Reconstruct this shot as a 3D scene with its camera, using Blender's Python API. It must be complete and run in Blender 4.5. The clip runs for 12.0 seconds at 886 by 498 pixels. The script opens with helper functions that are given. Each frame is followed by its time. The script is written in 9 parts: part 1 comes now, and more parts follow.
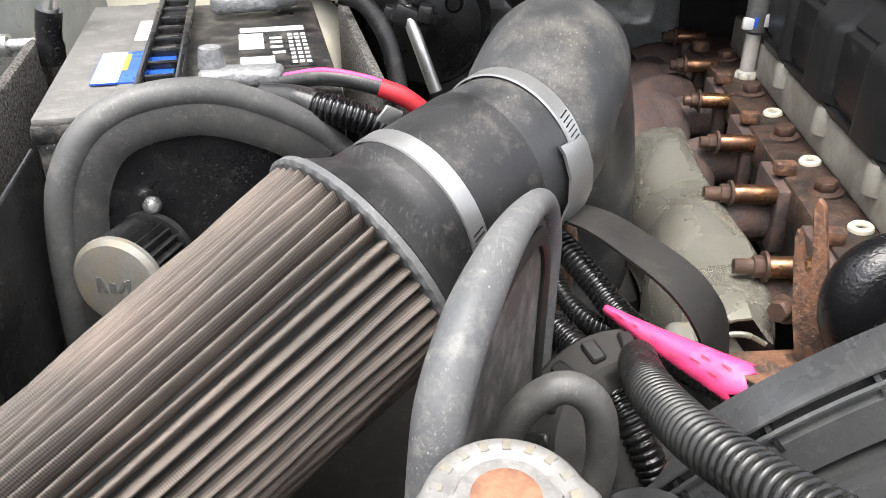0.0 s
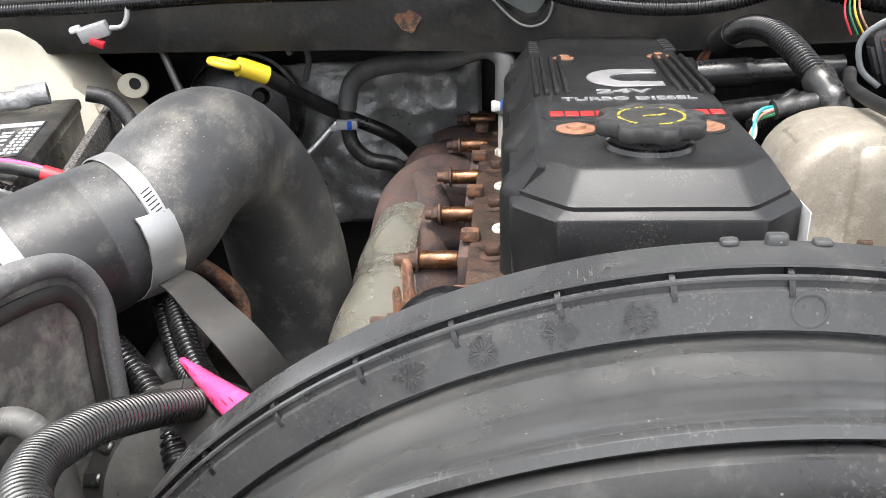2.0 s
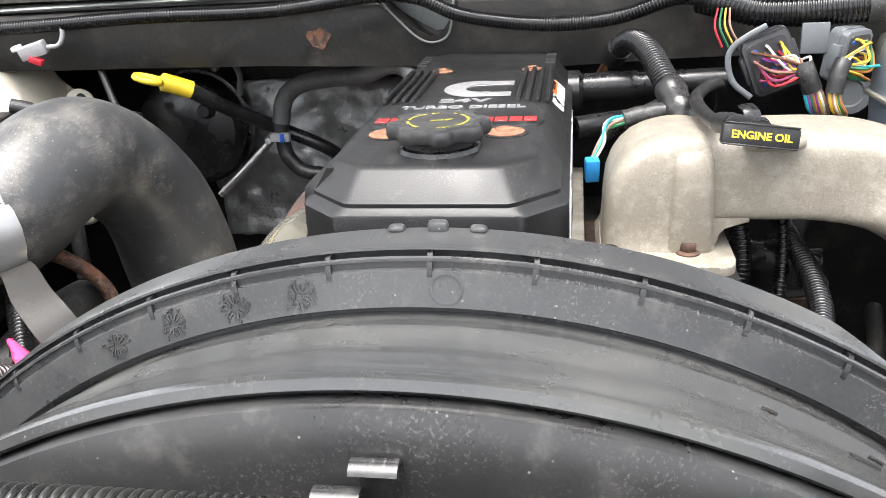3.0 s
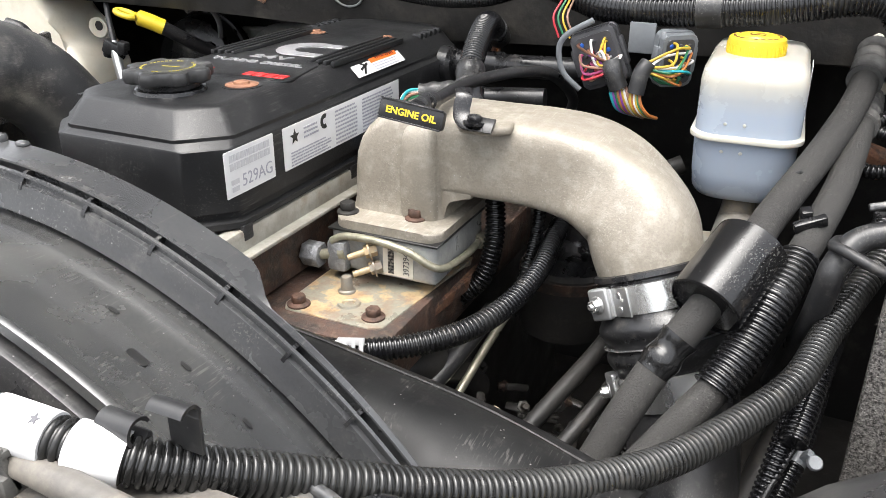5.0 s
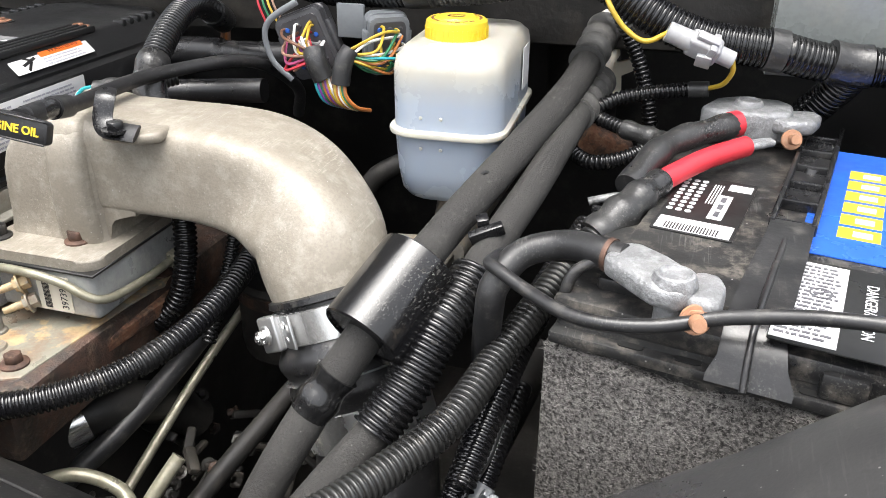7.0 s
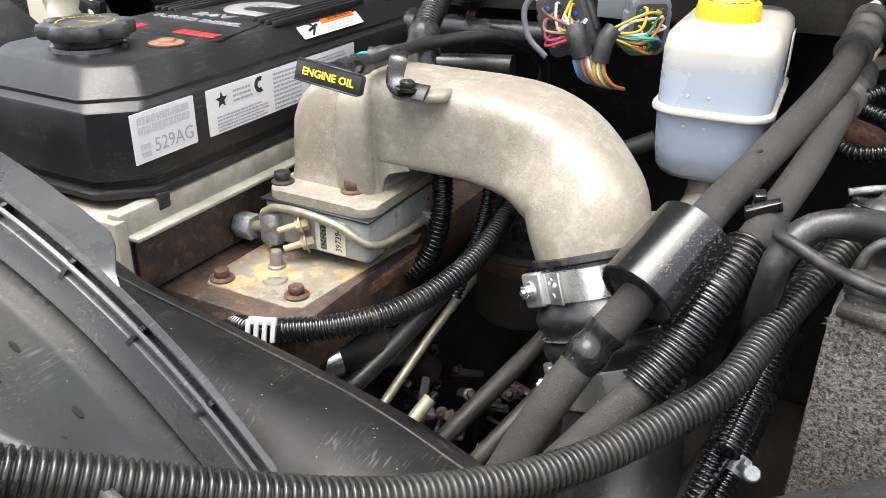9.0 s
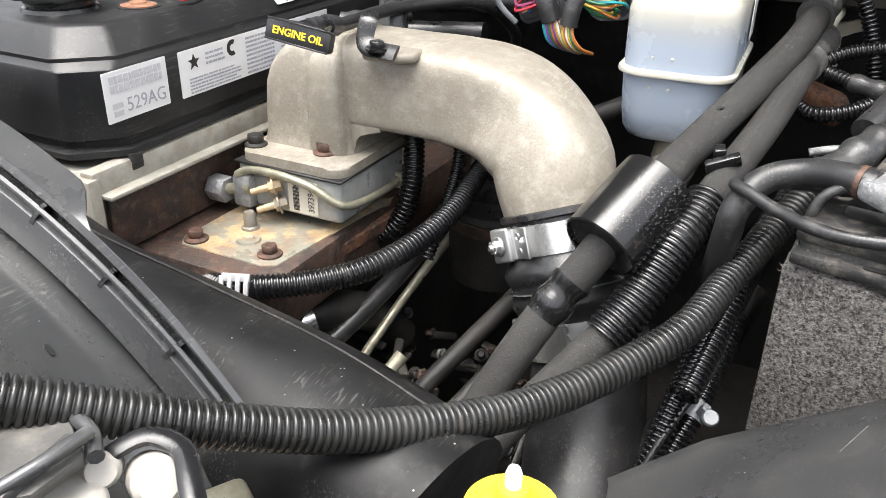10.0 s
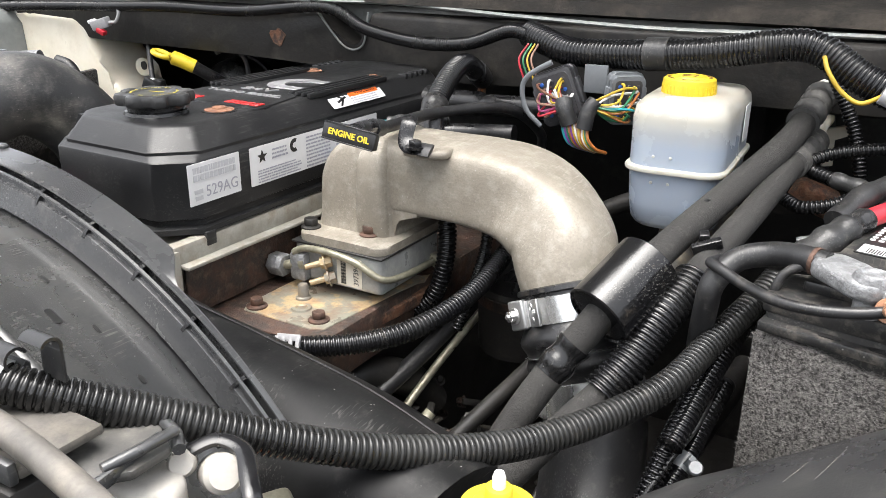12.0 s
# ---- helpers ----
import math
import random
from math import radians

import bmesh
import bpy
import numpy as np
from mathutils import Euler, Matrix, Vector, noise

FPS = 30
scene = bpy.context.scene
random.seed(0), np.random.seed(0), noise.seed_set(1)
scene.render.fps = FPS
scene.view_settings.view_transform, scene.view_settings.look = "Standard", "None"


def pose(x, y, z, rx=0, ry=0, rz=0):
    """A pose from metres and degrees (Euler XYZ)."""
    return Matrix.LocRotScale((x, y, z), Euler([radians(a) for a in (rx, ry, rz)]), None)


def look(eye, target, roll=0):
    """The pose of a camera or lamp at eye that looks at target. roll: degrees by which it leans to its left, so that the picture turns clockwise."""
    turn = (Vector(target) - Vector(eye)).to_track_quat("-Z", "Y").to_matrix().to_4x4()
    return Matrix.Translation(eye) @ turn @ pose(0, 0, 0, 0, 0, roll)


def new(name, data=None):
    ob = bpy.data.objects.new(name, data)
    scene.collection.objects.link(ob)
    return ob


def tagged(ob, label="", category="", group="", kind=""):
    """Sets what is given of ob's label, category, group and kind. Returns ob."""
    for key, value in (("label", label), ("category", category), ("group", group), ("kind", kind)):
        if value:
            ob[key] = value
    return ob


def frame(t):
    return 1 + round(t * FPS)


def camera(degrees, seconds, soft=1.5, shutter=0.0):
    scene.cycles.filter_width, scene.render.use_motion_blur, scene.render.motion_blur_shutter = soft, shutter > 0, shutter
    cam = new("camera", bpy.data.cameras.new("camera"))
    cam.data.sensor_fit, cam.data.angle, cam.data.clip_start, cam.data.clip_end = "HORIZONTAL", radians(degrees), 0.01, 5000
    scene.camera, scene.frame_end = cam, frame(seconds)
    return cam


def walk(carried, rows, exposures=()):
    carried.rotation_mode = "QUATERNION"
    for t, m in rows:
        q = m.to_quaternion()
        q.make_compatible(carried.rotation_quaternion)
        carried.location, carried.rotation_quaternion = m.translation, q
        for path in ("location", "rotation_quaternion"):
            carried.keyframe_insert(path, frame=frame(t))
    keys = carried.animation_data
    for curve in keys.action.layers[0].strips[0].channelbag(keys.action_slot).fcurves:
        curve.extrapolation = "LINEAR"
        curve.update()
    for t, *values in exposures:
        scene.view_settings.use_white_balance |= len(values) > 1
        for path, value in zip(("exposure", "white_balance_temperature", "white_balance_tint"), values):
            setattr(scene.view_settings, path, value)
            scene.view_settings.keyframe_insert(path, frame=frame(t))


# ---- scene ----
cam = camera(56.2, 12.0, 0.8)
PATH = [
    (0, (0.0000, 0.0000, 1.4000), (-0.1208, 1.7278, 0.4000), 0.00),
    (0.5, (0.0261, -0.0105, 1.4089), (-0.0783, 1.7417, 0.4503), 0.49),
    (1, (0.0884, -0.0163, 1.4120), (-0.0012, 1.7697, 0.5164), 0.23),
    (1.5, (0.1827, -0.0311, 1.4122), (0.0705, 1.7739, 0.5582), -0.90),
    (2, (0.2819, -0.0436, 1.4100), (0.1185, 1.7750, 0.5940), -2.19),
    (2.5, (0.3928, -0.0520, 1.4071), (0.1440, 1.7714, 0.6239), -3.44),
    (3, (0.4699, -0.0672, 1.4011), (0.1581, 1.7556, 0.6393), -3.31),
    (3.5, (0.5559, -0.1201, 1.3994), (0.1893, 1.7027, 0.6628), -1.68),
    (3.7, (0.605, -0.139, 1.405), (0.211, 1.679, 0.67), -1.2),
    (5.5, (0.937, 0.023, 1.409), (0.107, 1.632, 0.559), 0.2),
    (6, (0.969, 0.063, 1.405), (0.237, 1.709, 0.536), -0.2),
    (6.5, (0.996, 0.098, 1.406), (0.422, 1.804, 0.533), -0.0),
    (7, (1.003, 0.116, 1.406), (0.478, 1.832, 0.524), 0.4),
    (7.5, (0.956, 0.085, 1.402), (0.338, 1.764, 0.509), 0.9),
    (7.7, (0.947, 0.077, 1.401), (0.271, 1.731, 0.503), 0.7),
    (9.3, (0.935, 0.044, 1.384), (0.091, 1.628, 0.502), 0.7),
    (9.5, (0.942, 0.041, 1.379), (0.109, 1.623, 0.482), 0.8),
    (10, (0.954, 0.035, 1.377), (0.156, 1.628, 0.468), 1.0),
    (10.5, (0.965, 0.02, 1.394), (0.174, 1.642, 0.532), 1.0),
    (11, (0.971, 0.023, 1.393), (0.163, 1.656, 0.568), 1.0),
    (11.5, (0.985, -0.002, 1.398), (0.145, 1.625, 0.594), 1.1),
    (12, (1.021, -0.042, 1.402), (0.065, 1.569, 0.7), 0.5),
]
walk(cam, [(t, look(eye, target, roll)) for t, eye, target, roll in PATH],
     [(0.0, 1.87), (1.5, 1.94), (3.0, 2.34), (3.5, 2.34), (5.5, 1.86), (7.5, 1.94), (9.5, 2.02), (11.0, 1.98), (12.0, 1.80)])

# ---- world and light: an overcast day, the hood raised over the windscreen side ----
world = bpy.data.worlds.new("overcast")
scene.world = world
world.use_nodes = True
wn = world.node_tree.nodes
sky = wn.new("ShaderNodeTexSky")
sky.sky_type = 'NISHITA'
sky.sun_disc = False
sky.sun_elevation = radians(79)
sky.sun_rotation = radians(200)
sky.air_density, sky.dust_density, sky.ozone_density = 1.0, 6.0, 1.0
hue = wn.new("ShaderNodeHueSaturation")
hue.inputs["Saturation"].default_value = 0.25
world.node_tree.links.new(sky.outputs[0], hue.inputs["Color"])
world.node_tree.links.new(hue.outputs[0], wn["Background"].inputs[0])
wn["Background"].inputs[1].default_value = 0.15
sun = new("sun", bpy.data.lights.new("sun", 'SUN'))
sun.data.energy, sun.data.angle, sun.data.color = 1.1, radians(55), (1.0, 0.97, 0.92)
sun.matrix_world = look((0.4, -0.25, 5.0), (0.5, 0.5, 1.2))
scene.view_settings.exposure = 1.5

# ---- mesh tools ----
V = Vector
ORIGIN = V((0, 0, 0))      # where a group of things is set out from


def set_out(x=0.0, y=0.0, z=0.0):
    global ORIGIN
    ORIGIN = V((x, y, z))


def mesh_of(verts, faces, smooth=45):
    me = bpy.data.meshes.new("m")
    me.from_pydata([tuple(v) for v in verts], [], faces)
    me.update()
    if smooth:
        me.shade_smooth()
        me.set_sharp_from_angle(angle=radians(smooth))
    return me


def bm_mesh(bm, smooth=40):
    bmesh.ops.recalc_face_normals(bm, faces=bm.faces)
    me = bpy.data.meshes.new("m")
    bm.to_mesh(me)
    bm.free()
    if smooth:
        me.shade_smooth()
        me.set_sharp_from_angle(angle=radians(smooth))
    return me


def part(name, me, material, parent=None, label=""):
    """Links a mesh as one object, under a thing or a part where one is given."""
    if isinstance(me, bmesh.types.BMesh):
        me = bm_mesh(me)
    me.name = name
    if ORIGIN.length > 0:
        me.transform(Matrix.Translation(ORIGIN))
    if material is not None and not me.materials:
        me.materials.append(material)
    ob = new(name, me)
    if parent is not None:
        ob.parent = parent
        ob.matrix_parent_inverse = Matrix.Translation(-parent.location)
    if label:
        tagged(ob, label)
    return ob


def thing(name, me, material, label, category, group="", kind=""):
    return tagged(part(name, me, material), label, category, group, kind)


def base(name, at, label, category, group="", kind=""):
    """An empty at a thing's base, to hold its parts, which keep their world places."""
    ob = new(name)
    ob.empty_display_size = 0.02
    ob.location = V(at) + ORIGIN
    return tagged(ob, label, category, group, kind)


def spline(points, step=0.006):
    """Evenly spaced places on a smooth curve through the points."""
    p = [V(q) for q in points]
    p = [p[0] * 2 - p[1]] + p + [p[-1] * 2 - p[-2]]
    fine = []
    for i in range(1, len(p) - 2):
        n = max(4, int((p[i + 1] - p[i]).length / 0.003))
        for k in range(n):
            t = k / n
            fine.append(0.5 * ((2 * p[i]) + (p[i + 1] - p[i - 1]) * t + (2 * p[i - 1] - 5 * p[i] + 4 * p[i + 1] - p[i + 2]) * t * t
                               + (3 * p[i] - p[i - 1] - 3 * p[i + 1] + p[i + 2]) * t ** 3))
    fine.append(p[-2])
    d = [0.0]
    for a, b in zip(fine, fine[1:]):
        d.append(d[-1] + (b - a).length)
    n = max(2, int(round(d[-1] / step)))
    want = [d[-1] * i / n for i in range(n + 1)]
    out = [V([np.interp(w, d, [f[c] for f in fine]) for c in range(3)]) for w in want]
    return out, want


def sweep(points, radius, seg=14, step=0.006, flat=1.0, cap=True, up=None, raw=None):
    """A tube along a curve; radius is a number or a function of the length along it. flat squeezes it across."""
    path, along = raw if raw else spline(points, step)
    fn = radius if callable(radius) else (lambda s: radius)
    t0 = (path[1] - path[0]).normalized()
    side = V(up) if up else (V((0, 0, 1)) if abs(t0.z) < 0.9 else V((1, 0, 0)))
    nrm = (side - t0 * side.dot(t0)).normalized()
    verts, faces = [], []
    for i, c in enumerate(path):
        t = (path[min(i + 1, len(path) - 1)] - path[max(i - 1, 0)]).normalized()
        nrm = (nrm - t * nrm.dot(t)).normalized()
        bn = t.cross(nrm)
        r = fn(along[i])
        for k in range(seg):
            a = 2 * math.pi * k / seg
            verts.append(c + nrm * (r * flat * math.cos(a)) + bn * (r * math.sin(a)))
    for i in range(len(path) - 1):
        for k in range(seg):
            a, b = i * seg + k, i * seg + (k + 1) % seg
            faces.append((a, b, b + seg, a + seg))
    if cap:
        faces.append(tuple(range(seg - 1, -1, -1)))
        n = (len(path) - 1) * seg
        faces.append(tuple(range(n, n + seg)))
    return mesh_of(verts, faces, 50)


def corrugated(points, r, pitch=0.0046, depth=0.0016, seg=18):
    """Split loom: flat-topped ridges along a curve, with narrow grooves."""
    path, along = spline(points, pitch / 6)
    prof = [r - depth * 0.18, r, r, r - depth * 0.18, r - depth, r - depth]
    return sweep(None, lambda s: prof[int(round(s / (along[-1] / (len(along) - 1)))) % 6], seg, raw=(path, along))


def lathe(profile, at=(0, 0, 0), axis=(0, 0, 1), seg=32, a0=0.0, a1=360.0, smooth=35):
    """Turns a profile of (radius, height) pairs round an axis."""
    q = V(axis).to_track_quat('Z', 'Y').to_matrix()
    full = abs(a1 - a0) > 359
    n = seg if full else seg + 1
    verts, faces = [], []
    for k in range(n):
        a = radians(a0 + (a1 - a0) * k / seg)
        for r, h in profile:
            verts.append(V(at) + q @ V((r * math.cos(a), r * math.sin(a), h)))
    m = len(profile)
    for k in range(seg):
        j = (k + 1) % n
        for i in range(m - 1):
            faces.append((k * m + i, j * m + i, j * m + i + 1, k * m + i + 1))
    bm = bmesh.new()
    vs = [bm.verts.new(v) for v in verts]
    for f in faces:
        try:
            bm.faces.new([vs[i] for i in f])
        except ValueError:
            pass
    bmesh.ops.remove_doubles(bm, verts=bm.verts, dist=1e-5)
    return bm_mesh(bm, smooth)


def box(size, m=Matrix(), bevel=0.002, segments=2):
    """A bevelled box, centred, at the pose m."""
    bm = bmesh.new()
    bmesh.ops.create_cube(bm, size=1.0)
    for v in bm.verts:
        v.co = V((v.co.x * size[0], v.co.y * size[1], v.co.z * size[2]))
    if bevel:
        bmesh.ops.bevel(bm, geom=list(bm.edges), offset=bevel, segments=segments, affect='EDGES', profile=0.5)
    bmesh.ops.transform(bm, matrix=m, verts=bm.verts)
    return bm_mesh(bm, 40)


def prism(outline, depth, m=Matrix(), bevel=0.0, segments=2):
    """An outline in x, y, raised by depth along z, at the pose m."""
    bm = bmesh.new()
    lo = [bm.verts.new((x, y, 0)) for x, y in outline]
    hi = [bm.verts.new((x, y, depth)) for x, y in outline]
    bm.faces.new(lo[::-1])
    bm.faces.new(hi)
    for i in range(len(lo)):
        j = (i + 1) % len(lo)
        bm.faces.new((lo[i], lo[j], hi[j], hi[i]))
    if bevel:
        bmesh.ops.bevel(bm, geom=list(bm.edges), offset=bevel, segments=segments, affect='EDGES', profile=0.5)
    bmesh.ops.transform(bm, matrix=m, verts=bm.verts)
    return bm_mesh(bm, 40)


def rounded(w, h, r, n=5, cx=0.0, cy=0.0):
    """The outline of a rounded rectangle."""
    out = []
    for sx, sy, a in ((1, 1, 0), (-1, 1, 90), (-1, -1, 180), (1, -1, 270)):
        for k in range(n + 1):
            t = radians(a + 90 * k / n)
            out.append((cx + sx * (w / 2 - r) + r * math.cos(t), cy + sy * (h / 2 - r) + r * math.sin(t)))
    return out


def loft(rings, cap=True, smooth=45, closed=True):
    """Joins rings with equal counts of places into one skin."""
    n = len(rings[0])
    verts = [v for r in rings for v in r]
    faces = []
    for i in range(len(rings) - 1):
        for k in range(n if closed else n - 1):
            a, b = i * n + k, i * n + (k + 1) % n
            faces.append((a, b, b + n, a + n))
    if cap:
        faces.append(tuple(range(n - 1, -1, -1)))
        faces.append(tuple(range((len(rings) - 1) * n, len(rings) * n)))
    bm = bmesh.new()
    vs = [bm.verts.new(v) for v in verts]
    for f in faces:
        bm.faces.new([vs[i] for i in f])
    return bm_mesh(bm, smooth)


def joined(meshes, smooth=40):
    bm = bmesh.new()
    for me in meshes:
        bm.from_mesh(me)
        bpy.data.meshes.remove(me)
    me = bpy.data.meshes.new("m")
    bm.to_mesh(me)
    bm.free()
    if smooth:
        me.shade_smooth()
        me.set_sharp_from_angle(angle=radians(smooth))
    return me


def frame_of(x, y, at):
    """The pose with its x and y axes as given and its origin at a place."""
    x = V(x).normalized()
    z = x.cross(V(y)).normalized()
    y = z.cross(x)
    return Matrix.Translation(at) @ Matrix((x, y, z)).transposed().to_4x4()


def letters(text, size, m, raise_by=0.0004, stretch=1.0, bold=0.0):
    """A word in the built-in font as a mesh; it lies in the pose's x, y plane, centred."""
    cu = bpy.data.curves.new("w", 'FONT')
    cu.body, cu.size, cu.extrude, cu.offset = text, size, raise_by, bold
    cu.align_x, cu.align_y = 'CENTER', 'CENTER'
    cu.resolution_u = 3
    ob = new("w", cu)
    bpy.context.view_layer.update()
    me = bpy.data.meshes.new_from_object(ob.evaluated_get(bpy.context.evaluated_depsgraph_get()))
    bpy.data.objects.remove(ob)
    bpy.data.curves.remove(cu)
    me.transform(m @ Matrix.Diagonal((stretch, 1, 1, 1)))
    me.materials.clear()
    return me


def bars(rows, m, thick=0.0003):
    """Plain printed bars, each (x, y, width, height), as one mesh in the pose's x, y plane."""
    verts, faces = [], []
    for x, y, w, h in rows:
        i = len(verts)
        for z in (0, thick):
            verts += [m @ V((x - w / 2, y - h / 2, z)), m @ V((x + w / 2, y - h / 2, z)), m @ V((x + w / 2, y + h / 2, z)), m @ V((x - w / 2, y + h / 2, z))]
        faces += [(i + 4, i + 5, i + 6, i + 7), (i, i + 1, i + 5, i + 4), (i + 1, i + 2, i + 6, i + 5), (i + 2, i + 3, i + 7, i + 6), (i + 3, i, i + 4, i + 7)]
    return mesh_of(verts, faces, 0)


def text_lines(x0, x1, y0, y1, count, rng, fill=0.85, height=0.45):
    """Bars that stand for lines of small print in a block."""
    out, dy = [], (y1 - y0) / count
    for i in range(count):
        y, x = y0 + dy * (i + 0.5), x0
        end = x0 + (x1 - x0) * rng.uniform(fill, 1.0)
        while x < end - 0.001:
            w = min(rng.uniform(0.0015, 0.006), end - x)
            out.append((x + w / 2, y, w, abs(dy) * height))
            x += w + 0.0009
    return out


def hexagon(r):
    return [(r * math.cos(radians(60 * k)), r * math.sin(radians(60 * k))) for k in range(6)]


def bolt(at, axis, material, r=0.008, h=0.007, flange=1.35, label="rusty hex flange bolt", stem=0.0, parent=None, group="bolts"):
    """A hex-head flange bolt."""
    m = Matrix.Translation(at) @ V(axis).to_track_quat('Z', 'Y').to_matrix().to_4x4()
    pieces = [prism(hexagon(r), h, m @ pose(0, 0, 0.002, 0, 0, 20), 0.0008, 1), lathe([(0, -stem), (r * flange, -stem), (r * flange, 0.0015), (r, 0.003), (0, 0.003)], at, axis, 18)]
    me = joined(pieces)
    if parent is not None:
        return part("bolt", me, material, parent)
    return thing("bolt", me, material, label, "bolt", group)

# ---- materials ----
def surface(name, colour, colour2=None, rough=0.5, metal=0.0, big=14.0, fine=220.0, mix=0.5, bump=0.1, dist=0.0004, dust=None, dust_amount=0.0,
            rough_var=0.15, coat=0.0, spec=0.5, fine_mix=0.25, sss=0.0, dust_scale=30.0, sharp=0.12, speck=0.0, scuff=0.0, scuff_colour=(0.30, 0.29, 0.27)):
    """Two colours mixed by broad blotches and fine grain, with dust or stains in patches, uneven gloss and a fine relief."""
    m = bpy.data.materials.new(name)
    m.use_nodes = True
    n, l = m.node_tree.nodes, m.node_tree.links
    b = n["Principled BSDF"]
    geo = n.new("ShaderNodeTexCoord")

    def noise_node(scale, detail=6.0, ruff=0.6):
        t = n.new("ShaderNodeTexNoise")
        t.inputs["Scale"].default_value, t.inputs["Detail"].default_value, t.inputs["Roughness"].default_value = scale, detail, ruff
        l.new(geo.outputs["Object"], t.inputs["Vector"])
        return t

    def ramp(src, lo, hi):
        r = n.new("ShaderNodeMapRange")
        r.inputs["From Min"].default_value, r.inputs["From Max"].default_value = lo, hi
        l.new(src, r.inputs["Value"])
        return r.outputs["Result"]

    def blend(fac, a, c):
        x = n.new("ShaderNodeMix")
        x.data_type = 'RGBA'
        l.new(fac, x.inputs["Factor"])
        for sock, val in ((x.inputs["A"], a), (x.inputs["B"], c)):
            if isinstance(val, tuple):
                sock.default_value = (*val, 1)
            else:
                l.new(val, sock)
        return x.outputs["Result"]

    def scaled(src, k):
        x = n.new("ShaderNodeMath")
        x.operation = 'MULTIPLY'
        x.inputs[1].default_value = k
        l.new(src, x.inputs[0])
        return x.outputs[0]

    colour2 = colour2 or tuple(c * 0.75 for c in colour)
    broad, grain = noise_node(big), noise_node(fine, 3.0)
    col = blend(ramp(broad.outputs[0], mix - sharp, mix + sharp), colour, colour2)
    dark = tuple(c * 0.6 for c in colour)
    col = blend(scaled(ramp(grain.outputs[0], 0.45, 0.65), fine_mix), col, dark)
    if dust:
        patch = noise_node(dust_scale, 8.0, 0.7)
        f = scaled(ramp(patch.outputs[0], 0.62 - dust_amount * 0.4, 0.75 - dust_amount * 0.2), min(1.0, dust_amount * 1.6))
        col = blend(f, col, dust)
    if speck:
        cells = n.new("ShaderNodeTexVoronoi")
        cells.inputs["Scale"].default_value = 160.0
        l.new(geo.outputs["Object"], cells.inputs["Vector"])
        spot = ramp(cells.outputs["Distance"], 0.11, 0.05)
        thin = ramp(noise_node(45.0, 2.0).outputs[0], 0.52, 0.60)
        both = n.new("ShaderNodeMath")
        both.operation = 'MULTIPLY'
        l.new(spot, both.inputs[0])
        l.new(thin, both.inputs[1])
        col = blend(scaled(both.outputs[0], speck), col, (0.45, 0.44, 0.42))
    if scuff:
        # fine pale scratches in two directions, in patches
        worn = ramp(noise_node(26.0, 4.0).outputs[0], 0.47, 0.62)
        for turn in ((0.3, 0.5, 0.9), (1.2, 0.2, -0.6)):
            lay = n.new("ShaderNodeMapping")
            lay.inputs["Rotation"].default_value, lay.inputs["Scale"].default_value = turn, (620.0, 34.0, 620.0)
            l.new(geo.outputs["Object"], lay.inputs["Vector"])
            hair = n.new("ShaderNodeTexNoise")
            hair.inputs["Scale"].default_value, hair.inputs["Detail"].default_value = 1.0, 2.0
            l.new(lay.outputs[0], hair.inputs["Vector"])
            both = n.new("ShaderNodeMath")
            both.operation = 'MULTIPLY'
            l.new(ramp(hair.outputs[0], 0.60, 0.70), both.inputs[0])
            l.new(worn, both.inputs[1])
            col = blend(scaled(both.outputs[0], scuff), col, scuff_colour)
    l.new(col, b.inputs["Base Color"])
    rr = n.new("ShaderNodeMapRange")
    rr.inputs["From Min"].default_value, rr.inputs["From Max"].default_value = 0.35, 0.65
    rr.inputs["To Min"].default_value, rr.inputs["To Max"].default_value = max(0.03, rough - rough_var), min(1.0, rough + rough_var)
    l.new(broad.outputs[0], rr.inputs["Value"])
    l.new(rr.outputs["Result"], b.inputs["Roughness"])
    b.inputs["Metallic"].default_value = metal
    b.inputs["Coat Weight"].default_value = coat
    b.inputs["Coat Roughness"].default_value = 0.2
    b.inputs["Specular IOR Level"].default_value = spec
    if sss:
        b.inputs["Subsurface Weight"].default_value = sss
        b.inputs["Subsurface Radius"].default_value = (0.01, 0.008, 0.006)
        b.inputs["Subsurface Scale"].default_value = 1.0
    bp = n.new("ShaderNodeBump")
    bp.inputs["Strength"].default_value, bp.inputs["Distance"].default_value = bump, dist
    l.new(grain.outputs[0], bp.inputs["Height"])
    l.new(bp.outputs[0], b.inputs["Normal"])
    return m


DUST = (0.30, 0.27, 0.23)
M = {}
M["plastic"] = surface("black_plastic", (0.009, 0.009, 0.010), (0.014, 0.014, 0.015), 0.28, dust=(0.15, 0.14, 0.125), dust_amount=0.14, fine=400, bump=0.25, fine_mix=0.1, speck=0.3, dust_scale=60, scuff=0.15)
M["cover"] = surface("moulded_black_cover", (0.012, 0.0122, 0.013), (0.017, 0.0172, 0.018), 0.38, dust=(0.17, 0.168, 0.16), dust_amount=0.1, fine=900, bump=0.35, fine_mix=0.1, rough_var=0.1, dust_scale=50, spec=0.36, scuff=0.12)
M["shroud"] = surface("shroud_plastic", (0.036, 0.037, 0.039), (0.054, 0.055, 0.056), 0.30, dust=(0.20, 0.19, 0.175), dust_amount=0.15, fine=420, bump=0.12, fine_mix=0.25, big=7, speck=0.35, coat=0.5, spec=0.6, rough_var=0.08, scuff=0.16)
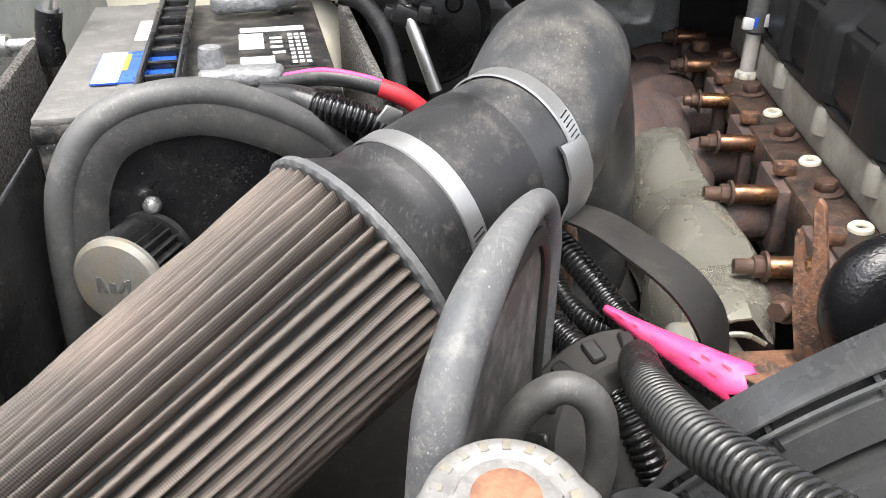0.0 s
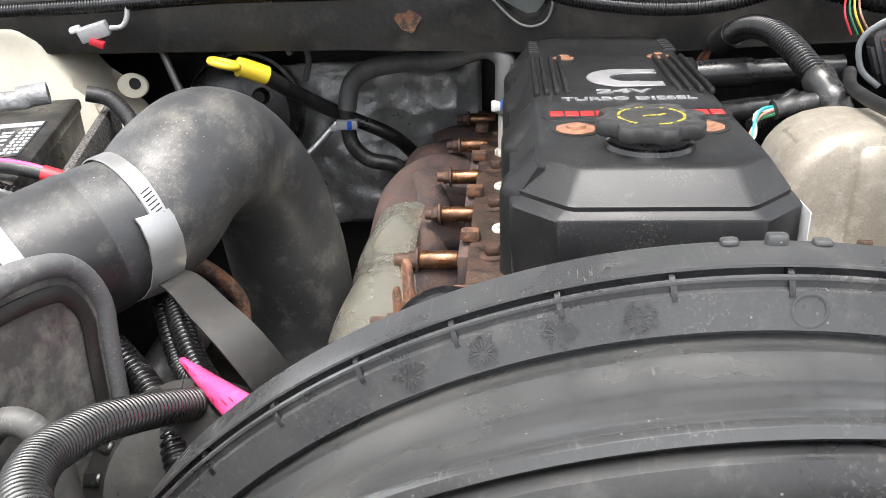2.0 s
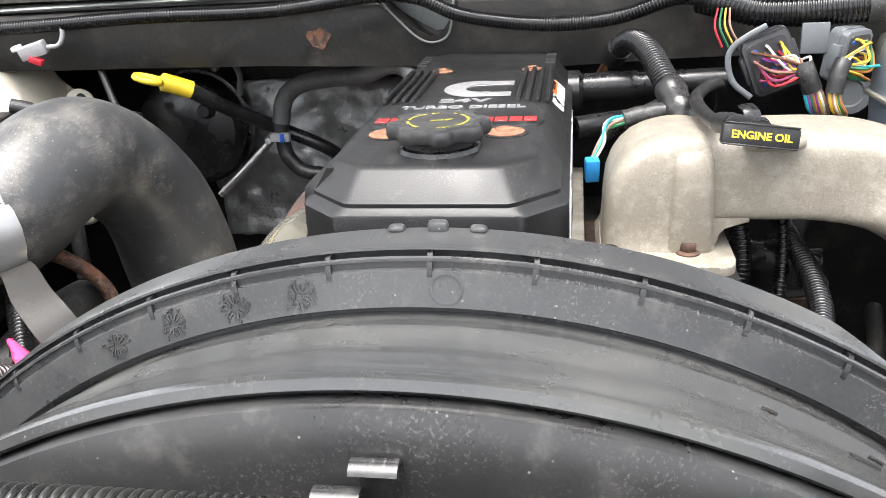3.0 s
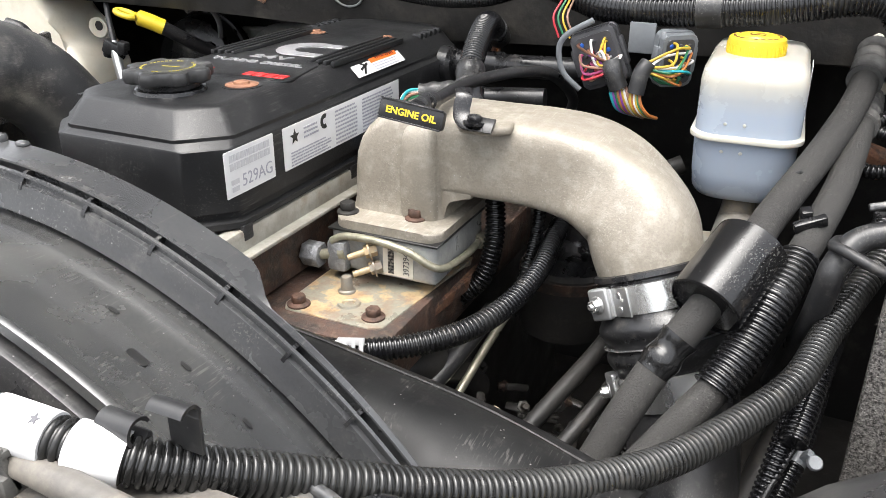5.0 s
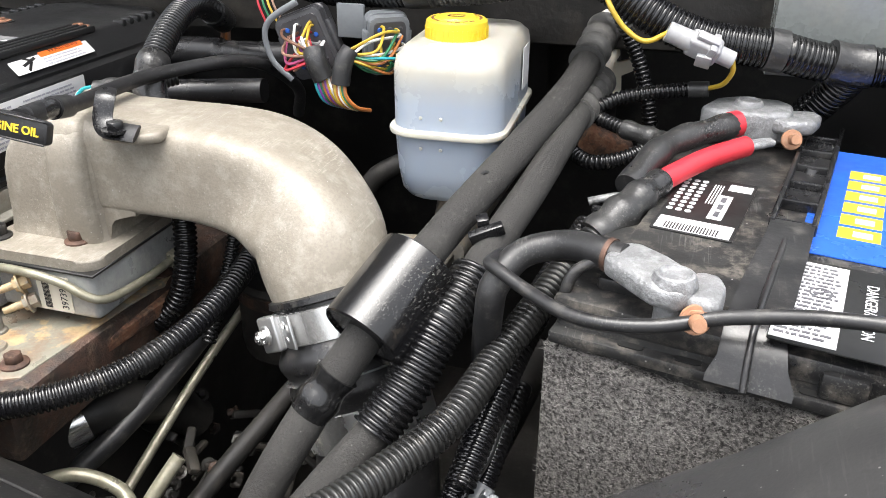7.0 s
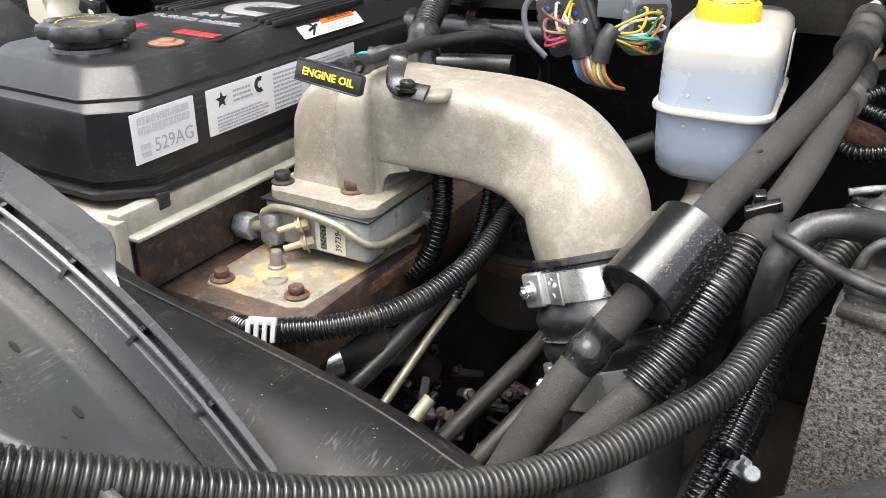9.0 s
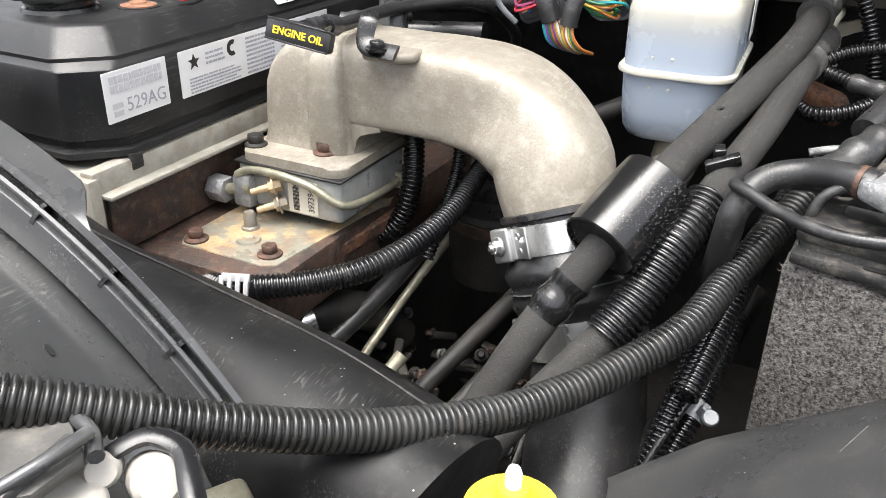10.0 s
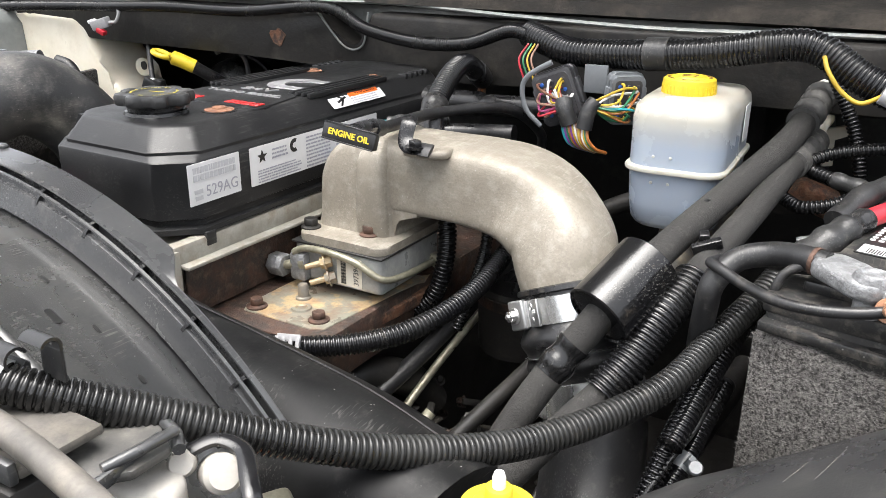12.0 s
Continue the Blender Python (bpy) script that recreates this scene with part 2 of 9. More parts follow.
# copy of the rim plastic for the sloped band, glossier for its sheen
M["glossband"] = surface("glossy_band_plastic", (0.034, 0.035, 0.036), (0.054, 0.054, 0.052), 0.24, dust=(0.14, 0.135, 0.125), dust_amount=0.14, fine=420, bump=0.08, fine_mix=0.15, big=9, speck=0.35, coat=0.6, spec=0.6, rough_var=0.1, dust_scale=9, scuff=0.15)
# dirty shroud plastic, coloured darker for the shade low at the front
M["panel"] = surface("dirty_shaded_panel", (0.018, 0.018, 0.019), (0.027, 0.027, 0.027), 0.36, dust=(0.13, 0.125, 0.115), dust_amount=0.20, fine=420, bump=0.2, fine_mix=0.2, big=10, speck=0.4, dust_scale=40, scuff=0.14)
M["duct"] = surface("scuffed_duct_plastic", (0.0045, 0.0045, 0.005), (0.008, 0.008, 0.008), 0.50, dust=(0.09, 0.086, 0.08), dust_amount=0.16, fine=300, bump=0.3, fine_mix=0.2, big=16, speck=0.6, dust_scale=34, spec=0.22, scuff=0.14)
M["dustyhose"] = surface("dusty_rubber_hose", (0.075, 0.076, 0.077), (0.105, 0.104, 0.102), 0.45, dust=(0.20, 0.19, 0.175), dust_amount=0.28, fine=350, bump=0.25, dust_scale=60, scuff=0.3)
M["corner"] = surface("dull_corner_plastic", (0.026, 0.026, 0.027), (0.036, 0.036, 0.036), 0.36, dust=(0.10, 0.096, 0.09), dust_amount=0.18, fine=420, bump=0.25, fine_mix=0.2, big=10, speck=0.5, dust_scale=40, spec=0.5, scuff=0.04)
M["overflow"] = surface("worn_overflow_hose", (0.050, 0.050, 0.050), (0.072, 0.070, 0.067), 0.5, dust=(0.16, 0.15, 0.135), dust_amount=0.28, fine=350, bump=0.25, dust_scale=60, scuff=0.3)
M["rubber"] = surface("rubber_hose", (0.013, 0.013, 0.014), (0.022, 0.022, 0.023), 0.42, dust=(0.15, 0.14, 0.125), dust_amount=0.20, fine=300, bump=0.3, dust_scale=70, scuff=0.15)
M["greyrubber"] = surface("weathered_rubber_trim", (0.085, 0.087, 0.091), (0.12, 0.12, 0.122), 0.6, dust=(0.28, 0.27, 0.25), dust_amount=0.24, fine=380, bump=0.4, spec=0.35, dust_scale=70, scuff=0.4, speck=0.5)
M["tube"] = surface("grained_intake_tube", (0.029, 0.030, 0.032), (0.043, 0.044, 0.046), 0.47, dust=(0.17, 0.158, 0.142), dust_amount=0.3, fine=620, bump=0.25, dist=0.0007, dust_scale=26, speck=0.55, scuff=0.2)
M["loom"] = surface("conduit_plastic", (0.006, 0.006, 0.007), (0.010, 0.010, 0.010), 0.21, dust=DUST, dust_amount=0.08, fine=300, bump=0.05, dust_scale=60)
M["dustyloom"] = surface("dusty_conduit_plastic", (0.010, 0.010, 0.010), (0.018, 0.018, 0.017), 0.31, dust=(0.18, 0.16, 0.135), dust_amount=0.11, fine=300, bump=0.05, dust_scale=60)
M["foam"] = surface("foam_insulation", (0.029, 0.028, 0.027), (0.041, 0.040, 0.038), 0.8, fine=600, bump=0.9, dist=0.0008, dust=(0.16, 0.15, 0.135), dust_amount=0.13, spec=0.25, dust_scale=110, speck=0.2, scuff=0.1)
M["tape"] = surface("black_tape", (0.018, 0.018, 0.019), (0.028, 0.028, 0.028), 0.32, fine=90, bump=0.7, dist=0.0012, dust=(0.17, 0.16, 0.145), dust_amount=0.2, speck=0.3, dust_scale=120, scuff=0.25)
M["wetblack"] = surface("wrinkled_gloss_black", (0.006, 0.006, 0.007), (0.010, 0.010, 0.011), 0.16, fine=420, bump=0.9, dist=0.0008, speck=0.3, rough_var=0.06)
M["dustgrey"] = surface("dusty_grey_plastic", (0.050, 0.049, 0.047), (0.09, 0.087, 0.080), 0.55, fine=300, bump=0.3, dust=(0.20, 0.185, 0.165), dust_amount=0.32, dust_scale=50)
M["dustbeige"] = surface("dust_caked_plastic", (0.078, 0.073, 0.066), (0.130, 0.120, 0.108), 0.5, fine=300, bump=0.3, dust=(0.23, 0.205, 0.17), dust_amount=0.36, dust_scale=40, big=22)
M["catch"] = surface("dirty_white_plastic", (0.44, 0.42, 0.385), (0.36, 0.34, 0.31), 0.45, fine=260, bump=0.2, dust=(0.36, 0.33, 0.28), dust_amount=0.25, dust_scale=70)
M["dustsheet"] = surface("dusty_shield_sheet", (0.050, 0.049, 0.047), (0.085, 0.082, 0.077), 0.6, fine=260, bump=0.4, dust=(0.22, 0.205, 0.185), dust_amount=0.42, dust_scale=55, big=20)
M["sleeve"] = surface("glossy_black_sleeve", (0.006, 0.006, 0.007), (0.010, 0.010, 0.010), 0.17, fine=300, bump=0.12, dust=(0.20, 0.16, 0.12), dust_amount=0.07, speck=0.25, dust_scale=60, rough_var=0.08, scuff=0.25)
M["alu"] = surface("cast_aluminium", (0.275, 0.246, 0.204), (0.215, 0.192, 0.157), 0.50, 0.15, big=18, fine=480, bump=0.45, dist=0.0006, dust=(0.42, 0.39, 0.335), dust_amount=0.32, dust_scale=75, fine_mix=0.35, speck=0.8, scuff=0.25, scuff_colour=(0.6, 0.57, 0.5))
M["dirtyalu"] = surface("dirty_aluminium", (0.24, 0.235, 0.215), (0.15, 0.135, 0.115), 0.5, 0.35, big=30, fine=400, bump=0.5, dust=(0.34, 0.28, 0.19), dust_amount=0.35, dust_scale=60)
M["heater"] = surface("grey_heater_casting", (0.36, 0.37, 0.365), (0.27, 0.275, 0.27), 0.42, 0.35, big=26, fine=380, bump=0.35, dust=(0.50, 0.49, 0.44), dust_amount=0.28, dust_scale=70)
M["plate"] = surface("stained_plate", (0.225, 0.215, 0.175), (0.42, 0.315, 0.18), 0.40, 0.2, big=34, fine=260, bump=0.45, dust=(0.19, 0.090, 0.045), dust_amount=0.38, dust_scale=42, mix=0.54, sharp=0.03)
M["steel"] = surface("bright_steel", (0.72, 0.72, 0.71), (0.62, 0.62, 0.61), 0.3, 0.9, fine=400, bump=0.08, fine_mix=0.08, rough_var=0.1)
M["band"] = surface("brushed_band", (0.44, 0.44, 0.438), (0.36, 0.36, 0.357), 0.40, 0.8, fine=500, bump=0.12, fine_mix=0.12, rough_var=0.1, dust=(0.42, 0.41, 0.39), dust_amount=0.15, dust_scale=60)
M["shield"] = surface("heat_shield_steel", (0.44, 0.425, 0.365), (0.35, 0.335, 0.28), 0.26, 0.7, big=14, fine=160, bump=0.10, dist=0.0006, fine_mix=0.06, rough_var=0.1, scuff=0.12, scuff_colour=(0.7, 0.69, 0.64))
M["foil"] = surface("foil_blanket", (0.42, 0.42, 0.42), (0.30, 0.30, 0.29), 0.42, 0.6, big=25, fine=70, bump=0.6, dist=0.004, rough_var=0.15, dust=(0.10, 0.095, 0.09), dust_amount=0.2)
M["rust"] = surface("rusty_iron", (0.050, 0.028, 0.022), (0.165, 0.075, 0.042), 0.72, 0.1, big=70, fine=420, bump=1.0, dist=0.0008, dust=(0.34, 0.20, 0.12), dust_amount=0.34, dust_scale=130, sharp=0.06, scuff=0.25, scuff_colour=(0.40, 0.33, 0.26))
M["iron"] = surface("manifold_iron", (0.060, 0.046, 0.046), (0.105, 0.066, 0.056), 0.75, 0.15, big=60, fine=420, bump=1.0, dist=0.001, dust=(0.20, 0.115, 0.075), dust_amount=0.28, dust_scale=160, sharp=0.06)
M["boltrust"] = surface("rusty_bolt", (0.11, 0.060, 0.042), (0.06, 0.038, 0.030), 0.65, 0.35, big=80, fine=500, bump=0.7, dust=(0.20, 0.13, 0.09), dust_amount=0.2, dust_scale=200)
M["copper"] = surface("copper_sleeve", (0.34, 0.17, 0.085), (0.16, 0.085, 0.055), 0.32, 0.85, big=60, fine=300, bump=0.2, dust=(0.06, 0.04, 0.03), dust_amount=0.35, dust_scale=120)
M["corroded"] = surface("corroded_copper", (0.40, 0.20, 0.11), (0.30, 0.17, 0.11), 0.65, 0.3, big=70, fine=500, bump=0.5, dust=(0.42, 0.38, 0.33), dust_amount=0.2, dust_scale=120)
M["head"] = surface("cylinder_head_paint", (0.30, 0.29, 0.255), (0.22, 0.205, 0.175), 0.6, 0.1, big=30, fine=300, bump=0.4, dust=(0.15, 0.10, 0.06), dust_amount=0.28, dust_scale=50)
M["grime"] = surface("grimy_casting", (0.10, 0.095, 0.088), (0.055, 0.052, 0.048), 0.65, 0.2, big=40, fine=400, bump=0.5, dust=(0.2, 0.18, 0.15), dust_amount=0.2, dust_scale=50)
M["rustdeck"] = surface("rusty_deck", (0.024, 0.018, 0.015), (0.070, 0.038, 0.027), 0.62, 0.1, big=55, fine=320, bump=1.0, dist=0.001, dust=(0.20, 0.145, 0.10), dust_amount=0.26, dust_scale=90, sharp=0.10)
M["grimedark"] = surface("oily_casting", (0.030, 0.028, 0.025), (0.050, 0.045, 0.038), 0.45, 0.1, big=60, fine=400, bump=0.6, dust=(0.10, 0.088, 0.07), dust_amount=0.25, dust_scale=90)
M["dark"] = surface("grimy_black", (0.013, 0.0125, 0.012), (0.022, 0.020, 0.018), 0.6, fine=200, bump=0.5, dust=(0.075, 0.066, 0.056), dust_amount=0.22, spec=0.4, dust_scale=60)
M["firewall"] = surface("firewall_black", (0.011, 0.011, 0.011), (0.018, 0.0165, 0.016), 0.5, fine=180, bump=0.4, dust=(0.12, 0.11, 0.095), dust_amount=0.2, dust_scale=18)
M["cowl"] = surface("cowl_beam_paint", (0.008, 0.0075, 0.007), (0.016, 0.0145, 0.013), 0.52, fine=140, bump=0.6, dist=0.001, dust=(0.062, 0.055, 0.046), dust_amount=0.28, dust_scale=22, big=12, spec=0.35)
M["cowlpanel"] = surface("cowl_panel_plastic", (0.012, 0.011, 0.010), (0.026, 0.023, 0.020), 0.75, fine=120, bump=0.8, dist=0.002, dust=(0.08, 0.068, 0.055), dust_amount=0.3, dust_scale=20, big=10, spec=0.2)
M["body"] = surface("grey_body_paint", (0.30, 0.32, 0.31), (0.24, 0.25, 0.24), 0.35, fine=160, bump=0.08, dust=(0.36, 0.34, 0.31), dust_amount=0.3, coat=0.3)
M["hoodliner"] = surface("hood_liner", (0.055, 0.056, 0.058), (0.075, 0.076, 0.077), 0.8, fine=160, bump=0.3)
M["fender"] = surface("inner_fender_paint", (0.20, 0.21, 0.205), (0.15, 0.16, 0.155), 0.4, fine=160, bump=0.1, dust=(0.26, 0.25, 0.22), dust_amount=0.3)
M["cream"] = surface("cream_tank_plastic", (0.70, 0.655, 0.55), (0.64, 0.59, 0.48), 0.42, fine=160, bump=0.06, sss=0.25, dust=(0.45, 0.39, 0.29), dust_amount=0.2, fine_mix=0.05)
M["tankwhite"] = surface("translucent_tank_top", (0.44, 0.43, 0.38), (0.40, 0.39, 0.34), 0.34, fine=160, bump=0.05, sss=0.3, fine_mix=0.04, big=8)
M["yellow"] = surface("yellow_plastic", (0.68, 0.50, 0.03), (0.60, 0.43, 0.03), 0.42, fine=200, bump=0.08, dust=(0.45, 0.34, 0.1), dust_amount=0.18, fine_mix=0.1)
M["red"] = surface("red_sleeve", (0.50, 0.025, 0.04), (0.44, 0.025, 0.035), 0.42, fine=200, bump=0.08, fine_mix=0.08)
M["pink"] = surface("pink_tag", (0.80, 0.060, 0.20), (0.70, 0.05, 0.17), 0.5, fine=160, bump=0.5, dist=0.001, fine_mix=0.12, big=60, dust=(0.72, 0.16, 0.27), dust_amount=0.25, dust_scale=110)
M["paper"] = surface("white_label", (0.68, 0.68, 0.685), (0.62, 0.62, 0.625), 0.45, fine=260, bump=0.04, dust=(0.56, 0.54, 0.50), dust_amount=0.14, fine_mix=0.04)
M["ink"] = surface("grey_print", (0.09, 0.09, 0.10), (0.07, 0.07, 0.08), 0.5, bump=0.0)
M["paleink"] = surface("pale_print", (0.34, 0.34, 0.38), (0.31, 0.31, 0.35), 0.5, bump=0.0)
M["faint"] = surface("faint_print", (0.50, 0.50, 0.52), (0.47, 0.47, 0.49), 0.5, bump=0.0)
M["magentaink"] = surface("dark_magenta_print", (0.22, 0.012, 0.05), (0.18, 0.01, 0.04), 0.5, bump=0.0)
M["yellowink"] = surface("yellow_print", (0.72, 0.52, 0.03), (0.62, 0.44, 0.03), 0.45, bump=0.0)
M["capink"] = surface("worn_yellow_print", (0.42, 0.36, 0.05), (0.22, 0.19, 0.03), 0.5, bump=0.0, big=120)
M["orange"] = surface("orange_print", (0.80, 0.15, 0.02), (0.76, 0.14, 0.02), 0.45, bump=0.0)
M["blue"] = surface("blue_print", (0.02, 0.10, 0.50), (0.02, 0.08, 0.42), 0.35, bump=0.02)
M["black"] = surface("black_print", (0.012, 0.012, 0.012), (0.016, 0.016, 0.016), 0.4, bump=0.0)
M["silver"] = surface("silver_lettering", (0.48, 0.48, 0.49), (0.42, 0.42, 0.43), 0.35, 0.6, bump=0.1, dust=DUST, dust_amount=0.15)
M["redpaint"] = surface("red_lettering", (0.50, 0.02, 0.02), (0.42, 0.02, 0.02), 0.35, bump=0.05)
M["rustcap"] = surface("surface_rust_cap", (0.26, 0.125, 0.070), (0.15, 0.070, 0.045), 0.75, 0.1, big=90, fine=500, bump=0.4)
M["battery"] = surface("battery_case", (0.012, 0.012, 0.013), (0.020, 0.020, 0.020), 0.40, fine=300, bump=0.35, dust=(0.19, 0.17, 0.145), dust_amount=0.33, dust_scale=75, speck=0.6, scuff=0.2)
M["dustybattery"] = surface("dusty_battery_top", (0.085, 0.082, 0.078), (0.15, 0.145, 0.137), 0.6, fine=350, bump=0.25, dust=(0.24, 0.228, 0.21), dust_amount=0.34, dust_scale=45)
M["lead"] = surface("lead_terminal", (0.25, 0.253, 0.258), (0.16, 0.162, 0.167), 0.5, 0.3, big=50, fine=330, bump=1.0, dist=0.0012, dust=(0.42, 0.43, 0.44), dust_amount=0.34, dust_scale=110)
M["connector"] = surface("grey_connector", (0.34, 0.34, 0.35), (0.27, 0.27, 0.275), 0.45, fine=300, bump=0.1, dust=DUST, dust_amount=0.2)
M["connblack"] = surface("dark_connector", (0.03, 0.03, 0.034), (0.05, 0.05, 0.054), 0.42, fine=300, bump=0.1)
M["conngrey"] = surface("mid_grey_connector", (0.16, 0.17, 0.18), (0.12, 0.13, 0.14), 0.42, fine=300, bump=0.1)
M["olive"] = surface("zinc_line", (0.33, 0.315, 0.24), (0.22, 0.208, 0.155), 0.42, 0.5, big=60, fine=400, bump=0.4, dust=(0.36, 0.34, 0.29), dust_amount=0.28, dust_scale=140)
M["plugblue"] = surface("blue_plug", (0.02, 0.24, 0.55), (0.02, 0.20, 0.48), 0.4, bump=0.02)
M["capmetal"] = surface("worn_cap_metal", (0.20, 0.195, 0.19), (0.14, 0.137, 0.133), 0.55, 0.2, big=50, fine=260, bump=0.4, dust=(0.32, 0.31, 0.295), dust_amount=0.3, dust_scale=90)
M["ground"] = surface("asphalt", (0.05, 0.05, 0.05), (0.06, 0.06, 0.058), 0.85, big=3, fine=90, bump=0.6)
for key, c in (("wire_red", (0.42, 0.025, 0.04)), ("wire_pink", (0.50, 0.10, 0.24)), ("wire_white", (0.75, 0.75, 0.72)), ("wire_green", (0.02, 0.16, 0.07)), ("wire_yellow", (0.55, 0.37, 0.04)),
               ("wire_blue", (0.02, 0.10, 0.42)), ("wire_teal", (0.02, 0.32, 0.36)), ("wire_orange", (0.42, 0.15, 0.04)), ("wire_brown", (0.16, 0.07, 0.04)), ("wire_purple", (0.22, 0.05, 0.3)), ("wire_grey", (0.3, 0.3, 0.3)), ("wire_tan", (0.30, 0.17, 0.12))):
    M[key] = surface(key, c, None, 0.4, bump=0.02, fine_mix=0.05)


def pleat_cloth():
    """Oiled cotton under a fine wire mesh, browned by dirt."""
    m = surface("filter_cloth", (0.148, 0.117, 0.100), (0.086, 0.076, 0.071), 0.85, big=9, fine=260, bump=0.3, dust=(0.27, 0.207, 0.175), dust_amount=0.34, dust_scale=14, spec=0.2)
    n, l = m.node_tree.nodes, m.node_tree.links
    b = n["Principled BSDF"]
    uv = n.new("ShaderNodeUVMap")
    uv.uv_map = "weave"
    waves = []
    for direction in ('X', 'Y'):
        w = n.new("ShaderNodeTexWave")
        w.bands_direction = direction
        w.inputs["Scale"].default_value, w.inputs["Distortion"].default_value = 250.0, 1.6
        w.inputs["Detail Scale"].default_value = 60.0
        l.new(uv.outputs[0], w.inputs["Vector"])
        waves.append(w)
    top = n.new("ShaderNodeMath")
    top.operation = 'MAXIMUM'
    l.new(waves[0].outputs["Fac"], top.inputs[0])
    l.new(waves[1].outputs["Fac"], top.inputs[1])
    lim = n.new("ShaderNodeMapRange")
    lim.inputs["From Min"].default_value, lim.inputs["From Max"].default_value = 0.72, 0.95
    l.new(top.outputs[0], lim.inputs["Value"])
    mix = n.new("ShaderNodeMix")
    mix.data_type = 'RGBA'
    old = b.inputs["Base Color"].links[0].from_socket
    k = n.new("ShaderNodeMath")
    k.operation = 'MULTIPLY'
    k.inputs[1].default_value = 0.50
    l.new(lim.outputs["Result"], k.inputs[0])
    l.new(k.outputs[0], mix.inputs["Factor"])
    l.new(old, mix.inputs["A"])
    mix.inputs["B"].default_value = (0.42, 0.375, 0.335, 1)
    l.new(mix.outputs["Result"], b.inputs["Base Color"])
    bp = n.new("ShaderNodeBump")
    bp.inputs["Strength"].default_value, bp.inputs["Distance"].default_value = 0.9, 0.0009
    l.new(lim.outputs["Result"], bp.inputs["Height"])
    l.new(bp.outputs[0], b.inputs["Normal"])
    return m


def felt_cloth():
    """Grey pressed felt with light and dark fibres."""
    m = surface("grey_felt", (0.032, 0.030, 0.029), (0.145, 0.138, 0.131), 0.95, big=330, fine=900, bump=1.0, dist=0.002, dust=(0.42, 0.40, 0.375), dust_amount=0.36, dust_scale=480, spec=0.1, fine_mix=0.4, sharp=0.10)
    return m


M["pleat"] = pleat_cloth()
M["felt"] = felt_cloth()


def tank_plastic():
    """Milky plastic over pale blue fluid, which stands a little below the shoulder."""
    m = surface("tank_plastic", (0.40, 0.385, 0.34), (0.36, 0.345, 0.30), 0.34, fine=160, bump=0.05, sss=0.3, fine_mix=0.04, big=8)
    n, l = m.node_tree.nodes, m.node_tree.links
    b = n["Principled BSDF"]
    co, parts, level, mix = n.new("ShaderNodeTexCoord"), n.new("ShaderNodeSeparateXYZ"), n.new("ShaderNodeMapRange"), n.new("ShaderNodeMix")
    l.new(co.outputs["Object"], parts.inputs[0])
    level.inputs["From Min"].default_value, level.inputs["From Max"].default_value = 1.222, 1.250
    l.new(parts.outputs["Z"], level.inputs["Value"])
    mix.data_type = 'RGBA'
    l.new(level.outputs["Result"], mix.inputs["Factor"])
    mix.inputs["A"].default_value = (0.31, 0.355, 0.42, 1)
    l.new(b.inputs["Base Color"].links[0].from_socket, mix.inputs["B"])
    l.new(mix.outputs["Result"], b.inputs["Base Color"])
    return m


M["tank"] = tank_plastic()

# ---- the setting: ground, bay walls, cowl ----
ground = thing("ground", mesh_of([(-200, -200, 0), (200, -200, 0), (200, 200, 0), (-200, 200, 0)], [(0, 1, 2, 3)], 0), M["ground"],
               "dark asphalt under the vehicle", "ground", kind="structure")
thing("firewall", box((2.0, 0.03, 0.75), pose(0.35, 1.22, 0.98), 0.004), M["firewall"], "black painted firewall behind the engine", "firewall", kind="structure")
thing("bay_floor", box((2.0, 1.6, 0.03), pose(0.35, 0.55, 0.62), 0.004), M["dark"], "grimy dark undertray below the engine", "undertray", kind="structure")
thing("bay_wall_left", box((0.03, 1.3, 0.72), pose(-0.62, 0.6, 0.98), 0.004), M["dark"], "black inner wing panel", "inner wing", kind="structure")
thing("bay_wall_right", box((0.03, 1.3, 0.6), pose(1.35, 0.6, 0.92), 0.004), M["dark"], "black inner wing panel", "inner wing", kind="structure")
thing("bay_wall_front", box((2.0, 0.03, 0.5), pose(0.35, -0.12, 0.86), 0.004), M["dark"], "black radiator bulkhead", "bulkhead", kind="structure")

# cowl beam with a V-shaped notch, its seam flange and the seal above
beam_edge = [(-0.62, 1.235), (0.10, 1.232), (0.30, 1.226), (0.44, 1.222), (0.60, 1.228), (1.34, 1.232), (1.34, 1.305), (0.332, 1.305), (0.326, 1.268), (0.316, 1.256), (0.300, 1.254), (0.284, 1.262), (0.262, 1.284),
             (0.243, 1.305), (-0.62, 1.300)]
beam = base("cowl_beam", (0.3, 0.93, 1.23), "dusty black cowl beam with a rust spot and a notch", "cowl beam", kind="structure")
part("beam", prism(beam_edge, 0.05, frame_of((1, 0, 0), (0, 0, 1), (0, 0.965, 0)), 0.007, 3), M["cowl"], beam)
part("beam_recess", box((1.9, 0.02, 0.09), pose(0.36, 0.99, 1.275), 0.004), M["body"], beam, "grey painted panel behind the notch")
part("rust_spot", prism([(0.014 * math.cos(a) * (1 + 0.25 * math.sin(3 * a)), 0.012 * math.sin(a) * (1 + 0.2 * math.cos(5 * a))) for a in [0.35 * k for k in range(18)]], 0.0012,
     frame_of((1, 0, 0), (0, 0, 1), (0.166, 0.9150, 1.263)), 0.0003, 1), M["rust"], beam, "flaking rust spot")
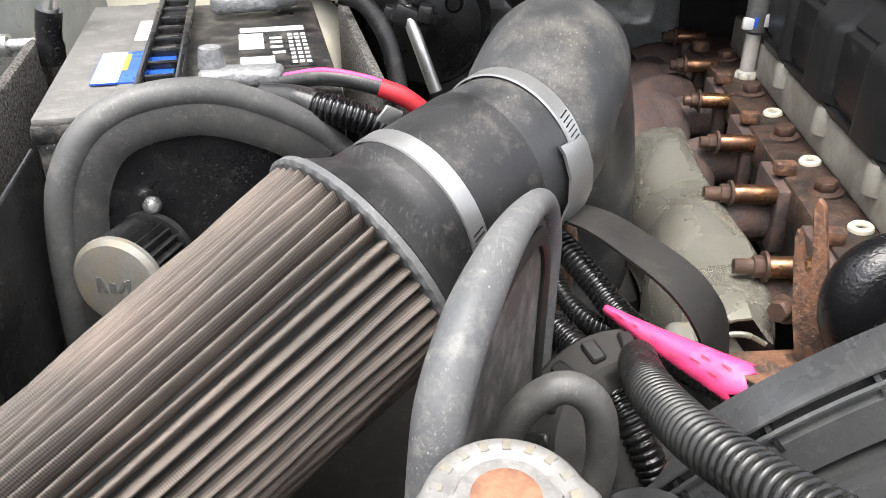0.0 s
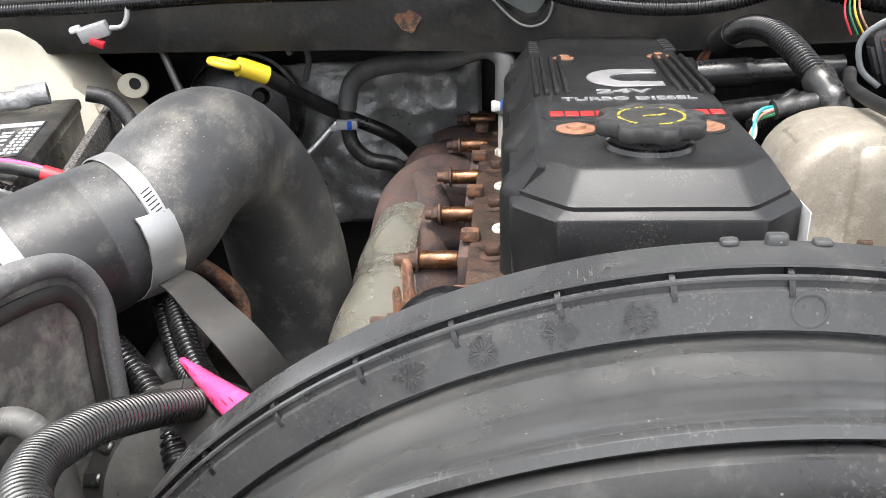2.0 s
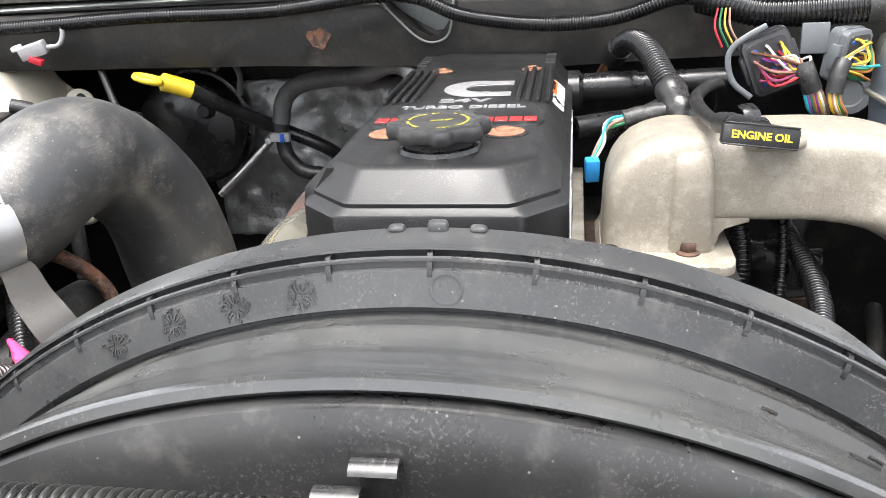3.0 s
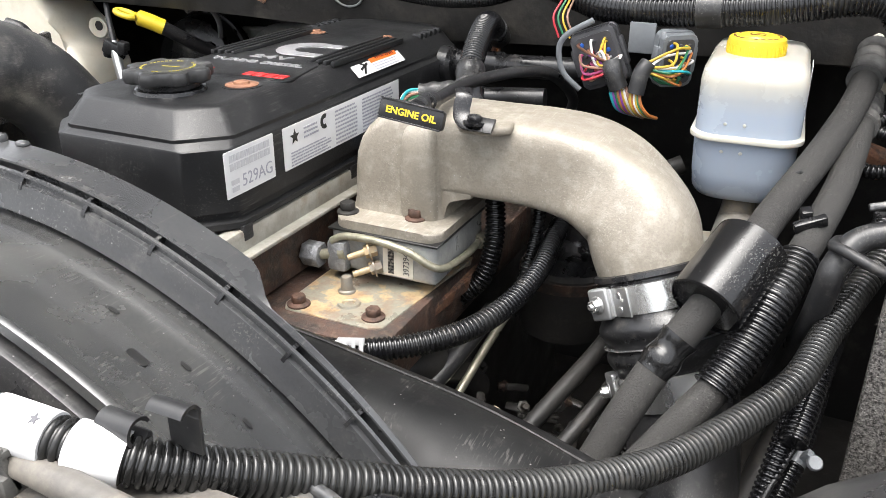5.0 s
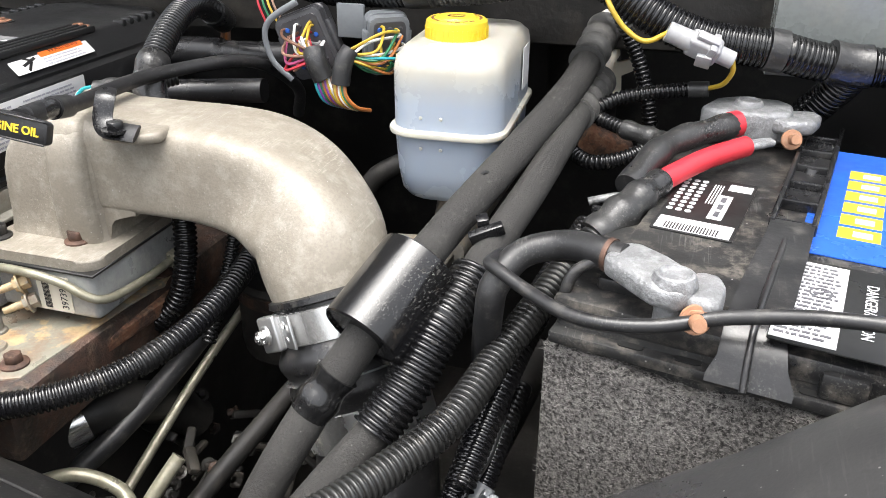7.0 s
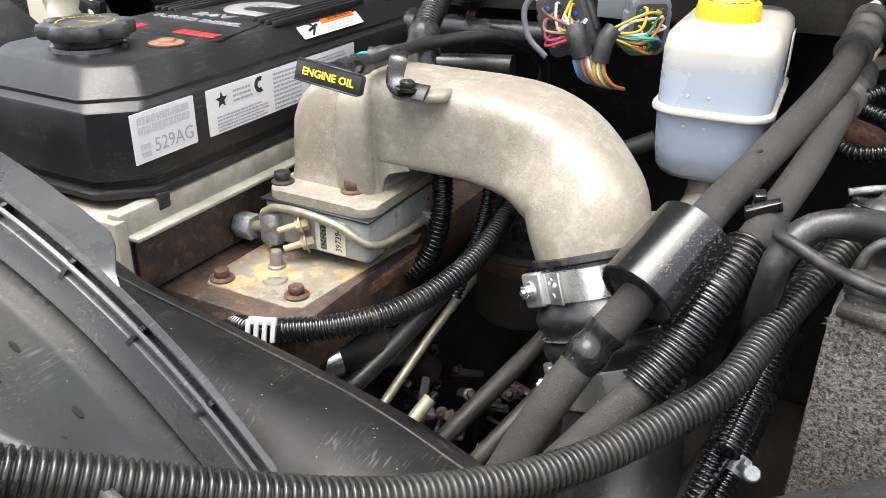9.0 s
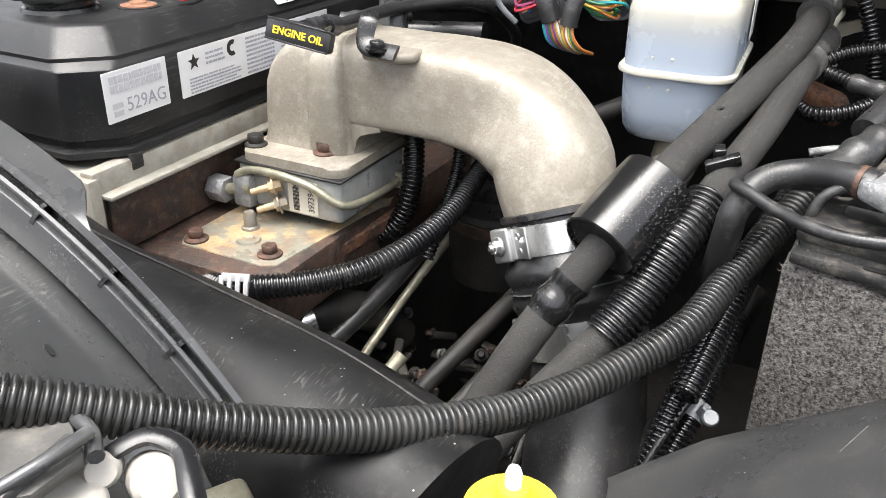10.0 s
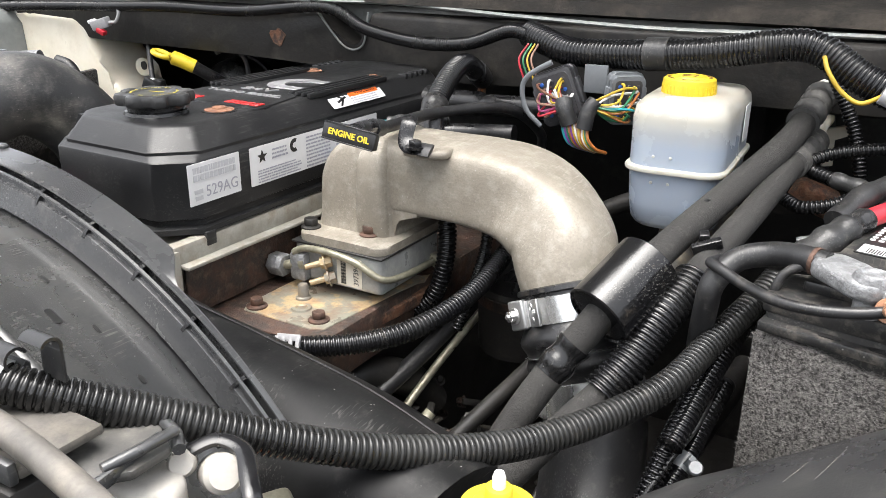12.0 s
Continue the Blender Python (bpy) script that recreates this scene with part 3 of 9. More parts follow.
part("notch_rim", sweep([(0.243, 0.913, 1.306), (0.262, 0.912, 1.285), (0.284, 0.912, 1.263), (0.300, 0.912, 1.255), (0.316, 0.912, 1.257), (0.326, 0.912, 1.269), (0.332, 0.913, 1.306)], 0.0015, 8, 0.006), M["fender"], beam, "pale rim of the notch")
part("seam_flange", sweep([(-0.6, 0.93, 1.302), (0.2, 0.93, 1.316), (0.36, 0.935, 1.318), (0.55, 0.91, 1.313), (0.75, 0.90, 1.309), (0.95, 0.93, 1.311), (1.34, 0.96, 1.312)], 0.0055, 8, 0.02, flat=0.5), M["body"], beam, "grey painted seam flange")
seal_rings = []
for x in [(-0.62 + 0.05 * k) for k in range(40)]:
    wob = 0.004 * math.sin(9 * x) + 0.003 * math.sin(23 * x)
    seal_rings.append([V((x, 0.925 + wob, 1.318)), V((x, 0.935 + wob, 1.332)), V((x, 1.02 + wob, 1.345 + wob)), V((x, 1.5, 1.42)), V((x, 1.5, 1.38)), V((x, 0.96, 1.312))])
thing("cowl_seal", loft(seal_rings), M["cowlpanel"], "dusty black cowl panel above the seam flange", "cowl panel", kind="structure")

# the raised hood, hinged behind the cowl, over the rear half of the bay
thing("raised_hood", box((1.75, 1.15, 0.03), pose(0.37, 0.945, 1.93, -58, 0, 0), 0.01), M["hoodliner"], "raised hood with a dark grey liner", "hood", kind="structure")

# left inner wing in grey paint, right inner wing and its black panel
thing("inner_fender", loft([[V((-0.62, y, 1.28)), V((-0.47, y, 1.275)), V((-0.445, y, 1.25)), V((-0.43, y, 1.05)), V((-0.62, y, 1.05))] for y in (0.2, 0.45, 0.7, 0.95)]), M["fender"],
      "dusty grey painted inner wing beside the battery", "inner wing", kind="structure")
thing("right_wing_panel", loft([[V((x, 0.86, 1.36)), V((x, 0.865, 1.25)), V((x, 0.885, 1.225)), V((x, 1.05, 1.21)), V((x, 1.05, 1.36))] for x in (1.06, 1.2, 1.34)]), M["body"],
      "grey painted bulkhead corner above the right-hand battery", "body panel", kind="structure")

# ---- the engine ----
CX, CZ = 0.40, 0.836      # the fan's axis


def ring_place(y, r, deg):
    return V((CX + r * math.cos(radians(deg)), y, CZ + r * math.sin(radians(deg))))


def fan_shroud():
    s = base("fan_shroud", (CX, 0.25, 0.85), "large black plastic fan shroud with a ribbed rim", "fan shroud")
    profile = [(0.3175, 0.398), (0.3185, 0.4145), (0.3165, 0.4165), (0.3000, 0.4158), (0.2965, 0.4156), (0.2955, 0.4166), (0.2916, 0.4162), (0.2913, 0.4150), (0.2950, 0.4142), (0.2950, 0.4048), (0.2890, 0.4042), (0.2886, 0.4128), (0.2866, 0.4124), (0.2864, 0.4112), (0.2878, 0.4106), (0.2878, 0.4072), (0.2848, 0.4066),
               (0.2802, 0.3898), (0.2812, 0.3888), (0.2862, 0.3880), (0.2862, 0.3850), (0.2775, 0.3853), (0.2725, 0.3862), (0.2670, 0.3882), (0.2620, 0.3894), (0.2550, 0.3899), (0.2487, 0.3902), (0.2400, 0.3916), (0.2340, 0.3937), (0.2290, 0.3957), (0.2210, 0.3986), (0.2130, 0.4008), (0.2050, 0.4024), (0.1990, 0.4036), (0.1965, 0.4052), (0.1935, 0.4058), (0.1908, 0.4050), (0.1890, 0.4010)]
    edge = profile.index((0.2862, 0.3850)) + 1
    rings, bands = [], []
    for k in range(151):
        deg = 170 - k * (160 / 150)
        cut = min(1.0, max(0.0, (deg - 57.5) / 5.0))
        cut2 = min(1.0, max(0.0, (140 - deg) / 5.0))
        ring = []
        for y, r in profile[:edge]:
            if y > 0.295:
                y = 0.295 + (y - 0.295) * max(0.04, cut * cut * (3 - 2 * cut)) * max(0.04, cut2)
            ring.append(ring_place(y, r, deg))
        rings.append(ring + [ring_place(y, r, deg) for y, r in ((0.2862, 0.381), (0.2880, 0.381), (0.2900, 0.402))])
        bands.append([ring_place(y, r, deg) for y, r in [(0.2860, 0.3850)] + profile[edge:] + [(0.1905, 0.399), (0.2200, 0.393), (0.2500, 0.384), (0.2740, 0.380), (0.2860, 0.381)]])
    part("rim", loft(rings, smooth=28), M["shroud"], s)
    part("sloped_band", loft(bands, smooth=28), M["glossband"], s, "glossy grey band of the shroud")
    front = [(0.2000, 0.3960), (0.1880, 0.3972), (0.1850, 0.3978), (0.1825, 0.3972), (0.1795, 0.3920), (0.1765, 0.3840), (0.1750, 0.3700), (0.1720, 0.3200), (0.1690, 0.2000), (0.1680, 0.0500), (0.2000, 0.05)]
    # front face: its shade is in the darker panel colour
    part("front_panel", loft([[ring_place(y, r, 178 - 176 * k / 100) for y, r in front] for k in range(101)], smooth=28), M["panel"], s, "smooth dirty black face of the shroud, darkened for shade")
    # gussets across the rim's groove, coloured black to carry the groove's shade
    n = -8
    while n < 9:
        deg = 97.0 + n * 7.0
        if 22 < deg < 160:
            rad = V((math.cos(radians(deg)), 0, math.sin(radians(deg))))
            fin = [(0.2955, 0.4146), (0.2892, 0.4138), (0.2850, 0.4085), (0.2836, 0.4040), (0.2955, 0.4040)]
            me = prism([(y, r) for y, r in fin], 0.0026, frame_of((0, 1, 0), rad, V((CX, 0, CZ)) + V((rad.z, 0, -rad.x)) * 0.0013))
            part("gusset", me, M["plastic"], s)
        n += 1
    # sunburst mould marks on the ring's face
    rng = random.Random(8)
    for deg in (114.4, 109.2, 104.0, 99.0):
        c = ring_place(0.2822, 0.3985, deg)
        rad = V((math.cos(radians(deg)), 0, math.sin(radians(deg))))
        tan = V((-rad.z, 0, rad.x))
        slope = (rad * 0.974 + V((0, 0.226, 0))).normalized()
        face = frame_of(tan, slope, c)
        spokes = []
        for k in range(14):
            a = 2 * math.pi * k / 14
            far, bend = rng.uniform(0.0045, 0.0085), rng.uniform(-0.35, 0.35)
            spokes.append(box((0.0042, 0.0008, 0.0012), face @ pose(0.0040 * math.cos(a), 0.0040 * math.sin(a), 0, 0, 0, math.degrees(a + bend)), 0))
            for side_turn in (-50, 50):
                spokes.append(box((rng.uniform(0.0015, 0.0032), 0.0007, 0.0012), face @ pose(far * math.cos(a + bend * 0.4), far * math.sin(a + bend * 0.4), 0, 0, 0, math.degrees(a) + side_turn + rng.uniform(-20, 20)), 0))
        tagged(part("mould_mark", joined(spokes), M["shroud"], s, "sunburst mould mark"), kind="stuff")
    # round mould mark, top clip and tabs
    part("mould_mark", lathe([(0.0072, 0.0), (0.0082, 0.0003), (0.0078, 0.0004), (0.0066, 0.0002)], ring_place(0.2825, 0.3985, 88.5), (0, -0.974, 0.226), 24), M["shroud"], s)
    for deg, w, h in ((89.6, 0.0105, 0.008), (92.5, 0.009, 0.004), (86.8, 0.009, 0.004)):
        part("rim_tab", box((w, 0.007, h), frame_of((math.sin(radians(deg)), 0, -math.cos(radians(deg))), (0, 1, 0), ring_place(0.314, 0.4175, deg)), 0.0025, 2), M["shroud"], s)
    # hose clips moulded on the front panel
    for dx, dz, gap in ((0.0, 0.0, 0.0), (0.256, 0.000, 0.010)):
        clip = [lathe([(0.0052, -0.009), (0.0068, -0.009), (0.0068, 0.009), (0.0052, 0.009), (0.0052, -0.009)], (0.386 + dx, 0.1655, 1.203 + dz), (1, 0, 0), 20, 20, 330), box((0.016, 0.004, 0.014), pose(0.386 + dx, 0.1715, 1.192 + dz), 0.001)]
        part("hose_clip", joined(clip), M["panel"], s, "open moulded hose clip")
        clip = [lathe([(0.0046, -0.009), (0.0062, -0.009), (0.0062, 0.009), (0.0046, 0.009), (0.0046, -0.009)], (0.400 + dx + gap, 0.1700, 1.2135 + dz), (1, 0, 0), 16, -30, 150), box((0.017, 0.002, 0.022), pose(0.4005 + dx + gap, 0.1752, 1.2040 + dz), 0.0006)]
        part("hose_clip", joined(clip), M["panel"], s, "open moulded hose clip")
    # small slots in the band
    for deg in (59.5, 53.0, 67.0, 46.5):
        c = ring_place(0.2485, 0.3906, deg)
        rad = V((math.cos(radians(deg)), 0.24, math.sin(radians(deg)))).normalized()
        tan = V((math.sin(radians(deg)), 0, -math.cos(radians(deg))))
        part("slot", prism(rounded(0.0075, 0.0032, 0.0015), 0.0006, frame_of(tan, rad.cross(tan), c), 0.0002, 1), M["black"], s, "small dark slot")
    part("slot", prism(rounded(0.013, 0.006, 0.002), 0.0006, frame_of((0.87, 0, -0.47), (0.1, -0.95, 0.2), (0.5864, 0.2292, 1.1862)), 0.0002, 1), M["black"], s, "torn dark hole")
    return s


fan_shroud()

# thick black duct that leaves the shroud towards the right-hand side
duct = base("air_duct", (0.62, 0.38, 0.95), "thick dusty black plastic duct behind the shroud", "duct")
part("duct_body", sweep([(0.36, 0.362, 1.100), (0.4316, 0.356, 1.098), (0.5277, 0.344, 1.080), (0.624, 0.338, 1.071), (0.725, 0.331, 1.060), (0.790, 0.322, 1.048), (0.806, 0.319, 1.044)], 0.062, 28, 0.012), M["duct"], duct)
part("duct_seam", sweep([(0.42, 0.380, 1.1562), (0.5277, 0.368, 1.1378), (0.624, 0.361, 1.1290), (0.725, 0.354, 1.1180), (0.80, 0.342, 1.106)], 0.0012, 6, 0.01), M["duct"], duct)


def valve_cover():
    c = base("valve_cover", (0.375, 0.65, 1.145), "black moulded engine valve cover with ribs and worn lettering", "valve cover")
    x0, x1, y0, y1 = 0.284, 0.464, 0.437, 0.930

    def loop(inset, z, ch, top=0.0):
        a, b, e, f = x0 + inset, x1 - inset, y0 + inset, y1 - inset
        return [V((a + ch, e, z)), V((b - ch, e, z)), V((b, e + ch, z)), V((b, f - ch, z)), V((b - ch, f, z)), V((a + ch, f, z)), V((a, f - ch, z)), V((a, e + ch, z))]

    levels = [(0.004, 1.144, 0.030), (-0.003, 1.146, 0.030), (-0.003, 1.151, 0.030), (0.0025, 1.153, 0.030), (0.0025, 1.158, 0.030), (-0.0015, 1.160, 0.030), (-0.0025, 1.185, 0.030), (-0.0030, 1.2130, 0.030), (-0.0020, 1.2148, 0.030), (0.0022, 1.2174, 0.030),
              (0.0030, 1.2186, 0.030), (0.0030, 1.2215, 0.030), (0.0050, 1.2235, 0.030), (0.0165, 1.2398, 0.025), (0.0200, 1.2415, 0.024), (0.026, 1.2420, 0.022)]
    bm = bmesh.new()
    prev = None
    for inset, z, ch in levels:
        ring = [bm.verts.new(v) for v in loop(inset, z, ch)]
        if prev:
            for k in range(8):
                bm.faces.new((prev[k], prev[(k + 1) % 8], ring[(k + 1) % 8], ring[k]))
        prev = ring
    bm.faces.new(prev)
    corner = [e for e in bm.edges if abs(e.verts[0].co.z - e.verts[1].co.z) > 0.0004]
    bmesh.ops.bevel(bm, geom=corner, offset=0.004, segments=2, affect='EDGES', profile=0.5)
    part("cover_body", bm_mesh(bm, 30), M["cover"], c)
    # raised plate with lettering, ribs towards the rear
    part("name_plate", prism([(0.310, 0.562), (0.442, 0.562), (0.447, 0.575), (0.436, 0.634), (0.420, 0.664), (0.334, 0.664), (0.316, 0.634), (0.305, 0.575)], 0.0030, pose(0, 0, 1.2405), 0.0015, 2), M["cover"], c)
    for x in (0.3035, 0.3120, 0.3205, 0.3290):
        for side in (0, 1):
            xx = x if not side else 0.75 - x
            part("rib", box((0.0046, 0.145, 0.0062), pose(xx, 0.715, 1.2432), 0.0018, 2), M["cover"], c)
    for k in range(5):
        part("rear_rib", box((0.012, 0.007, 0.007), pose(0.306, 0.830 + 0.012 * k, 1.2405), 0.002, 2), M["cover"], c)
        part("rear_rib", box((0.012, 0.007, 0.007), pose(0.444, 0.830 + 0.012 * k, 1.2405), 0.002, 2), M["cover"], c)
    # logo drawn as a plain crescent, words, red word as plain bars
    arc = [(0.032 * math.cos(radians(a)), 0.034 * math.sin(radians(a))) for a in range(60, 301, 15)]
    arc += [(0.016 * math.cos(radians(a)) + 0.004, 0.017 * math.sin(radians(a))) for a in range(300, 59, -15)]
    part("emblem", prism(arc, 0.0012, pose(0.381, 0.700, 1.2422), 0.0003, 1), M["silver"], c, "silver crescent-shaped emblem")
    for y in (0.7245, 0.6755):
        part("emblem_bar", box((0.026, 0.0150, 0.0012), pose(0.4000, y, 1.2426), 0.0003, 1), M["silver"], c, "silver bar of the emblem")
    part("lettering", letters("24V", 0.0165, pose(0.375, 0.6450, 1.2437), 0.0008, 1.7, 0.0004), M["silver"], c, "worn silver lettering reading 24V")
    part("lettering", letters("TURBO DIESEL", 0.0125, pose(0.376, 0.6205, 1.2437), 0.0008, 1.30, 0.0003), M["silver"], c, "worn silver lettering reading TURBO DIESEL")
    for x in (0.3165, 0.3280, 0.3395, 0.3510, 0.4010, 0.4125, 0.4240, 0.4355):
        part("red_letter", box((0.0100, 0.0125, 0.0012), pose(x, 0.5765, 1.2437), 0.0003, 1), M["redpaint"], c, "red raised letter block")
    # recessed fixings, surface-rusted
    for x, y, r in ((0.3285, 0.5390, 0.0145), (0.4185, 0.5410, 0.0145), (0.334, 0.790, 0.0105), (0.426, 0.791, 0.0105)):
        part("fixing_bolt", lathe([(0, 0.004), (r * 0.45, 0.004), (r * 0.5, 0.0022), (r, 0.0014), (r, -0.002), (0, -0.002)], (x, y, 1.2418), (0, 0, 1), 20), M["rustcap"], c, "surface-rusted fixing bolt")
        part("bolt_boss", lathe([(r + 0.0035, -0.003), (r + 0.003, 0.0008), (r + 0.0005, 0.001), (r + 0.0005, -0.002)], (x, y, 1.2418), (0, 0, 1), 24), M["cover"], c)
    part("side_clip", box((0.006, 0.013, 0.014), pose(0.4655, 0.470, 1.1405), 0.0015), M["cover"], c)
    part("side_clip", box((0.006, 0.013, 0.014), pose(0.4655, 0.640, 1.1405), 0.0015), M["cover"], c)
    # buttresses along the manifold side
    flutes = []
    for k in range(121):
        y = 0.470 + 0.380 * k / 120
        out = 0.0115 * (0.5 + 0.5 * math.tanh(2.6 * math.cos((y - 0.485) * 2 * math.pi / 0.122))) * min(1.0, k / 6, (120 - k) / 6)
        flutes.append([V((0.2885, y, 1.150)), V((0.2855 - out, y, 1.153)), V((0.2855 - out, y, 1.2115)), V((0.2868 - out, y, 1.2170)), V((0.2890 - out * 0.85, y, 1.2215)), V((0.2990 - out * 0.1, y, 1.2372)), V((0.3040, y, 1.2372))])
    part("fluted_side", loft(flutes, smooth=40), M["cover"], c)
    # labels on the right-hand side
    rng = random.Random(3)
    face = frame_of((0, 1, 0), (0, 0, 1), (0.4670, 0.4815, 1.1940))
    lab = part("serial_label", prism(rounded(0.064, 0.038, 0.001), 0.0005, face), M["paper"], c, "white part label")
    part("print", letters("529AG", 0.0150, face @ pose(0.008, -0.009, 0.0008), 0.0001, 0.95), M["paleink"], lab, "grey lettering reading 529AG")
    part("print", bars(text_lines(-0.026, 0.028, 0.016, 0.002, 2, rng, 0.95, 0.8) + [(-0.021, -0.007, 0.010, 0.004), (-0.021, -0.013, 0.009, 0.004)], face @ pose(0, 0, 0.0006)), M["faint"], lab, "pale unreadable print")
    face = frame_of((0, 1, 0), (0, 0, 1), (0.4670, 0.6325, 1.1935))
    lab = part("data_label", prism(rounded(0.210, 0.038, 0.001), 0.0005, face), M["paper"], c, "long white data label")
    part("print", bars(text_lines(-0.095, -0.030, -0.004, -0.018, 5, rng) + text_lines(-0.022, 0.020, 0.016, -0.018, 9, rng) + text_lines(0.028, 0.096, 0.016, -0.018, 10, rng) + text_lines(-0.074, -0.05, 0.014, 0.002, 3, rng), face @ pose(0, 0, 0.0006)), M["paleink"], lab, "small unreadable print")
    star = []
    for k in range(10):
        r = 0.007 if k % 2 == 0 else 0.0030
        star.append((r * math.sin(radians(36 * k)), r * math.cos(radians(36 * k))))
    part("star_emblem", prism(star, 0.0004, face @ pose(-0.088, 0.008, 0.0004)), M["black"], lab, "black printed star")
    part("crescent_emblem", prism([(0.007 * math.cos(radians(a)), 0.007 * math.sin(radians(a))) for a in range(60, 301, 24)] + [(0.003 * math.cos(radians(a)), 0.003 * math.sin(radians(a))) for a in range(300, 59, -24)], 0.0004, face @ pose(-0.040, 0.010, 0.0004)), M["black"], lab, "black printed crescent")
    # warning label on the shoulder
    sl = (V((-0.017, 0, 0.0165))).normalized()
    face = frame_of((0, 1, 0), sl, (0.4530, 0.7190, 1.2327))
    lab = part("warning_label", prism(rounded(0.098, 0.0185, 0.001), 0.0006, face), M["paper"], c, "white and orange warning label")
    part("orange_field", bars([(0.015, 0.0050, 0.055, 0.0082)], face @ pose(0, 0, 0.0006)), M["orange"], lab, "orange field")
    part("print", letters("WARNING", 0.0072, face @ pose(0.018, 0.0050, 0.0011), 0.0001, 1.1), M["black"], lab, "black lettering reading WARNING")
    part("print", bars(text_lines(-0.012, 0.041, 0.0, -0.0088, 3, rng), face @ pose(0, 0, 0.0006)), M["paleink"], lab)
    part("symbol", joined([box((0.018, 0.0026, 0.0004), face @ pose(-0.028, 0.0, 0.0008, 0, 0, 15), 0), box((0.012, 0.0024, 0.0004), face @ pose(-0.030, 0.004, 0.0008, 0, 0, -35), 0), box((0.012, 0.0024, 0.0004), face @ pose(-0.030, -0.004, 0.0008, 0, 0, 40), 0)]), M["black"], lab)
    return c


valve_cover()


def oil_cap():
    at = (0.3745, 0.502, 1.2420)
    c = base("oil_filler_cap", at, "black lobed oil filler cap on the valve cover", "oil cap")
    part("neck", lathe([(0, 0), (0.0305, 0), (0.0290, 0.003), (0.0262, 0.004), (0.0262, 0.0110), (0, 0.0110)], at, (0, 0, 1), 40), M["plastic"], c)
    outline = []
    for k in range(96):
        a = 2 * math.pi * k / 96
        r = 0.0345 + 0.0030 * math.tanh(2.2 * math.sin(8 * a))
        outline.append((r * math.cos(a), r * math.sin(a)))
    rings = []
    for h, f in ((0.0088, 0.90), (0.0098, 0.97), (0.0120, 1.0), (0.0170, 1.0), (0.0195, 0.97), (0.0203, 0.90), (0.0205, 0.72), (0.0198, 0.69)):
        rings.append([V((at[0] + x * f, at[1] + y * f, at[2] + h)) for x, y in outline])
    part("cap", loft(rings), M["corner"], c)
    # yellow printed ring, a can symbol in the middle
    ring_bars = []
    for k in range(40):
        if k % 20 in (8, 9, 10) or k % 7 == 6:
            continue
        a = 2 * math.pi * k / 40
        ring_bars.append(box((0.0022, 0.0020, 0.0004), pose(at[0] + 0.0215 * math.cos(a), at[1] + 0.0215 * math.sin(a), at[2] + 0.0200, 0, 0, math.degrees(a) + 90), 0))
    ring_bars += [box((0.009, 0.0016, 0.0004), pose(at[0] - 0.001, at[1], at[2] + 0.0200, 0, 0, 12), 0), box((0.006, 0.0020, 0.0004), pose(at[0] + 0.007, at[1] + 0.002, at[2] + 0.0200, 0, 0, 40), 0)]
    part("print", joined(ring_bars), M["capink"], c, "ring of pale yellow print")
    return c


oil_cap()


def cylinder_head():
    h = base("cylinder_head", (0.38, 0.7, 0.9), "cream-grey cylinder head with a rust-stained deck", "cylinder head")
    part("head_body", box((0.156, 0.50, 0.20), pose(0.372, 0.672, 1.038), 0.004), M["head"], h)
    part("left_rail", box((0.020, 0.62, 0.040), pose(0.2935, 0.730, 1.1225), 0.004), M["head"], h)
    part("manifold_deck", box((0.050, 0.66, 0.030), pose(0.2680, 0.760, 1.0875), 0.004), M["rustdeck"], h, "rust-stained deck above the exhaust ports")
    part("right_rail", box((0.014, 0.43, 0.022), pose(0.4610, 0.640, 1.1330), 0.003), M["head"], h)
    part("intake_deck", box((0.150, 0.36, 0.05), pose(0.520, 0.640, 1.042), 0.004), M["rustdeck"], h, "rusty intake deck")
    part("end_plate", box((0.17, 0.012, 0.16), pose(0.385, 0.425, 1.06), 0.003), M["head"], h)
    # scallops of the rail beside the cover
    for y in (0.462, 0.585, 0.705, 0.83):
        part("rail_boss", lathe([(0, 0.004), (0.010, 0.004), (0.012, 0.0), (0.012, -0.02), (0, -0.02)], (0.2870, y, 1.1440), (0, 0, 1), 16), M["head"], h)
    part("drip_ledge", box((0.020, 0.40, 0.004), pose(0.4690, 0.630, 1.1240), 0.0015), M["head"], h)
    part("rust_skirt", box((0.004, 0.36, 0.050), pose(0.4615, 0.62, 1.095), 0.0015), M["rustdeck"], h)
    return h


cylinder_head()


def exhaust_manifold():
    m = base("exhaust_manifold", (0.2, 0.8, 1.0), "rust-brown cast iron exhaust manifold", "manifold")
    lump = lambda s: 0.034 + 0.006 * math.sin(s * 2 * math.pi / 0.12)
    part("log", sweep([(0.172, 0.50, 1.035), (0.172, 0.65, 1.040), (0.178, 0.80, 1.046), (0.175, 0.90, 1.052), (0.178, 1.0, 1.05), (0.20, 1.10, 1.045)], lump, 20, 0.01), M["iron"], m)
    part("riser", sweep([(0.160, 0.72, 1.03), (0.155, 0.80, 1.050), (0.158, 0.88, 1.062), (0.180, 0.95, 1.062), (0.215, 0.985, 1.055)], 0.029, 18, 0.008), M["iron"], m)
    for y in (0.545, 0.665, 0.782, 0.900, 1.018, 1.110):
        part("runner", sweep([(0.180, y - 0.012, 1.055), (0.205, y - 0.006, 1.063), (0.240, y, 1.062)], 0.024, 16, 0.006), M["iron"], m)
        part("flange", box((0.014, 0.066, 0.058), pose(0.2405, y, 1.070), 0.003), M["iron"], m)
    return m


exhaust_manifold()

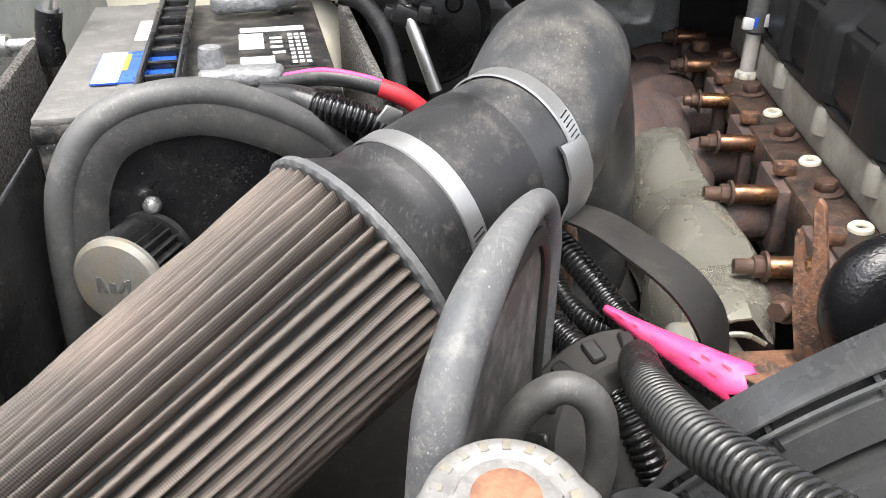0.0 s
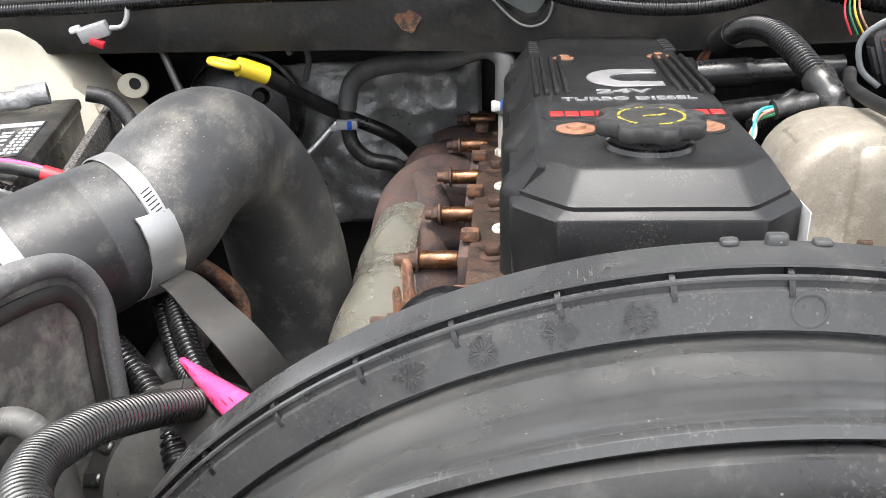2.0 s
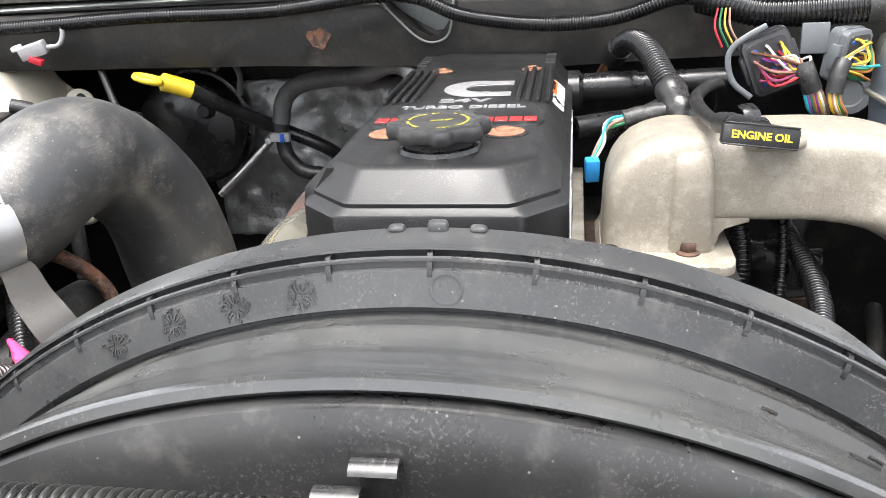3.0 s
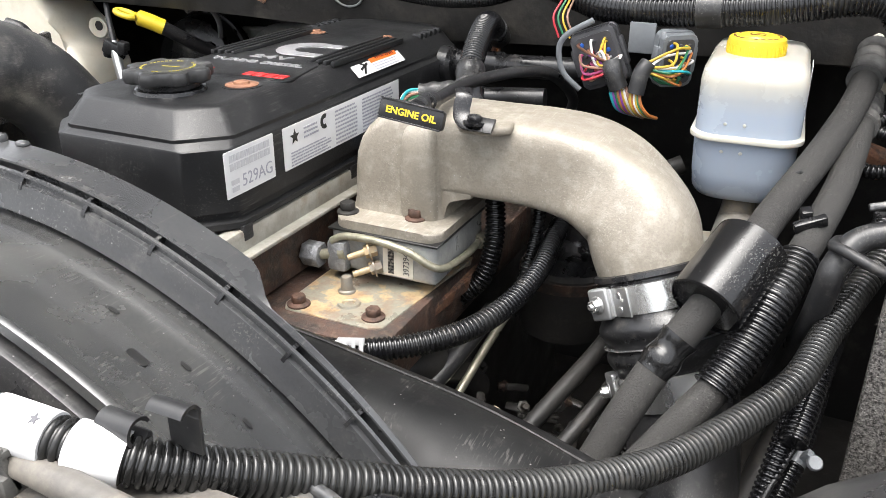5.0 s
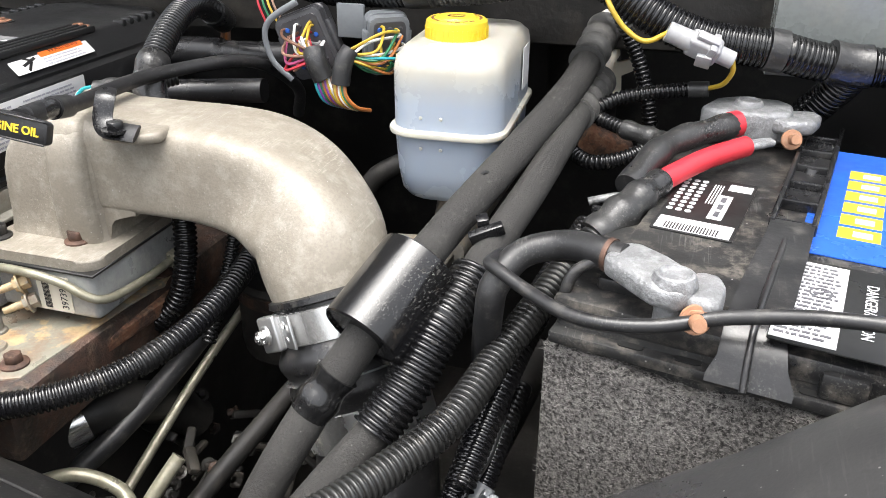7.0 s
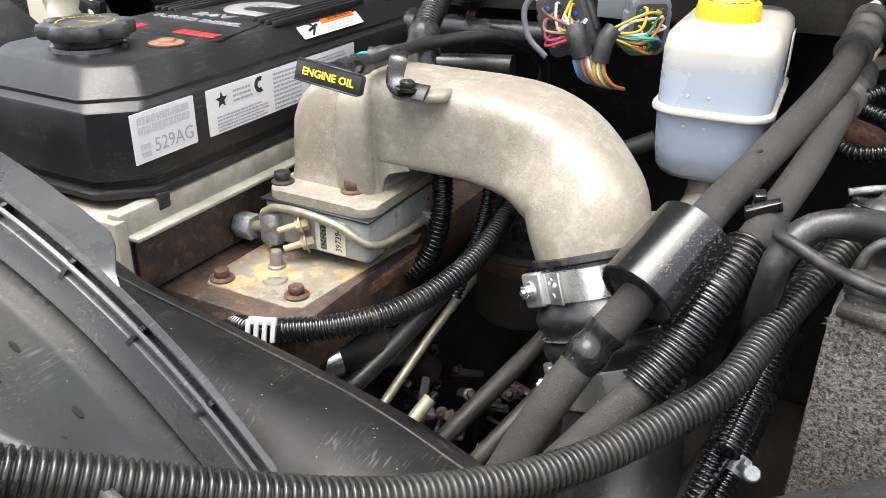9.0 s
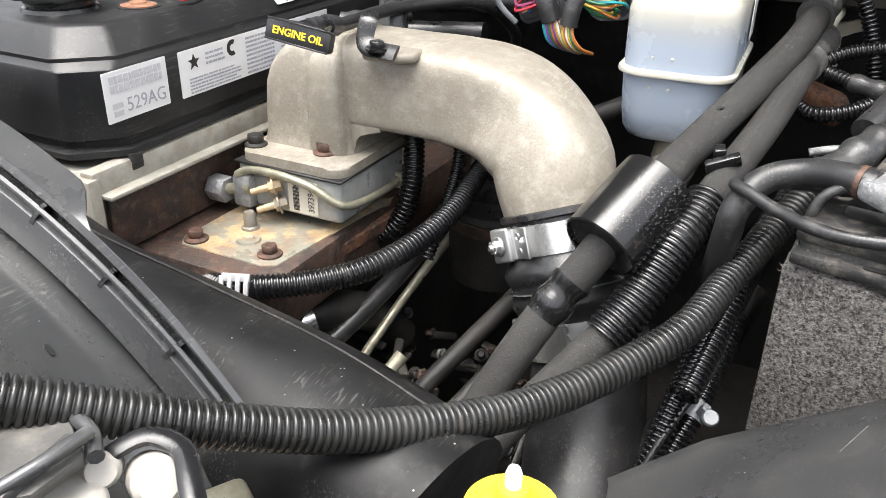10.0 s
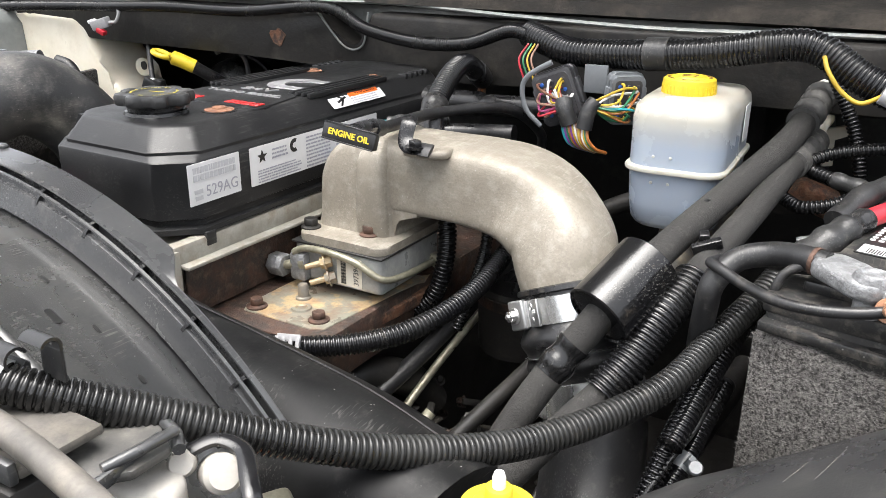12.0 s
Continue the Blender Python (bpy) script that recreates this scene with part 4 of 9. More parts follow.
# long spacer bolts of the manifold, each a sleeve, a hex head and a washer face
for y, x0, z, seen in ((0.522, 0.178, 1.0925, 1), (0.642, 0.181, 1.0920, 1), (0.752, 0.193, 1.0925, 0), (0.862, 0.197, 1.0950, 0), (0.972, 0.201, 1.0990, 0), (1.080, 0.208, 1.1030, 0)):
    sb = base("spacer_bolt", (x0, y, z), "manifold bolt with a coppery spacer sleeve", "bolt", "manifold spacer bolts")
    part("sleeve", lathe([(0, 0), (0.0072, 0), (0.0082, 0.0015), (0.0082, 0.034), (0.0072, 0.036), (0, 0.036)], (x0 + 0.017, y, z), (1, 0, 0), 20), M["copper"], sb, "coppery spacer sleeve")
    part("hex_head", prism(hexagon(0.0085), 0.008, frame_of((0, 1, 0), (0, 0, 1), (x0 + 0.007, y, z)), 0.0008, 1), M["boltrust"], sb)
    part("stud", lathe([(0, 0), (0.0052, 0), (0.0058, 0.0012), (0.0058, 0.016), (0, 0.016)], (x0 - 0.006 * seen, y, z), (1, 0, 0), 14), M["boltrust"], sb)
    part("flange_nut", lathe([(0.006, 0), (0.0115, 0), (0.0115, 0.0022), (0.009, 0.003), (0.006, 0.003)], (x0 + 0.0145, y, z), (1, 0, 0), 18), M["boltrust"], sb)

# pale washers and bolts on the rusty deck
for y in (0.452, 0.564, 0.686, 0.804, 0.922):
    thing("core_plug", lathe([(0.0038, 0.0012), (0.0044, 0.0034), (0.0078, 0.0040), (0.0092, 0.0026), (0.0095, 0), (0.0038, 0)], (0.273, y, 1.1030), (-0.1, 0, 1), 24), M["cream"],
          "pale round plug set in the rusty deck", "plug", "deck plugs")
for y in (0.508, 0.627, 0.745, 0.865, 0.985):
    bolt((0.268, y, 1.1030), (-0.15, 0, 1), M["boltrust"], 0.0095, 0.009, 1.45, "rusty hex flange bolt in the deck", 0.0, None, "deck bolts")
    thing("bolt_clamp", box((0.018, 0.012, 0.012), pose(0.2445, y + 0.035, 1.1080), 0.003), M["rust"], "small rusty clamp block on the deck", "clamp", "deck clamps")


def heat_shield():
    rings = []
    for k in range(41):
        t = k / 40
        y = 0.470 + 0.330 * t
        lump = 0.0065 * math.sin(t * 2 * math.pi * 2.6 + 0.5)
        right = 0.187 + 0.014 * math.exp(-((t - 0.28) / 0.25) ** 2)
        left = 0.124 + 0.006 * t + 0.010 * max(0.0, 0.12 - t) / 0.12 + 0.004 * math.sin(t * 2 * math.pi * 2.6)
        top = 1.080 + lump + 0.014 * t
        right_z = 1.077 + 0.008 * t if t > 0.08 else 1.077 - 0.014 * (0.08 - t) / 0.08
        ring = [V((right, y, right_z)), V((right - 0.004, y, right_z + 0.003))]
        for a in range(0, 91, 15):
            ring.append(V((left + 0.040 - 0.040 * math.sin(radians(a)), y, top - 0.046 + 0.046 * math.cos(radians(a)))))
        ring.append(V((left, y, 1.0)))
        out = [v.copy() for v in ring]
        inner = [v + V((0.0012, 0, -0.0016)) for v in reversed(ring)]
        rings.append(out + inner)
    s = base("heat_shield", (0.16, 0.62, 1.0), "pale polished steel heat shield over the manifold", "heat shield")
    part("shell", loft(rings, smooth=35), M["shield"], s)
    part("end_lip", sweep([(0.186, 0.469, 1.063), (0.170, 0.468, 1.071), (0.150, 0.468, 1.066), (0.134, 0.469, 1.045), (0.133, 0.470, 1.01)], 0.0022, 8, 0.004), M["shield"], s)
    return s


heat_shield()

# glossy black coolant elbow
el = base("coolant_elbow", (0.22, 0.43, 1.05), "glossy black coolant elbow", "elbow pipe")
part("elbow", sweep([(0.238, 0.430, 1.035), (0.228, 0.432, 1.085), (0.2195, 0.434, 1.113), (0.2235, 0.437, 1.136), (0.2385, 0.442, 1.1455), (0.2530, 0.448, 1.136), (0.2600, 0.453, 1.110), (0.263, 0.455, 1.06)], lambda s: 0.0195 + 0.0012 * math.sin(s * 85), 32, 0.003), M["wetblack"], el)
part("collar", sweep([(0.240, 0.429, 1.025), (0.235, 0.431, 1.048)], 0.0225, 24, 0.006), M["plastic"], el)

# rusty lifting bracket and its bolts
br = base("lifting_bracket", (0.2, 0.48, 1.04), "rusty forked steel bracket beside the elbow", "bracket")
part("bracket_plate", prism([(-0.014, -0.125), (0.010, -0.125), (0.012, -0.06), (0.0085, -0.030), (0.0085, 0.012), (0.0045, 0.018), (0.0005, 0.012), (0.0002, -0.028), (-0.0030, -0.035), (-0.007, -0.030), (-0.0075, -0.005), (-0.010, -0.002), (-0.013, -0.008), (-0.015, -0.06)], 0.006,
     frame_of((0.60, -0.45, 0.25), (-0.10, 0.40, 1), (0.2075, 0.488, 1.146)) @ Matrix.Diagonal((0.95, 1, 1, 1)), 0.0012, 1), M["rust"], br)
part("foot", box((0.064, 0.045, 0.007), pose(0.194, 0.446, 1.056, 0, 0, 8), 0.002), M["rust"], br)
part("foot_block", box((0.060, 0.010, 0.034), pose(0.192, 0.432, 1.038, 0, 0, 8), 0.003), M["rust"], br)
bolt((0.197, 0.478, 1.086), (-0.7, -0.6, 0.1), M["boltrust"], 0.008, 0.008, 1.3, "rusty hex bolt through the bracket", 0.0, None, "bracket bolts")
bolt((0.176, 0.470, 1.045), (-0.5, -0.8, 0.1), M["boltrust"], 0.007, 0.007, 1.3, "rusty hex bolt through the bracket", 0.0, None, "bracket bolts")

# coolant vent stud with its clip, grey pipe and hose over the back of the cover
vent = base("vent_pipe", (0.275, 0.92, 1.10), "white plastic vent stub with a blue-white hose clip", "vent pipe")
part("stub", lathe([(0, 0), (0.0115, 0), (0.0115, 0.009), (0.0085, 0.011), (0.0080, 0.052), (0, 0.052)], (0.275, 0.921, 1.100), (0, 0, 1), 20), M["catch"], vent)
part("stub_nut", prism(hexagon(0.013), 0.009, pose(0.275, 0.921, 1.100), 0.001, 1), M["cream"], vent)
part("clip", joined([box((0.030, 0.006, 0.006), pose(0.275, 0.915, 1.166), 0.0015), box((0.012, 0.008, 0.014), pose(0.283, 0.914, 1.168), 0.0015), box((0.012, 0.008, 0.012), pose(0.265, 0.914, 1.164), 0.0015)]), M["paper"], vent)
part("clip_mark", box((0.006, 0.003, 0.012), pose(0.273, 0.9105, 1.166), 0.0008), M["blue"], vent, "blue mark")
part("hose", sweep([(0.275, 0.921, 1.155), (0.276, 0.922, 1.190), (0.275, 0.927, 1.214), (0.262, 0.932, 1.226), (0.244, 0.938, 1.226), (0.215, 0.955, 1.214), (0.188, 0.975, 1.206), (0.15, 1.0, 1.200), (0.10, 1.02, 1.188), (0.074, 1.024, 1.168), (0.066, 1.02, 1.135)], 0.0125, 16, 0.006), M["dustyhose"], vent, "bent grey hose")
rh = base("heater_hose", (0.07, 1.02, 1.0), "black heater hose with a blue-marked clip", "hose")
part("hose", sweep([(0.065, 1.02, 1.142), (0.066, 1.02, 1.105), (0.072, 1.018, 1.085), (0.092, 1.018, 1.066), (0.125, 1.02, 1.058), (0.15, 1.03, 1.03), (0.17, 1.06, 0.98)], 0.0105, 14, 0.006), M["rubber"], rh)
part("clip", joined([box((0.028, 0.010, 0.012), pose(0.067, 1.008, 1.118), 0.002), box((0.010, 0.008, 0.008), pose(0.050, 1.006, 1.114), 0.002)]), M["connector"], rh)
part("clip_mark", box((0.006, 0.003, 0.012), pose(0.071, 1.0025, 1.118), 0.0008), M["blue"], rh, "blue mark")

# ---- the intake side: air filter, tube, shields, battery, tank ----
AXF = V((0.640, 0.680, 0.366)).normalized()      # the filter's axis, towards the tube
RIM = V((-0.073, 0.391, 1.163))


def air_filter():
    f = base("air_filter", RIM - AXF * 0.26, "conical pleated air filter, browned with dirt", "air filter")
    u = AXF.cross(V((0, 0, 1))).normalized()
    w = u.cross(AXF)
    count, length, rows = 46, 0.285, 60
    rng = random.Random(11)
    lean = [rng.uniform(-0.25, 0.25) for _ in range(count)]
    deep = [rng.uniform(0.75, 1.15) for _ in range(count)]
    verts, faces, uvs = [], [], []
    per = 10
    seg = count * per
    for i in range(rows + 1):
        s = length * i / rows
        r0 = 0.0690 - 0.012 * (s / length)
        for k in range(seg):
            p, q = divmod(k, per)
            t = q / per
            ridge = math.cos((t - 0.5) * 2 * math.pi) * 0.5 + 0.5
            ridge = ridge ** 0.5
            a = (p + t + lean[p] * 0.35 * math.sin(s * 25 + p) * math.sin(math.pi * t)) / count * 2 * math.pi
            r = r0 - 0.0230 * deep[p] * (1 - ridge) + 0.0006 * math.sin(s * 60 + p * 1.7)
            c = RIM - AXF * (s + 0.001)
            verts.append(c + u * (r * math.cos(a)) + w * (r * math.sin(a)))
            uvs.append((s, (k / seg) * 0.95))
    for i in range(rows):
        for k in range(seg):
            a, b = i * seg + k, i * seg + (k + 1) % seg
            faces.append((a, a + seg, b + seg, b))
    me = mesh_of(verts, faces, 0)
    me.shade_smooth()
    layer = me.uv_layers.new(name="weave")
    for loop in me.loops:
        x, y = uvs[loop.vertex_index]
        layer.data[loop.index].uv = (x, y)
    part("pleats", me, M["pleat"], f, "pleated cloth under fine wire mesh")
    part("core", sweep([RIM - AXF * 0.284, RIM - AXF * 0.15, RIM - AXF * 0.002], lambda s: 0.046 + 0.010 * s / 0.28, 24, 0.02), M["dark"], f)
    # the moulded rubber rim, with a scalloped edge over the pleats, and its neck
    rings = []
    for h, r, wave in ((-0.0025, 0.0600, 0.0002), (-0.0030, 0.0705, 0.0004), (-0.0015, 0.0722, 0.0003), (0.0020, 0.0716, 0.0), (0.0030, 0.0690, 0.0), (0.0034, 0.0660, 0.0)):
        rings.append([RIM + AXF * (h - wave * abs(math.sin(k * math.pi * count / 276)) * 2) + u * (r * math.cos(2 * math.pi * k / 276)) + w * (r * math.sin(2 * math.pi * k / 276)) for k in range(276)])
    part("rubber_rim", loft(rings), M["greyrubber"], f, "grey moulded rubber rim")
    part("neck", lathe([(0.0665, 0.0028), (0.0680, 0.0040), (0.0665, 0.0065), (0.0600, 0.0160), (0.0560, 0.0225), (0.0545, 0.0280), (0.0540, 0.0360), (0.0500, 0.0362)], RIM, AXF, 60), M["rubber"], f, "black tapering rubber neck")
    return f


air_filter()

TUBE = [(-0.058, 0.409, 1.171), (-0.040, 0.431, 1.178), (-0.007, 0.470, 1.187), (0.018, 0.500, 1.193), (0.030, 0.537, 1.211), (0.040, 0.577, 1.217), (0.048, 0.620, 1.196), (0.059, 0.655, 1.153), (0.065, 0.672, 1.099), (0.069, 0.680, 1.036), (0.068, 0.678, 0.964)]


def intake_tube():
    t = base("intake_tube", (0.1, 0.64, 0.95), "grained black plastic intake tube with an elbow", "intake tube")
    part("tube_body", sweep(TUBE, lambda s: 0.0500 + 0.0015 * min(1.0, max(0.0, (s - 0.02) / 0.03)) + 0.0045 * min(1.0, max(0.0, (s - 0.30) / 0.08)), 48, 0.006, flat=1.0), M["tube"], t)
    part("cuff", sweep([(-0.062, 0.404, 1.170), (-0.040, 0.431, 1.178), (-0.010, 0.466, 1.1865)], 0.0522, 40, 0.006), M["rubber"], t, "smooth black rubber cuff")
    return t


intake_tube()


def hose_clamp(at, axis, r, width, start, label, worm=True):
    """A worm-drive band with slots, a screw housing and a tail."""
    axis = V(axis).normalized()
    c = base("hose_clamp", at, label, "hose clamp", "hose clamps")
    part("band", lathe([(r, -width / 2), (r + 0.0012, -width / 2 + 0.0008), (r + 0.0012, width / 2 - 0.0008), (r, width / 2), (r - 0.0006, 0)], at, axis, 72), M["band"], c)
    u = axis.cross(V((0, 0, 1))).normalized()
    w = u.cross(axis)
    slots = []
    for k in range(17):
        a = radians(start + 3.4 * k)
        rad = u * math.cos(a) + w * math.sin(a)
        tan = axis.cross(rad)
        slots.append(box((0.0009, width * 0.62, 0.0008), frame_of((tan + axis * 0.25).normalized(), axis, V(at) + rad * (r + 0.0010)), 0))
    part("slots", joined(slots), M["black"], c, "row of dark slots")
    if worm:
        a = radians(start + 3.4 * 17 + 14)
        rad = u * math.cos(a) + w * math.sin(a)
        tan = axis.cross(rad)
        part("screw_housing", box((0.026, width * 1.15, 0.010), frame_of(tan, axis, V(at) + rad * (r + 0.004)), 0.003, 3), M["steel"], c)
        part("screw", prism(hexagon(0.0045), 0.012, frame_of(axis, rad, V(at) + rad * (r + 0.005) + tan * 0.014), 0.0006, 1), M["steel"], c)
    return c


hose_clamp((-0.047, 0.4235, 1.1755), (0.62, 0.74, 0.2), 0.0526, 0.0135, -42, "bright steel band clamp round the filter neck", False)
hose_clamp((0.009, 0.489, 1.1905), (0.58, 0.78, 0.12), 0.0524, 0.0130, -12, "steel worm-drive clamp round the intake tube", False)
# wide tail of the clamp, standing off the tube
cs_rings = []
for x, y, z in ((0.0365, 0.4435, 1.2135), (0.0395, 0.4430, 1.2090), (0.0440, 0.4415, 1.1950), (0.0445, 0.4405, 1.1800), (0.0400, 0.4415, 1.1650), (0.0330, 0.4440, 1.1560), (0.0250, 0.4470, 1.1500)):
    a, d = V((x, y, z)), V((0.0145, 0.0215, -0.001))
    out = V((0.0012, -0.0008, 0.0006))
    cs_rings.append([a, a + d * 0.5 + out, a + d, a + d - out * 1.2, a + d * 0.5 - out * 0.4, a - out * 1.2])
thing("clamp_cover", loft(cs_rings, smooth=50), M["band"], "curved steel clamp cover beside the intake tube", "clamp cover")


def trim_panel(name, label, outline, m, thick, bead, dark, edging):
    """A sheet shield with a fat rubber bead round its edge."""
    p = base(name, m @ V((0, 0, 0)), label, "heat shield")
    path, _ = spline([(x, y, 0) for x, y in outline], 0.01)
    flat = [(v.x, v.y) for v in path]
    part("sheet", prism(flat, thick, m @ pose(0, 0, -thick / 2)), dark, p, "dark dusty sheet")
    part("edge_bead", sweep([m @ V((x, y, 0)) for x, y in outline], bead, 18, 0.005), edging, p, "thick weathered rubber edging")
    return p


# shield behind the filter, parallel to it, an arch in outline
arch = [(-0.010, -0.16), (-0.008, -0.10), (-0.004, -0.045), (0.004, -0.010), (0.022, 0.016), (0.050, 0.028), (0.090, 0.027), (0.125, 0.013), (0.160, -0.010), (0.185, -0.035)]
shield_pose = frame_of((0.79, 0.61, 0), (0, 0, 1), (-0.252, 0.415, 1.205))
trim_panel("filter_shield", "black sheet shield with arched rubber edging behind the filter", arch, shield_pose, 0.003, 0.0088, M["plastic"], M["dustyhose"])
edge_path = [(q.x, q.y) for q in spline([(x, y, 0) for x, y in arch], 0.012)[0]]
inner = []
for i in range(1, len(edge_path) - 1):
    dx, dy = edge_path[i + 1][0] - edge_path[i - 1][0], edge_path[i + 1][1] - edge_path[i - 1][1]
    k = 0.0140 / math.hypot(dx, dy)
    inner.append(shield_pose @ V((edge_path[i][0] + dy * k, edge_path[i][1] - dx * k, 0.004)))
part("edge_band", sweep(inner, 0.0125, 14, 0.006, flat=0.30, up=(-0.61, 0.79, 0)), M["overflow"], bpy.data.objects["filter_shield"], "flat dark inner band")
part("stud_ball", lathe([(0, 0.010), (0.003, 0.0095), (0.0052, 0.007), (0.0058, 0.004), (0.0045, 0.001), (0.003, 0), (0.003, -0.006), (0, -0.006)], shield_pose @ V((0.049, -0.036, 0.004)), (0.5, -0.75, 0.2), 18), M["steel"], bpy.data.objects["filter_shield"], "bright ball stud")

# left outer wing of the shield, going towards the front
thing("shield_wing", prism([(0, 0), (0.16, 0.0), (0.16, -0.2), (0, -0.2)], 0.003, frame_of((0.25, -0.95, 0), (0, 0.1, 1), (-0.275, 0.44, 1.205)), 0.001, 1), M["plastic"], "dark sheet side of the filter shield", "heat shield")

# shield on the engine side of the filter, its bead looping down again
sidearch = [(0.016, 1.04), (0.016, 1.11), (0.025, 1.169), (0.036, 1.194), (0.066, 1.213), (0.106, 1.222), (0.149, 1.219), (0.172, 1.208), (0.186, 1.181), (0.185, 1.151), (0.183, 1.111), (0.183, 1.05)]
SIDE = frame_of((0.305, 0.952, 0), (0, 0, 1), (-0.027, 0.215, 0))
side = trim_panel("side_shield", "dusty sheet shield with fat rubber edging beside the filter", sidearch, SIDE, 0.003, lambda s: 0.0112 - 0.0042 * min(1.0, max(0.0, (s - 0.19) / 0.09)), M["dustsheet"], M["greyrubber"])
side_path = [(q.x, q.y) for q in spline([(x, y, 0) for x, y in sidearch], 0.012)[0]]
inner = []
for i in range(2, len(side_path) - 2):
    dx, dy = side_path[i + 1][0] - side_path[i - 1][0], side_path[i + 1][1] - side_path[i - 1][1]
    k = (0.020 - 0.006 * i / len(side_path)) / math.hypot(dx, dy)
    inner.append(SIDE @ V((side_path[i][0] + dy * k, side_path[i][1] - dx * k, 0.003)))
part("inner_bead", sweep(inner, 0.0052, 10, 0.005, flat=0.5, up=(0.952, -0.305, 0)), M["dark"], side, "dark moulded inner edge")


def breather_filter():
    at = V((-0.216, 0.395, 1.142))
    ax = V((-0.12, -1.0, 0.08)).normalized()
    b = base("breather_filter", at, "small breather filter with a dull chrome top", "breather filter")
    u = ax.cross(V((0, 0, 1))).normalized()
    w = u.cross(ax)
    rings = []
    n = 168
    for s in (-0.036, -0.034, -0.020, -0.004, 0.0):
        rings.append([at + ax * s + (u * math.cos(2 * math.pi * k / n) + w * math.sin(2 * math.pi * k / n)) * (0.0245 + 0.0022 * math.cos(28 * 2 * math.pi * k / n) - 0.06 * (s < -0.035) * 0.05) for k in range(n)])
    part("pleats", loft(rings), M["rubber"], b)
    part("top_cap", lathe([(0, 0.0042), (0.0180, 0.0040), (0.0250, 0.0030), (0.0282, 0.0), (0.0284, -0.003), (0.0275, -0.004), (0, -0.004)], at + ax * 0.002, ax, 40), M["dirtyalu"], b, "dull chrome top")
    part("bottom_cap", lathe([(0, 0.0), (0.0275, 0.0), (0.0275, -0.005), (0.012, -0.008), (0, -0.008)], at - ax * 0.036, ax, 32), M["rubber"], b)
    face = frame_of(u, w, at + ax * 0.0064)
    part("stamp", joined([box((0.0020, 0.010, 0.0004), face @ pose(-0.009, 0, 0), 0), box((0.0020, 0.009, 0.0004), face @ pose(-0.005, 0.0, 0, 0, 0, 35), 0), box((0.004, 0.006, 0.0004), face @ pose(0.001, -0.001, 0), 0.0), box((0.0020, 0.010, 0.0004), face @ pose(0.007, 0, 0, 0, 0, -20), 0), box((0.0020, 0.010, 0.0004), face @ pose(0.010, 0, 0), 0)]),
         M["steel"], b, "stamped mark as plain strokes")
    return b


breather_filter()


